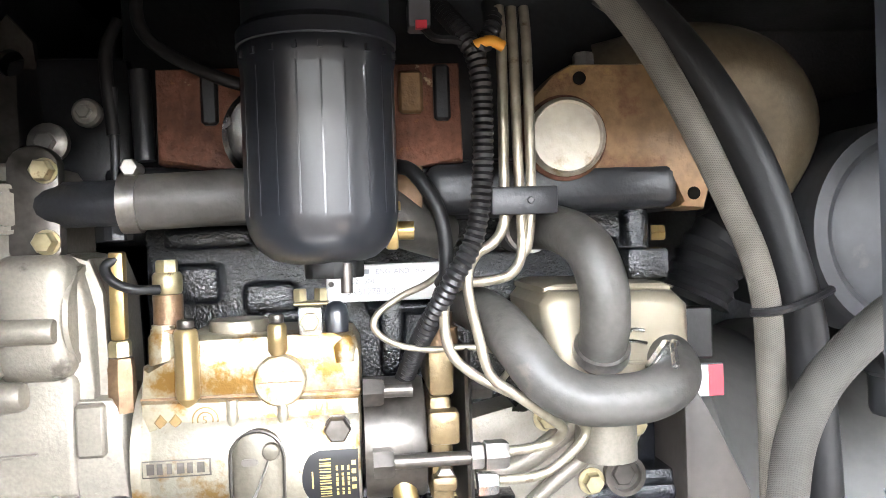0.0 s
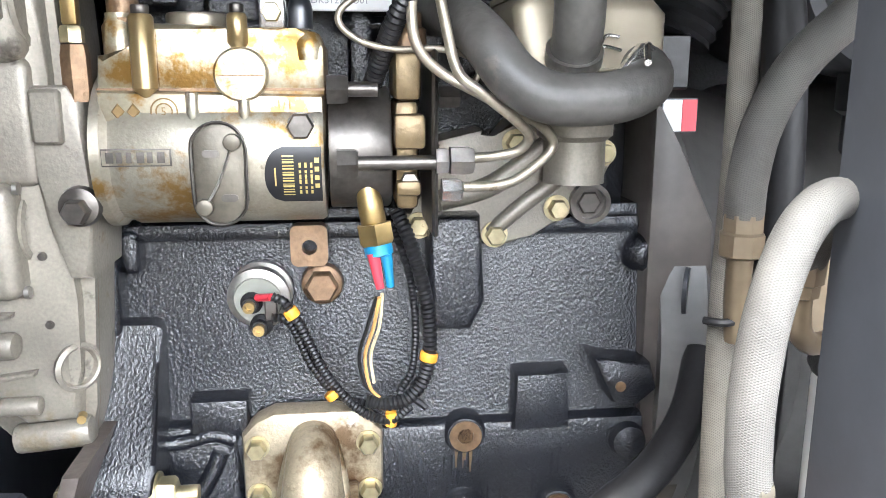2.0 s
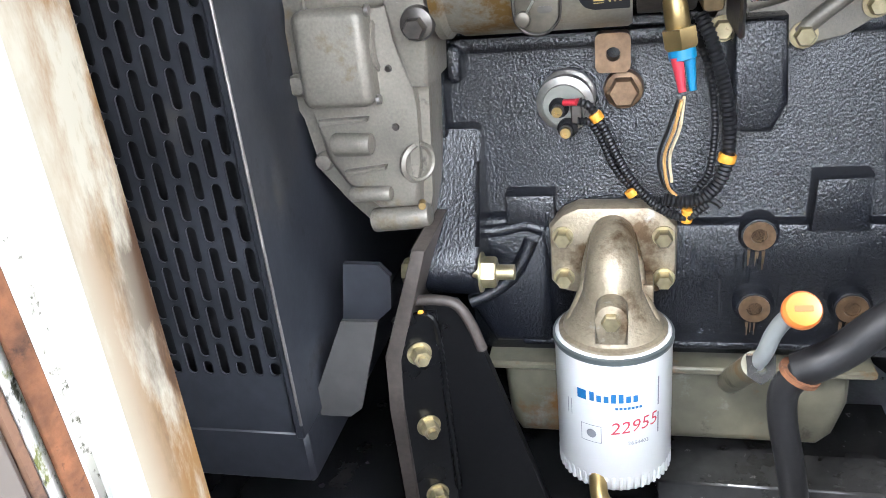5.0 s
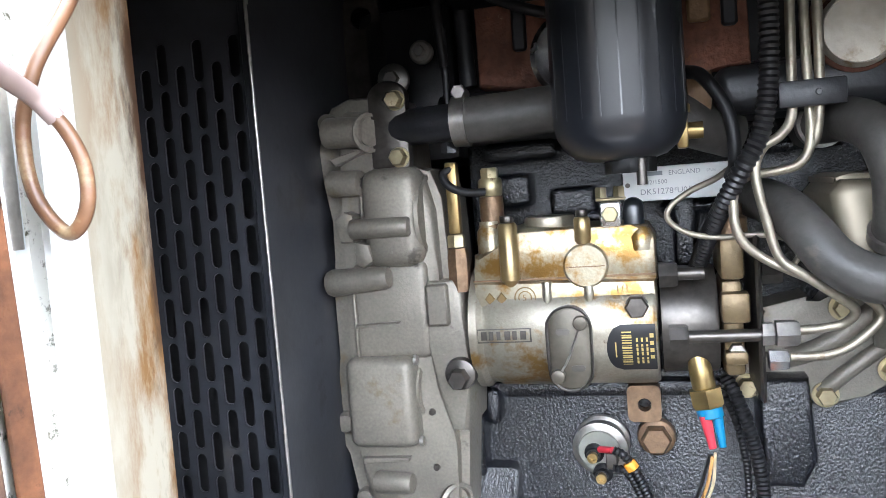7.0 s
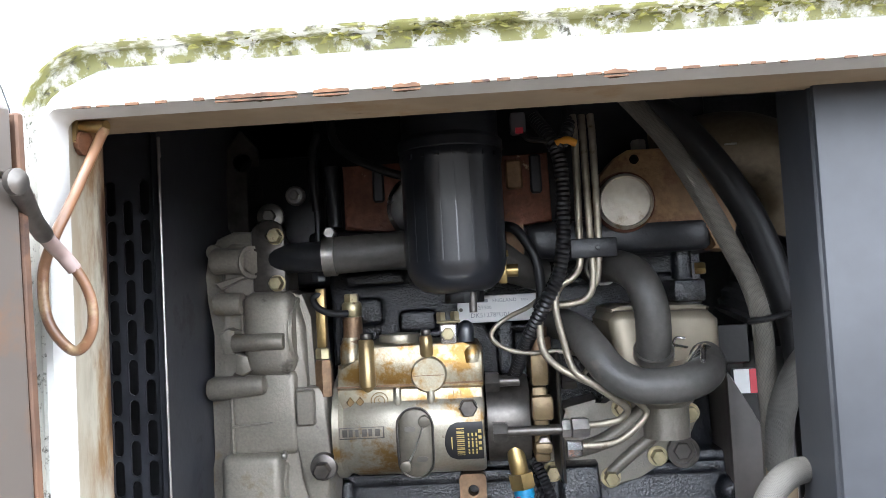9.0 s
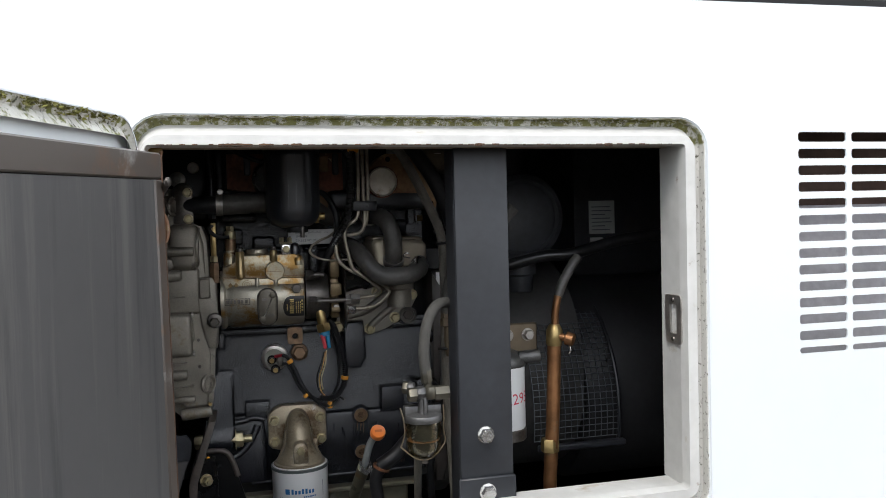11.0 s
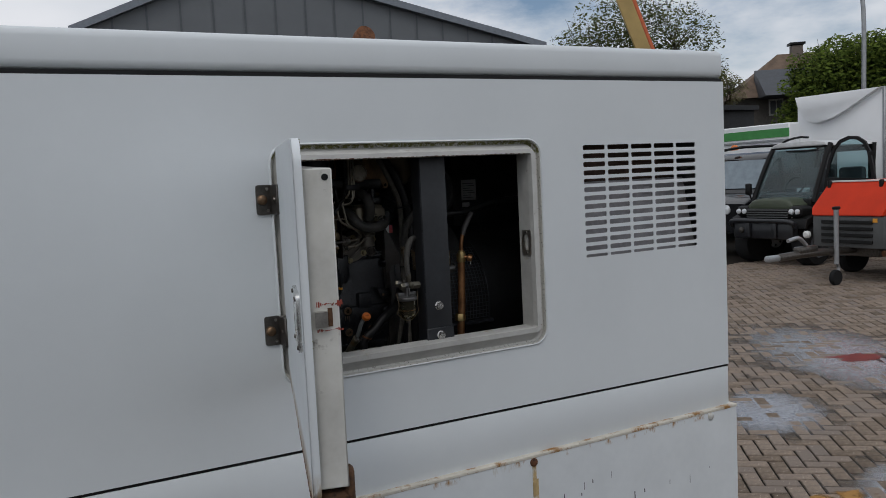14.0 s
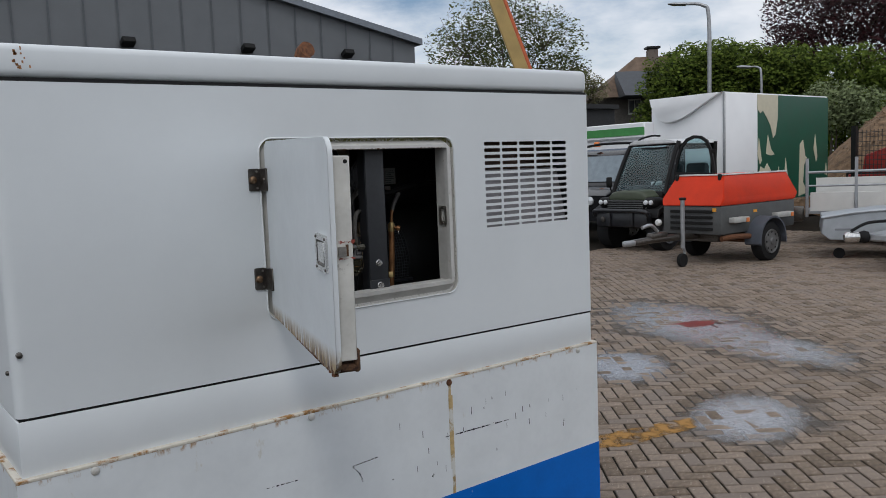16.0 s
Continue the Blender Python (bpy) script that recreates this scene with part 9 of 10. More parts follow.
# red mobile compressor
RED = mat("red polyethylene hood", (0.62, 0.040, 0.010), 0.45, var=0.09, scale=4, bump=0.02, spec=0.22, spots=((0.7, 0.5, 0.42), 0.03, 14, 0.6))
GREY_PL = mat("grey plastic body", (0.085, 0.088, 0.088), 0.55, var=0.15, scale=5, bump=0.05, spec=0.3)
cp = thing("mobile_compressor", (9.7, 4.7, 0), "red and grey towable compressor on two wheels", "compressor")
CY0, CY1 = 4.16, 5.16
hood_bm = B()
lo_ = [(8.74, CY0), (10.80, CY0), (10.80, CY1), (8.74, CY1)]
mid = [(8.78, CY0 - 0.03), (10.84, CY0 - 0.03), (10.84, CY1 + 0.03), (8.78, CY1 + 0.03)]
top = [(8.98, CY0 + 0.10), (10.72, CY0 + 0.10), (10.72, CY1 - 0.10), (8.98, CY1 - 0.10)]
lay = [[hood_bm.verts.new((x, y, z)) for x, y in lp] for lp, z in ((lo_, 0.88), (mid, 0.98), (top, 1.32))]
rings(hood_bm, lay)
bmesh.ops.bevel(hood_bm, geom=list(hood_bm.edges), offset=0.012, segments=2, affect='EDGES')
red_hood = part("hood", hood_bm, RED, cp, "bright red hood")
part("top_seam", box(B(), 8.97, 10.73, CY0 + 0.085, CY0 + 0.115, 1.315, 1.338, 0.004, 1), LABEL_WHITE, red_hood)
part("top_seam", box(B(), 8.965, 8.995, CY0 + 0.1, CY1 - 0.1, 1.315, 1.338, 0.004, 1), LABEL_WHITE, red_hood)
for y in (CY0 + 0.12, CY1 - 0.15):
    part("latch", box(B(), 8.93, 8.99, y, y + 0.05, 1.24, 1.34, 0.01, 1), PRINT_BLACK, red_hood)
part("body", box(B(), 8.76, 10.80, CY0, CY1, 0.46, 0.878, 0.02, 2), GREY_PL, cp, "grey lower body")
for k in range(4):
    part("louvre", box(B(), 8.735, 8.765, CY0 + 0.14, CY1 - 0.14, 0.52 + k * 0.085, 0.565 + k * 0.085, 0.006, 1, m=Matrix.Identity(4)), PRINT_BLACK, cp)
part("sticker", box(B(), 8.752, 8.762, CY0 + 0.08, CY0 + 0.14, 0.80, 0.85), ORANGE_TAPE, cp)
part("sticker", box(B(), 9.60, 9.70, CY0 - 0.004, CY0 + 0.002, 0.74, 0.78), ORANGE_TAPE, cp)
part("chassis", box(B(), 8.9, 10.75, CY0 + 0.15, CY1 - 0.15, 0.34, 0.46, 0.01, 1), STEEL_DARK, cp)
part("axle", cyl(B(), (9.78, CY0 - 0.05, 0.30), (9.78, CY1 + 0.05, 0.30), 0.04, n=14), RUST, cp)
MUD = mat("blue-grey mudguard", (0.075, 0.085, 0.105), 0.6, var=0.1)
for y, s_ in ((CY0 - 0.10, 1), (CY1 + 0.10, -1)):
    wheel(cp, 9.78, y, 0.30, 0.17, (0, s_, 0))
    bm = B()
    pts = [(9.78 + 0.37 * math.cos(radians(a)), 0.31 + 0.37 * math.sin(radians(a))) for a in range(-8, 190, 12)]
    pin = [(9.78 + 0.345 * math.cos(radians(a)), 0.31 + 0.345 * math.sin(radians(a))) for a in range(188, -10, -12)]
    prism(bm, pts + pin, y - 0.13, y + 0.13, 'y')
    part("mudguard", bm, MUD, cp)
for x0_, x1_ in ((8.95, 9.36), (10.12, 10.62)):
    lb = part("light_board", box(B(), x0_, x1_, CY0 - 0.10, CY0 + 0.02, 0.62, 0.70, 0.02, 2), mat("pale grey plastic", (0.42, 0.42, 0.40), 0.5) if x0_ < 9 else bpy.data.materials["pale grey plastic"], cp)
    part("reflector", box(B(), x1_ - 0.11, x1_ - 0.04, CY0 - 0.108, CY0 - 0.098, 0.625, 0.685), ORANGE, lb)
part("head_lamp", lathe(B(), [(0.05, 0), (0.05, 0.04), (0.03, 0.06)], (8.74, CY1 + 0.06, 0.62), (-1, 0, 0), 18), LABEL_WHITE, cp)
part("drawbar", tube(B(), [(9.0, 4.66, 0.42), (8.5, 4.67, 0.44), (7.9, 4.68, 0.45), (7.45, 4.69, 0.44)], 0.05, 10), STEEL_DARK, cp)
part("overrun", box(B(), 7.78, 8.16, 4.63, 4.74, 0.45, 0.55, 0.03, 2), STEEL_DARK, cp)
part("brake_lever", tube(B(), [(7.95, 4.66, 0.56), (7.80, 4.66, 0.66), (7.60, 4.66, 0.64)], 0.025, 10), GALV, cp)
part("coupling", box(B(), 7.24, 7.46, 4.645, 4.735, 0.40, 0.48, 0.025, 2), GALV, cp)
jk = part("jockey_tube", cyl(B(), (8.46, 4.60, 0.28), (8.46, 4.60, 0.98), 0.032, n=16), GALV, cp, "galvanised jockey wheel post")
part("jockey_crank", box(B(), 8.42, 8.50, 4.56, 4.64, 0.98, 1.02, 0.01, 1), PRINT_BLACK, jk)
part("jockey_fork", tube(B(), [(8.46, 4.60, 0.30), (8.50, 4.60, 0.22), (8.45, 4.60, 0.10)], 0.022, 8), GALV, jk)
part("jockey_wheel", lathe(B(), [(0.03, 0), (0.095, 0.0), (0.10, 0.012), (0.10, 0.048), (0.095, 0.06), (0.03, 0.06)], (8.44, 4.57, 0.106), (0, 1, 0), 24), TYRE, jk)
part("rusty_arm", tube(B(), [(8.82, 4.2, 0.40), (9.05, 4.12, 0.42), (9.42, 4.12, 0.40)], 0.04, 10), RUST, cp)

# green utility vehicle, windscreen towards the yard
GLASS = glass_mat("tinted glass", (0.60, 0.74, 0.76), 0.02)
OLIVE = mat("olive bonnet", (0.060, 0.072, 0.046), 0.35, var=0.1, bump=0.02, spec=0.4)
LENS = mat("lamp lens", (0.75, 0.77, 0.78), 0.1, 0.3, bump=0)
ut = thing("utility_vehicle", (11.2, 6.72, 0), "dark green utility vehicle with cab and opened door", "vehicle")
UY0, UY1 = 6.06, 7.40
part("frame", box(B(), 9.85, 12.6, UY0 + 0.1, UY1 - 0.1, 0.42, 0.66, 0.03, 1), PRINT_BLACK, ut)
bonnet = part("bonnet", prism(B(), [(UY0 + 0.26, 0.86), (UY0 + 0.24, 0.95), (UY0 + 0.34, 1.03), (UY0 + 0.50, 1.06), (UY1 - 0.50, 1.06), (UY1 - 0.34, 1.03), (UY1 - 0.24, 0.95), (UY1 - 0.26, 0.86)], 9.84, 10.40, 'x', 0.05, 3), OLIVE, ut, "olive green bonnet")
part("bonnet_badge", lathe(B(), [(0.018, 0), (0.018, 0.006)], (9.90, 6.73, 1.058), (0, 0, 1), 14), PRINT_BLACK, bonnet)
gr = part("grille", box(B(), 9.79, 9.86, UY0 + 0.26, UY1 - 0.26, 0.74, 0.90, 0.02, 1), PRINT_BLACK, ut)
for k in range(4):
    part("grille_bar", box(B(), 9.775, 9.795, UY0 + 0.28, UY1 - 0.28, 0.755 + k * 0.038, 0.772 + k * 0.038, 0.004, 1), GREY_PL, gr)
bmp = part("bumper", box(B(), 9.66, 9.82, UY0 + 0.10, UY1 - 0.10, 0.42, 0.70, 0.05, 2), BLACK_SAT, ut)
part("bumper_bar", tube(B(), [(9.68, UY0 + 0.08, 0.62), (9.62, UY0 + 0.14, 0.71), (9.60, (UY0 + UY1) / 2, 0.72), (9.62, UY1 - 0.14, 0.71), (9.68, UY1 - 0.08, 0.62)], 0.035, 10), BLACK_SAT, bmp)
for y in (UY0 + 0.42, UY1 - 0.42):
    part("bumper_bar", box(B(), 9.62, 9.67, y - 0.045, y + 0.045, 0.44, 0.70, 0.015, 2), BLACK_SAT, bmp)
part("fog_lamp", lathe(B(), [(0.05, 0), (0.045, 0.02), (0.02, 0.025)], (9.66, UY1 - 0.28, 0.56), (-1, 0, 0), 16), STEEL_DARK, bmp)
for y in (UY0 + 0.10, UY1 - 0.24):
    pod = part("lamp_pod", box(B(), 9.80, 10.10, y - 0.05, y + 0.19, 0.76, 0.94, 0.06, 3), PRINT_BLACK, ut)
    for dy in (0.015, 0.125):
        part("headlight", lathe(B(), [(0.044, 0), (0.040, 0.02), (0.001, 0.028)], (9.80, y + dy, 0.855), (-1, 0, 0), 18), LENS, pod)
for y in (UY0 - 0.04, UY1 - 0.24):
    part("wing", prism(B(), [(9.76, 0.60), (9.80, 0.74), (9.95, 0.80), (10.30, 0.80), (10.52, 0.70), (10.58, 0.50), (10.48, 0.50), (10.42, 0.64), (10.26, 0.72), (9.98, 0.72), (9.84, 0.66), (9.82, 0.60)], y, y + 0.28, 'y', 0.01, 1), PRINT_BLACK, ut)
roof = part("roof", prism(B(), [(UY0 + 0.12, 1.86), (UY0 + 0.16, 1.91), (UY0 + 0.35, 1.945), (UY1 - 0.35, 1.945), (UY1 - 0.22, 1.91), (UY1 - 0.18, 1.86)], 10.52, 11.75, 'x', 0.02, 2), mat("white cab roof", (0.55, 0.56, 0.56), 0.4), ut)
part("roof_bow", tube(B(), [(10.70, UY1 - 0.22, 1.90), (10.68, UY1 - 0.36, 1.98), (10.68, UY1 - 0.60, 2.02), (10.70, UY1 - 0.76, 2.01)], 0.018, 8), PRINT_BLACK, roof)
for yb, yt in ((UY0 + 0.17, UY0 + 0.11), (UY1 - 0.02, UY1 - 0.20)):
    part("pillar", tube(B(), [(10.26, yb, 0.98), (10.36, yb * 0.7 + yt * 0.3, 1.30), (10.50, yb * 0.3 + yt * 0.7, 1.68), (10.60, yt, 1.89)], 0.040, 8), PRINT_BLACK, ut)
    part("pillar", tube(B(), [(11.7, yb, 0.7), (11.72, yt, 1.88)], 0.035, 8), PRINT_BLACK, ut)
part("windscreen_top", box(B(), 10.55, 10.60, UY0 + 0.14, UY1 - 0.22, 1.835, 1.875, 0.008, 1), PRINT_BLACK, ut)
part("scuttle", box(B(), 10.20, 10.48, UY0 + 0.18, UY1 - 0.06, 0.90, 1.035, 0.04, 2), PRINT_BLACK, ut)
bm = B()
ws4 = [(10.27, UY0 + 0.19, 1.03), (10.27, UY1 - 0.05, 1.03), (10.57, UY1 - 0.22, 1.86), (10.57, UY0 + 0.13, 1.86)]
rings(bm, [[bm.verts.new((x + dx, y, z)) for x, y, z in ws4] for dx in (0, 0.006)])
ws = part("windscreen", bm, GLASS, ut)
ws.visible_shadow = False
part("wiper", tube(B(), [(10.535, UY0 + 0.30, 1.80), (10.525, UY0 + 0.55, 1.79), (10.525, UY0 + 0.86, 1.80)], 0.016, 6), PRINT_BLACK, ut)
for y in (UY0 + 0.40, UY1 - 0.40):
    st_ = part("seat", box(B(), 11.1, 11.6, y - 0.24, y + 0.24, 0.7, 0.95, 0.05, 2), BLACK_SAT, ut)
    part("backrest", box(B(), 11.5, 11.65, y - 0.22, y + 0.22, 0.9, 1.5, 0.06, 2), BLACK_SAT, st_)
part("dashboard", box(B(), 10.42, 10.74, UY0 + 0.16, UY1 - 0.10, 0.95, 1.12, 0.05, 2), BLACK_SAT, ut)
part("rear_panel", plate(B(), [(UY0 + 0.1, 0.7), (UY1 - 0.1, 0.7), (UY1 - 0.2, 1.86), (UY0 + 0.12, 1.86)], [[(UY0 + 0.22, 1.30), (UY0 + 0.22, 1.76), (UY1 - 0.28, 1.76), (UY1 - 0.24, 1.30)]], 11.72, 11.76, 'x'), PRINT_BLACK, ut)
part("cargo_bed", box(B(), 11.8, 12.8, UY0 + 0.05, UY1 - 0.05, 0.75, 1.05, 0.02, 1), OLIVE, ut)
part("steering_wheel", tube(B(), [(10.80 + 0.07 * math.sin(radians(a)), UY1 - 0.42 + 0.17 * math.cos(radians(a)), 1.22 + 0.15 * math.sin(radians(a))) for a in range(0, 361, 30)], 0.015, 6, 2), PRINT_BLACK, ut)
# the near door stands open across the cab's front corner
door_out = [(5.99, 0.62), (6.02, 1.00), (5.985, 1.34), (5.93, 1.60), (5.85, 1.80), (5.74, 1.915), (5.60, 1.965), (5.45, 1.95), (5.33, 1.87), (5.26, 1.73), (5.21, 1.50), (5.18, 1.30), (5.20, 0.62)]
door_in = [(5.945, 1.36), (5.89, 1.59), (5.82, 1.765), (5.72, 1.87), (5.59, 1.915), (5.46, 1.90), (5.365, 1.835), (5.305, 1.71), (5.26, 1.50), (5.235, 1.33)]
side_door = part("side_door", plate(B(), door_out, [door_in], 10.19, 10.225, 'x'), PRINT_BLACK, ut, "black rounded door frame standing open")
gp = part("side_glass", prism(B(), door_in, 10.204, 10.210, 'x'), GLASS, side_door)
gp.visible_shadow = False
part("door_hinge", box(B(), 10.17, 10.19, 5.17, 5.27, 1.66, 1.72, 0.006, 1), PRINT_BLACK, side_door)
part("door_stay", tube(B(), [(10.21, 5.95, 0.9), (10.26, 6.20, 0.9)], 0.03, 8), PRINT_BLACK, side_door)
for x in (10.12, 12.2):
    for y, s_ in ((UY0 + 0.12, 1), (UY1 - 0.12, -1)):
        wheel(ut, x, y, 0.32, 0.26, (0, s_, 0), BLACK_SAT)
mr_ = part("mirror", box(B(), 10.24, 10.30, UY1 + 0.02, UY1 + 0.14, 1.10, 1.30, 0.03, 2), PRINT_BLACK, ut)
part("mirror_arm", tube(B(), [(10.28, UY1 + 0.07, 1.12), (10.30, UY1 + 0.03, 1.00), (10.34, UY1 - 0.06, 0.94)], 0.014, 8), PRINT_BLACK, mr_)

# red loader parked behind the mesh fence
LOADER_Y = 5.02
ld = thing("red_loader", (17.95, 5.75, 0), "small red loader behind the mesh fence", "loader")
LOADER_RED = mat("faded red loader paint", (0.30, 0.022, 0.018), 0.5, var=0.2, scale=5, bump=0.05, spots=((0.06, 0.03, 0.025), 0.2, 6, 0.8))
part("body", box(B(), 17.5, 18.4, LOADER_Y, LOADER_Y + 1.5, 0.55, 1.15, 0.06, 2), PRINT_BLACK, ld)
part("bonnet", prism(B(), [(LOADER_Y + 0.05, 1.10), (LOADER_Y + 0.10, 1.55), (LOADER_Y + 0.55, 1.68), (LOADER_Y + 1.05, 1.50), (LOADER_Y + 1.10, 1.10)], 17.45, 18.3, 'x', 0.04, 2), LOADER_RED, ld, "red engine bonnet")
part("skirt", box(B(), 17.44, 17.52, LOADER_Y + 0.1, LOADER_Y + 1.4, 0.86, 1.08, 0.02, 1), LOADER_RED, ld)
part("roll_bar", tube(B(), [(17.9, LOADER_Y + 0.1, 1.1), (17.9, LOADER_Y + 0.15, 1.85), (17.9, LOADER_Y + 0.7, 1.95)], 0.04, 8), PRINT_BLACK, ld)
for y in (LOADER_Y + 0.1, LOADER_Y + 1.3):
    wheel(ld, 17.9, y, 0.36, 0.26, (0, 1, 0))

dk = thing("dark_car", (11.6, 8.3, 0), "dark off-road car with orange roof beacon", "car")
DARKP = mat("black car paint", (0.012, 0.013, 0.015), 0.18, var=0.1, bump=0, coat=0.5)
part("body", prism(B(), [(10.3, 0.45), (10.25, 0.95), (10.5, 1.08), (11.0, 1.15), (14.0, 1.15), (14.1, 0.45)], 7.55, 9.25, 'y', 0.05, 2), DARKP, dk)
part("cab", prism(B(), [(10.75, 1.12), (11.15, 1.72), (11.4, 1.84), (13.6, 1.84), (13.9, 1.12)], 7.65, 9.15, 'y', 0.06, 3), DARKP, dk)
part("windscreen", prism(B(), [(10.80, 1.2), (10.78, 1.2), (11.10, 1.70), (11.12, 1.70)], 7.75, 9.05, 'y'), mat("car glass", (0.20, 0.24, 0.27), 0.08, 0.3, bump=0), dk)
part("beacon", lathe(B(), [(0.07, 0), (0.07, 0.05), (0.05, 0.09), (0.02, 0.10)], (11.3, 8.65, 1.90), (0, 0, 1), 16), ORANGE, dk)
part("roof_rack", tube(B(), [(11.2, 8.9, 1.90), (11.1, 8.3, 1.94), (11.2, 7.6, 1.93)], 0.025, 8), PRINT_BLACK, dk)
part("headlight", lathe(B(), [(0.09, 0), (0.08, 0.04), (0.01, 0.05)], (10.28, 7.95, 0.85), (-1, 0, 0), 18), LENS, dk)
for x in (10.95, 13.3):
    wheel(dk, x, 7.62, 0.36, 0.24, (0, 1, 0), GALV)
wb = solo("white_panel_van", box(box(B(), 11.6, 13.2, 7.35, 8.4, 0.35, 1.15, 0.06, 2), 10.6, 11.7, 7.30, 7.50, 0.45, 0.95, 0.06, 2), BOXW, "low white van body between the vehicles", "van")

# trailers, fence and wood chips
TRW = mat("white trailer board", (0.62, 0.61, 0.58), 0.5, var=0.06, scale=4, bump=0.02)
fl = thing("flatbed_trailer", (12.5, 3.2, 0), "white-sided flat trailer with galvanised rails", "trailer", "parked trailers")
fm = Matrix.Translation((11.95, 4.55, 0)) @ Matrix.Rotation(radians(-66), 4, 'Z')
def fpart(name, bm, m_, parent=fl, label=""):
    bmesh.ops.transform(bm, matrix=fm, verts=bm.verts)
    return part(name, bm, m_, parent, label)
fpart("side_board", box(B(), 0.05, 4.2, 0.0, 0.04, 0.60, 0.92, 0.005, 1), TRW)
fpart("side_rail", box(B(), 0.0, 4.2, -0.02, 0.06, 0.55, 0.60, 0.005, 1), GALV)
fpart("top_rail", tube(B(), [(0.0, 0.02, 1.26), (2.0, 0.02, 1.27), (4.2, 0.02, 1.28)], 0.022, 8), GALV)
fpart("top_rail", tube(B(), [(0.0, 0.02, 1.03), (4.2, 0.02, 1.03)], 0.018, 8), GALV)
for x in (0.0, 0.75, 1.6, 2.6):
    fpart("stake", box(B(), x - 0.025, x + 0.025, -0.03, 0.03, 0.5, 1.5 if x in (0.0, 0.75) else 1.32, 0.004, 1), GALV)
fpart("deck", box(B(), 0.0, 4.2, 0.04, 1.8, 0.58, 0.62), GALV)
fpart("far_board", box(B(), 0.05, 4.2, 1.78, 1.82, 0.60, 1.12, 0.005, 1), TRW)
for x in (1.4, 2.1):
    fpart("wheel", lathe(B(), [(0.1, 0), (0.27, 0), (0.29, 0.03), (0.29, 0.15), (0.27, 0.18), (0.1, 0.18)], (x, 0.0, 0.29), (0, 1, 0), 22), TYRE)
fpart("winch", box(B(), -0.35, -0.05, 0.0, 0.2, 0.42, 0.68, 0.04, 2), STEEL_DARK)
gt = thing("tipping_trailer", (10.6, 2.6, 0), "low pale grey metal trailer with coupling", "trailer", "parked trailers")
gm = Matrix.Translation((10.25, 3.45, 0)) @ Matrix.Rotation(radians(-62), 4, 'Z')
def gpart(name, bm, m_, parent=gt, label=""):
    bmesh.ops.transform(bm, matrix=gm, verts=bm.verts)
    return part(name, bm, m_, parent, label)
GTM = mat("pale trailer steel", (0.40, 0.43, 0.46), 0.4, 0.4, var=0.08, scale=8, bump=0.03)
gpart("tub", prism(B(), [(0.0, 0.40), (0.12, 0.30), (3.0, 0.30), (3.0, 0.78), (0.8, 0.72), (0.02, 0.62)], -0.03, 1.3, 'y', 0.01, 1), GTM)
gpart("tub_rim", tube(B(), [(0.0, -0.03, 0.63), (0.8, -0.035, 0.73), (3.0, -0.035, 0.79)], 0.025, 8), GTM)
gpart("plate_bar", box(B(), 0.18, 0.42, -0.036, -0.03, 0.44, 0.47), PRINT_GREY)
gpart("caster", lathe(B(), [(0.02, 0), (0.08, 0), (0.08, 0.05), (0.02, 0.05)], (0.25, 0.2, 0.08), (0, 1, 0), 18), TYRE)
cpl = thing("trailer_coupling", (9.4, 2.3, 0), "galvanised overrun coupling on a parked drawbar", "trailer", "parked trailers")
part("coupling_head", lathe(B(), [(0.04, 0), (0.07, 0.03), (0.07, 0.16), (0.05, 0.2)], (9.20, 2.62, 0.46), (0.6, -0.6, 0), 18), BRIGHT, cpl)
part("boot", lathe(B(), [(0.07, 0), (0.085, 0.05), (0.07, 0.10)], (9.34, 2.48, 0.46), (0.6, -0.6, 0), 18), TYRE, cpl)
part("drawbar", box(B(), 9.38, 10.6, 1.7, 2.45, 0.40, 0.50, 0.02, 1), GALV, cpl)
part("handle", tube(B(), [(9.26, 2.56, 0.54), (9.40, 2.42, 0.64), (9.62, 2.25, 0.66)], 0.02, 8), TYRE, cpl)
part("support_leg", cyl(B(), (9.7, 2.2, 0.42), (9.7, 2.2, 0.0), 0.03, n=12), GALV, cpl)

CHIPS = mat("wood chips", (0.27, 0.175, 0.10), 0.9, var=0.5, scale=6, bump=1.0, bscale=30, per_object=0.5, pmix=(0.14, 0.085, 0.05), spots=[((0.42, 0.31, 0.19), 0.30, 14, 0.9), ((0.07, 0.045, 0.03), 0.30, 9, 0.9)])
crng = random.Random(33)
bm = B()
nu, nv = 60, 44
gv = []
for i in range(nu + 1):
    row = []
    for j in range(nv + 1):
        a, b = i / nu, j / nv
        x, y = 18.5 + 7.5 * b, 9.4 - 12.0 * a
        env = math.sin(math.pi * b) ** 0.6 * min(1, 5 * a, 5 * (1 - a)) ** 0.7
        z = env * (3.05 + 0.5 * math.sin(a * 9) * 0.4 + 0.35 * noise.noise(Vector((x * 0.6, y * 0.6, 1)))) + 0.10 * noise.noise(Vector((x * 3, y * 3, 5)))
        row.append(bm.verts.new((x, y, max(-0.02, z))))
    gv.append(row)
for i in range(nu):
    for j in range(nv):
        bm.faces.new((gv[i][j], gv[i + 1][j], gv[i + 1][j + 1], gv[i][j + 1]))
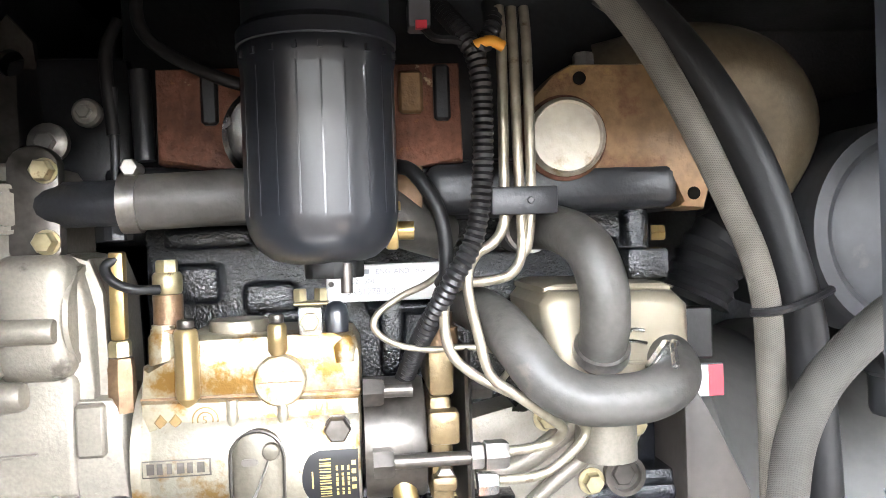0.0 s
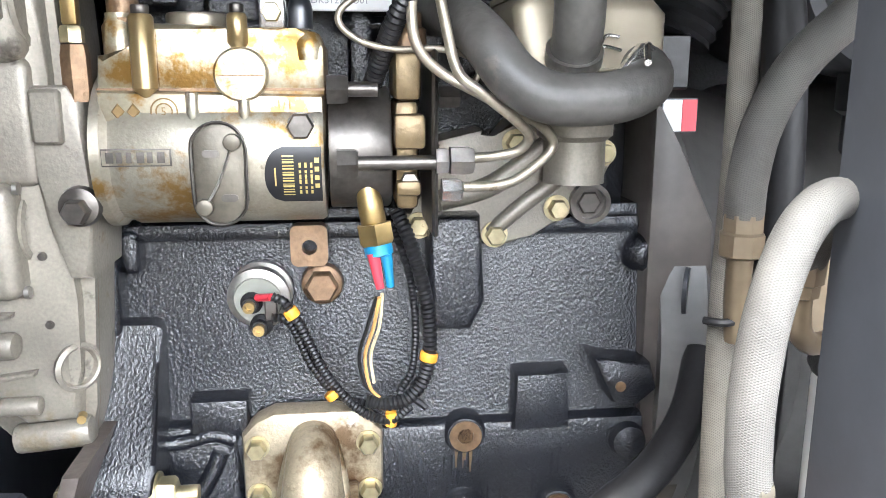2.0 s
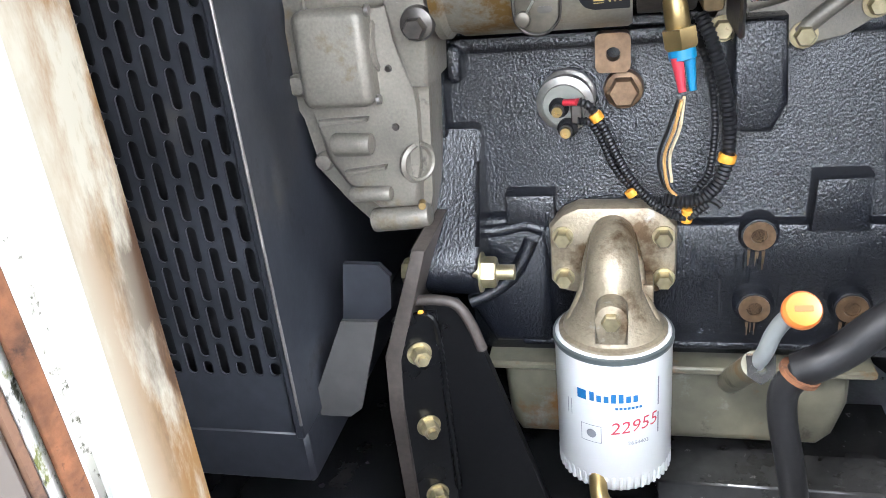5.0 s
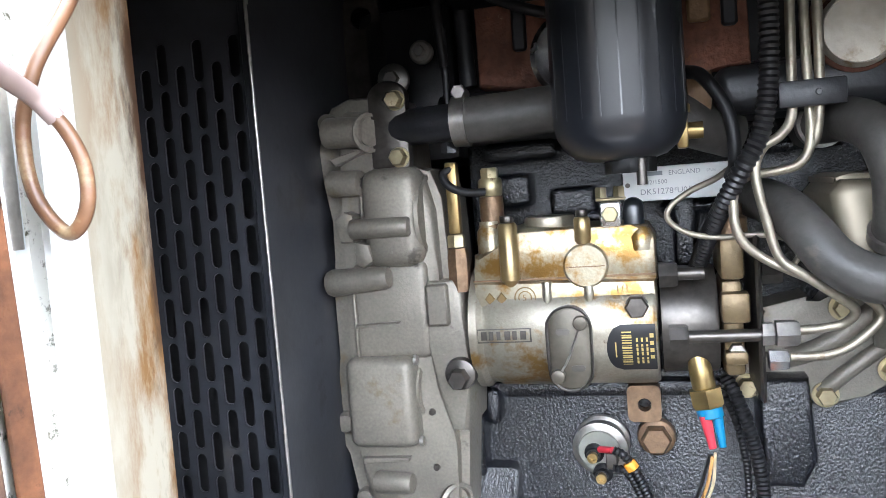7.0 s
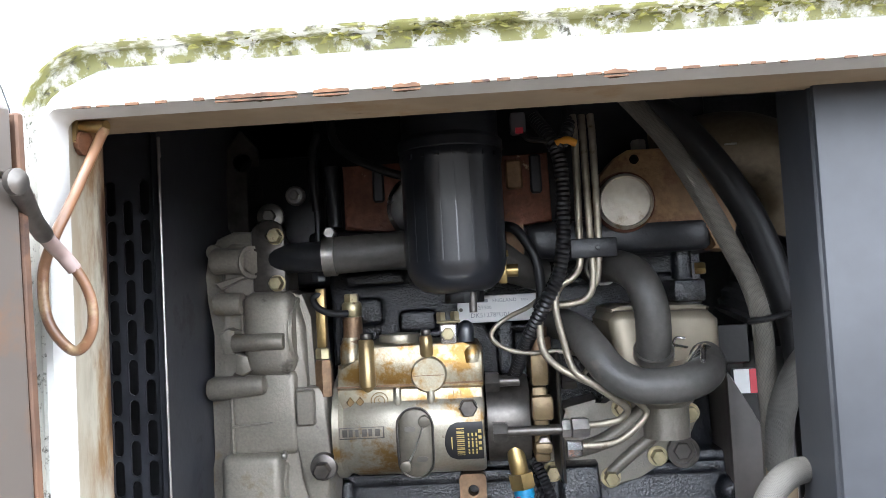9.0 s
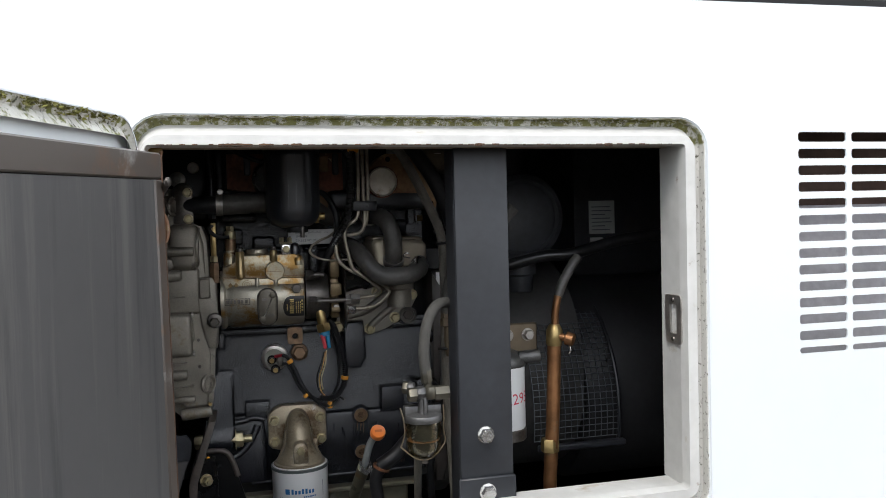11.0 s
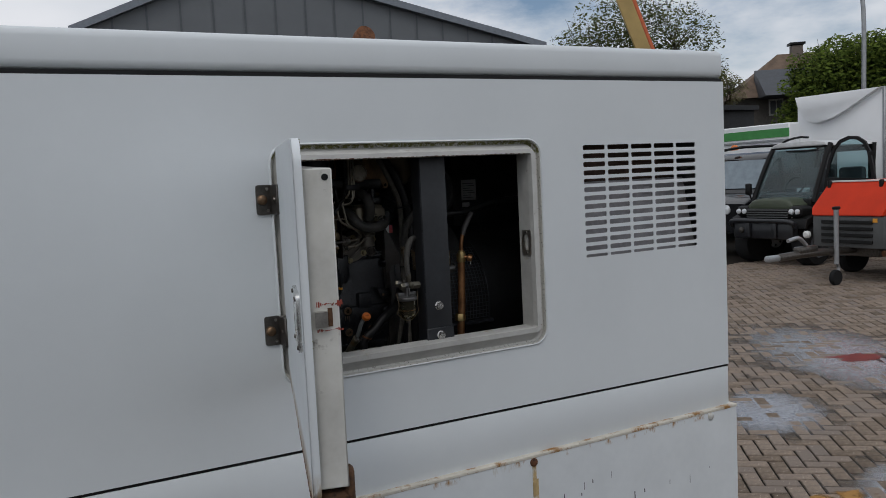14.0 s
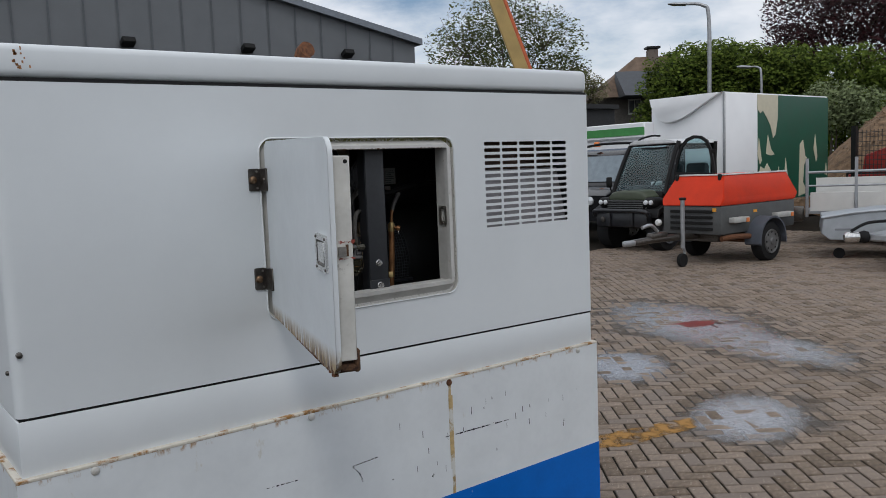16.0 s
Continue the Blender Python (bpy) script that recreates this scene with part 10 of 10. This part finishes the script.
for _ in range(13000):
    i, j = crng.randrange(nu), crng.randrange(1, nv // 2 + 4)
    p = gv[i][j].co + Vector((crng.uniform(0, 0.15), crng.uniform(-0.2, 0), 0.02))
    u = Vector((crng.gauss(0, 1), crng.gauss(0, 1), crng.gauss(0, 0.6))).normalized() * crng.uniform(0.03, 0.09)
    v = u.orthogonal().normalized() * 0.025
    bm.faces.new([bm.verts.new(p + q) for q in (-u - v, u - v, u + v, -u + v)])
chips = solo("wood_chip_heap", bm, CHIPS, "high brown heap of wood chips behind the fence", "heap", kind="stuff", smooth=0)
fence = thing("mesh_fence", (14.6, 4.0, 0), "dark wire mesh fence before the wood chips", "fence")
fa_, fb_ = Vector((16.6, 5.9, 0)), Vector((16.0, -1.0, 0))
for k in range(4):
    p = fa_.lerp(fb_, k / 3.0)
    part("post", box(B(), p.x - 0.05, p.x + 0.05, p.y - 0.05, p.y + 0.05, 0, 2.15), PRINT_BLACK, fence)
FENCEM = mat("fence wire", (0.03, 0.03, 0.03), 0.6)
bm = B()
for k in range(81):
    p = fa_.lerp(fb_, k / 80)
    box(bm, p.x - 0.006, p.x + 0.006, p.y - 0.006, p.y + 0.006, 0.1, 2.05)
for k in range(20):
    z = 0.1 + k * 0.1
    tube(bm, [fa_ + Vector((0, 0, z)), fb_ + Vector((0, 0, z))], 0.006, 4, 1)
part("mesh", bm, FENCEM, fence)
rm = thing("red_machine", (17.6, 4.6, 0), "red farm machine parked behind the fence", "machine")
part("body", box(B(), 17.4, 18.3, 2.6, 4.9, 0.7, 1.35, 0.1, 2), RED, rm)
part("chassis", box(B(), 17.3, 18.4, 2.4, 5.3, 0.0, 0.75, 0.05, 1), PRINT_BLACK, rm)
part("arm", tube(B(), [(17.5, 4.9, 1.2), (17.4, 4.4, 1.75), (17.4, 3.6, 1.8)], 0.07, 8), RED, rm)
part("arm", tube(B(), [(17.5, 4.6, 1.0), (17.4, 4.0, 1.5), (17.4, 3.2, 1.5)], 0.05, 8), RED, rm)

# things that close the yard behind the camera
yard_wall = solo("yard_building", box(box(B(), -22, 24, -36.2, -30.0, 0, 3.2), -22.3, 24.3, -36.5, -29.8, 3.2, 3.4), mat("pale yard building", (0.42, 0.42, 0.40), 0.7, var=0.1, scale=1.2, bump=0.05), "plain pale building across the yard", "building")

# ---------------------------------------------------------------- brick paving
BRICK = mat("worn grey-brown paving brick", (0.30, 0.228, 0.168), 0.85, var=0.30, scale=26, bump=0.8, bscale=200, per_object=0.55, spec=0.2, pmix=(0.20, 0.165, 0.14), spots=[((0.46, 0.40, 0.33), 0.26, 48, 0.9), ((0.10, 0.085, 0.07), 0.22, 60, 0.9), ((0.075, 0.062, 0.052), 0.26, 3.0, 0.8)])
PW, PGAP = 0.088, 0.0105
rot2 = Matrix.Rotation(PAVE_A, 3, 'Z')
def pave_cell(i, j):
    c = (i - j) % 4
    if c == 0:
        return (i + 1) * PW, (j + 0.5) * PW, 2 * PW - PGAP, PW - PGAP
    if c == 3:
        return (i + 0.5) * PW, (j + 1) * PW, PW - PGAP, 2 * PW - PGAP
    return None
prng = random.Random(77)
cells = []
N = 226
for i in range(-N, N):
    for j in range(-N, N):
        q = pave_cell(i, j)
        if not q:
            continue
        p = rot2 @ Vector((q[0], q[1], 0))
        p = p + Vector((6.5, 2.2, 0))
        if 1.1 < p.x < 14.5 and -2.4 < p.y < 7.2:
            cells.append((p.x, p.y, q[2], q[3]))
cells.sort(key=lambda c: (c[0] - 2.6) ** 2 + (c[1] - 0.2) ** 2)
def brick_verts(w, d, h, ch=0.004):
    a, b = w / 2, d / 2
    return [(-a, -b, -0.02), (a, -b, -0.02), (a, b, -0.02), (-a, b, -0.02), (-a, -b, h - ch), (a, -b, h - ch), (a, b, h - ch), (-a, b, h - ch), (-a + ch, -b + ch, h), (a - ch, -b + ch, h), (a - ch, b - ch, h), (-a + ch, b - ch, h)]
BF = [(0, 1, 5, 4), (1, 2, 6, 5), (2, 3, 7, 6), (3, 0, 4, 7), (4, 5, 9, 8), (5, 6, 10, 9), (6, 7, 11, 10), (7, 4, 8, 11), (8, 9, 10, 11)]
pavement = thing("pavement", (2.6, 0.2, 0.0), "worn grey-brown herringbone brick paving, damp in places", "paving", kind="structure")
shared = {}
for key, w, d in (("long", 2 * PW - PGAP, PW - PGAP), ("wide", PW - PGAP, 2 * PW - PGAP)):
    me = bpy.data.meshes.new("brick")
    me.from_pydata(brick_verts(w, d, 0.008), [], BF)
    me.materials.append(BRICK)
    shared[key] = me
for x, y, w, d in cells[:300]:
    ob = new("brick", shared["long" if w > d else "wide"])
    ob.parent = pavement
    ob.matrix_parent_inverse = WORLD_OF[pavement].inverted()
    ob.location = (x, y, prng.uniform(-0.0015, 0.002))
    ob.rotation_euler = (prng.gauss(0, 0.006), prng.gauss(0, 0.006), PAVE_A + prng.gauss(0, 0.012))
vs, fs = [], []
for x, y, w, d in cells[300:]:
    m = Matrix.Translation((x, y, prng.uniform(-0.0015, 0.002))) @ Euler((prng.gauss(0, 0.006), prng.gauss(0, 0.006), PAVE_A + prng.gauss(0, 0.012))).to_matrix().to_4x4()
    o = len(vs)
    vs += [tuple(m @ Vector(v)) for v in brick_verts(w, d, 0.008)]
    fs += [tuple(o + k for k in f) for f in BF]
me = bpy.data.meshes.new("far_bricks")
me.from_pydata(vs, [], fs)
me.materials.append(BRICK)
ob = new("far_bricks", me)
ob.parent = pavement
ob.matrix_parent_inverse = WORLD_OF[pavement].inverted()
tagged(ob, kind="stuff")


def blob(cx, cy, rx, ry, ang, seed, n=40, rag=0.25):
    out = []
    ca_, sa_ = math.cos(ang), math.sin(ang)
    for i in range(n):
        a = 2 * math.pi * i / n
        k = 1 + rag * noise.noise(Vector((math.cos(a) * 1.7, math.sin(a) * 1.7, seed))) + rag * 0.5 * noise.noise(Vector((math.cos(a) * 5, math.sin(a) * 5, seed + 9)))
        u, v = rx * k * math.cos(a), ry * k * math.sin(a)
        out.append((cx + u * ca_ - v * sa_, cy + u * sa_ + v * ca_))
    return out


# pale blue-grey base colour: the sky's reflection painted into the puddle water
WATER = mat("puddle water with painted sky sheen", (0.40, 0.41, 0.44), 0.22, var=0.25, scale=30, bump=0.03, bscale=40, spec=0.6, rvar=0.08)
def ragged_alpha(m, top, lo=0.02, hi=0.30, scale=7.0):
    """Fades a flat film out towards its ragged rim."""
    n, l = m.node_tree.nodes, m.node_tree.links
    t = n.new("ShaderNodeTexCoord")
    d = n.new("ShaderNodeVectorMath")
    d.operation = 'DISTANCE'
    d.inputs[1].default_value = (0.5, 0.5, 0.5)
    fl = n.new("ShaderNodeVectorMath")
    fl.operation = 'MULTIPLY_ADD'
    fl.inputs[1].default_value, fl.inputs[2].default_value = (1, 1, 0), (0, 0, 0.5)
    l.new(t.outputs["Generated"], fl.inputs[0])
    l.new(fl.outputs[0], d.inputs[0])
    no = n.new("ShaderNodeTexNoise")
    no.inputs["Scale"].default_value, no.inputs["Detail"].default_value, no.inputs["Roughness"].default_value = scale, 8.0, 0.7
    l.new(t.outputs["Object"], no.inputs["Vector"])
    k = n.new("ShaderNodeMath")
    k.operation = 'MULTIPLY_ADD'
    k.inputs[1].default_value, k.inputs[2].default_value = 0.55, 0.22
    l.new(no.outputs["Fac"], k.inputs[0])
    s = n.new("ShaderNodeMath")
    s.operation = 'SUBTRACT'
    l.new(k.outputs[0], s.inputs[0])
    l.new(d.outputs["Value"], s.inputs[1])
    r = n.new("ShaderNodeMapRange")
    r.inputs[1].default_value, r.inputs[2].default_value, r.inputs[4].default_value = lo, hi, top
    l.new(s.outputs[0], r.inputs[0])
    l.new(r.outputs[0], n["Principled BSDF"].inputs["Alpha"])
    return m


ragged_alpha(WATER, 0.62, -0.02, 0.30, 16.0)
DAMP = ragged_alpha(mat("damp grime", (0.075, 0.065, 0.055), 0.5, var=0.2, bump=0), 0.55, 0.0, 0.3, 5.0)
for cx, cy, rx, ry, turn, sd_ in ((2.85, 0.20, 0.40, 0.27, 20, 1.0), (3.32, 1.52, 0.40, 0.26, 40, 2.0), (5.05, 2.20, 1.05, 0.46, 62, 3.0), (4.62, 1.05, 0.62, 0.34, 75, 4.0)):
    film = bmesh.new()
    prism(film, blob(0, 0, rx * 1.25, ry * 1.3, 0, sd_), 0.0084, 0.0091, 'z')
    pu = solo("puddle", film, WATER, "shallow puddle on the brick paving, sky reflection painted into its pale grey", "puddle", "puddles")
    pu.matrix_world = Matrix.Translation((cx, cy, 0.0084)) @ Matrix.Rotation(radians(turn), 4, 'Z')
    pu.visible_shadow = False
    rim_ = bmesh.new()
    prism(rim_, blob(0, 0, rx * 1.6, ry * 1.8, 0, sd_ + 20, 48, 0.4), 0.0078, 0.0081, 'z')
    damp = solo("damp_patch", rim_, DAMP, "dark damp margin round a puddle", "damp patch", "damp patches")
    damp.matrix_world = Matrix.Translation((cx, cy, 0.0078)) @ Matrix.Rotation(radians(turn), 4, 'Z')
    damp.visible_shadow = False
solo("red_spill", prism(B(), blob(5.04, 2.05, 0.22, 0.115, PAVE_A, 6.0, 40, 0.6), 0.0096, 0.0102, 'z'), mat("brick-red spill", (0.17, 0.016, 0.009), 0.3, var=0.3, bump=0.05, spec=0.3), "glossy brick-red spill on the paving", "spill")
for k, (u, v, n_) in enumerate(((0.20, 0.05, 0.14), (0.30, -0.03, 0.16), (0.12, -0.11, 0.10), (0.38, 0.03, 0.10))):
    cx = 5.04 + u * math.cos(PAVE_A) - v * math.sin(PAVE_A)
    cy = 2.05 + u * math.sin(PAVE_A) + v * math.cos(PAVE_A)
    solo("wet_trail", prism(B(), blob(cx, cy, n_, 0.016, PAVE_A + (0 if k % 2 else math.pi / 2), 12.0 + k, 28, 0.6), 0.0096, 0.0100, 'z'), bpy.data.materials["dark wet trail"] if k else mat("dark wet trail", (0.035, 0.018, 0.014), 0.3, var=0.3, bump=0.05, spec=0.3), "dark wet trail along a brick joint", "damp patch", "damp patches")
SAND = bpy.data.materials.new("ochre sand")
SAND.use_nodes = True
sn_, sl_ = SAND.node_tree.nodes, SAND.node_tree.links
pb = sn_["Principled BSDF"]
pb.inputs["Base Color"].default_value = (0.36, 0.19, 0.05, 1)
pb.inputs["Roughness"].default_value = 0.95
tx = sn_.new("ShaderNodeTexNoise")
tx.inputs["Scale"].default_value, tx.inputs["Detail"].default_value = 9.0, 9.0
rp_ = sn_.new("ShaderNodeValToRGB")
rp_.color_ramp.elements[0].position, rp_.color_ramp.elements[1].position = 0.42, 0.62
co_ = sn_.new("ShaderNodeTexCoord")
sl_.new(co_.outputs["Object"], tx.inputs["Vector"])
sl_.new(tx.outputs["Fac"], rp_.inputs["Fac"])
sl_.new(rp_.outputs[0], pb.inputs["Alpha"])
sand = solo("sand_patch", prism(B(), blob(2.16, 0.45, 0.50, 0.10, radians(-12), 8.0, 40, 0.4), 0.0096, 0.0101, 'z'), SAND, "thin ochre sand washed over the bricks", "sand", kind="stuff")
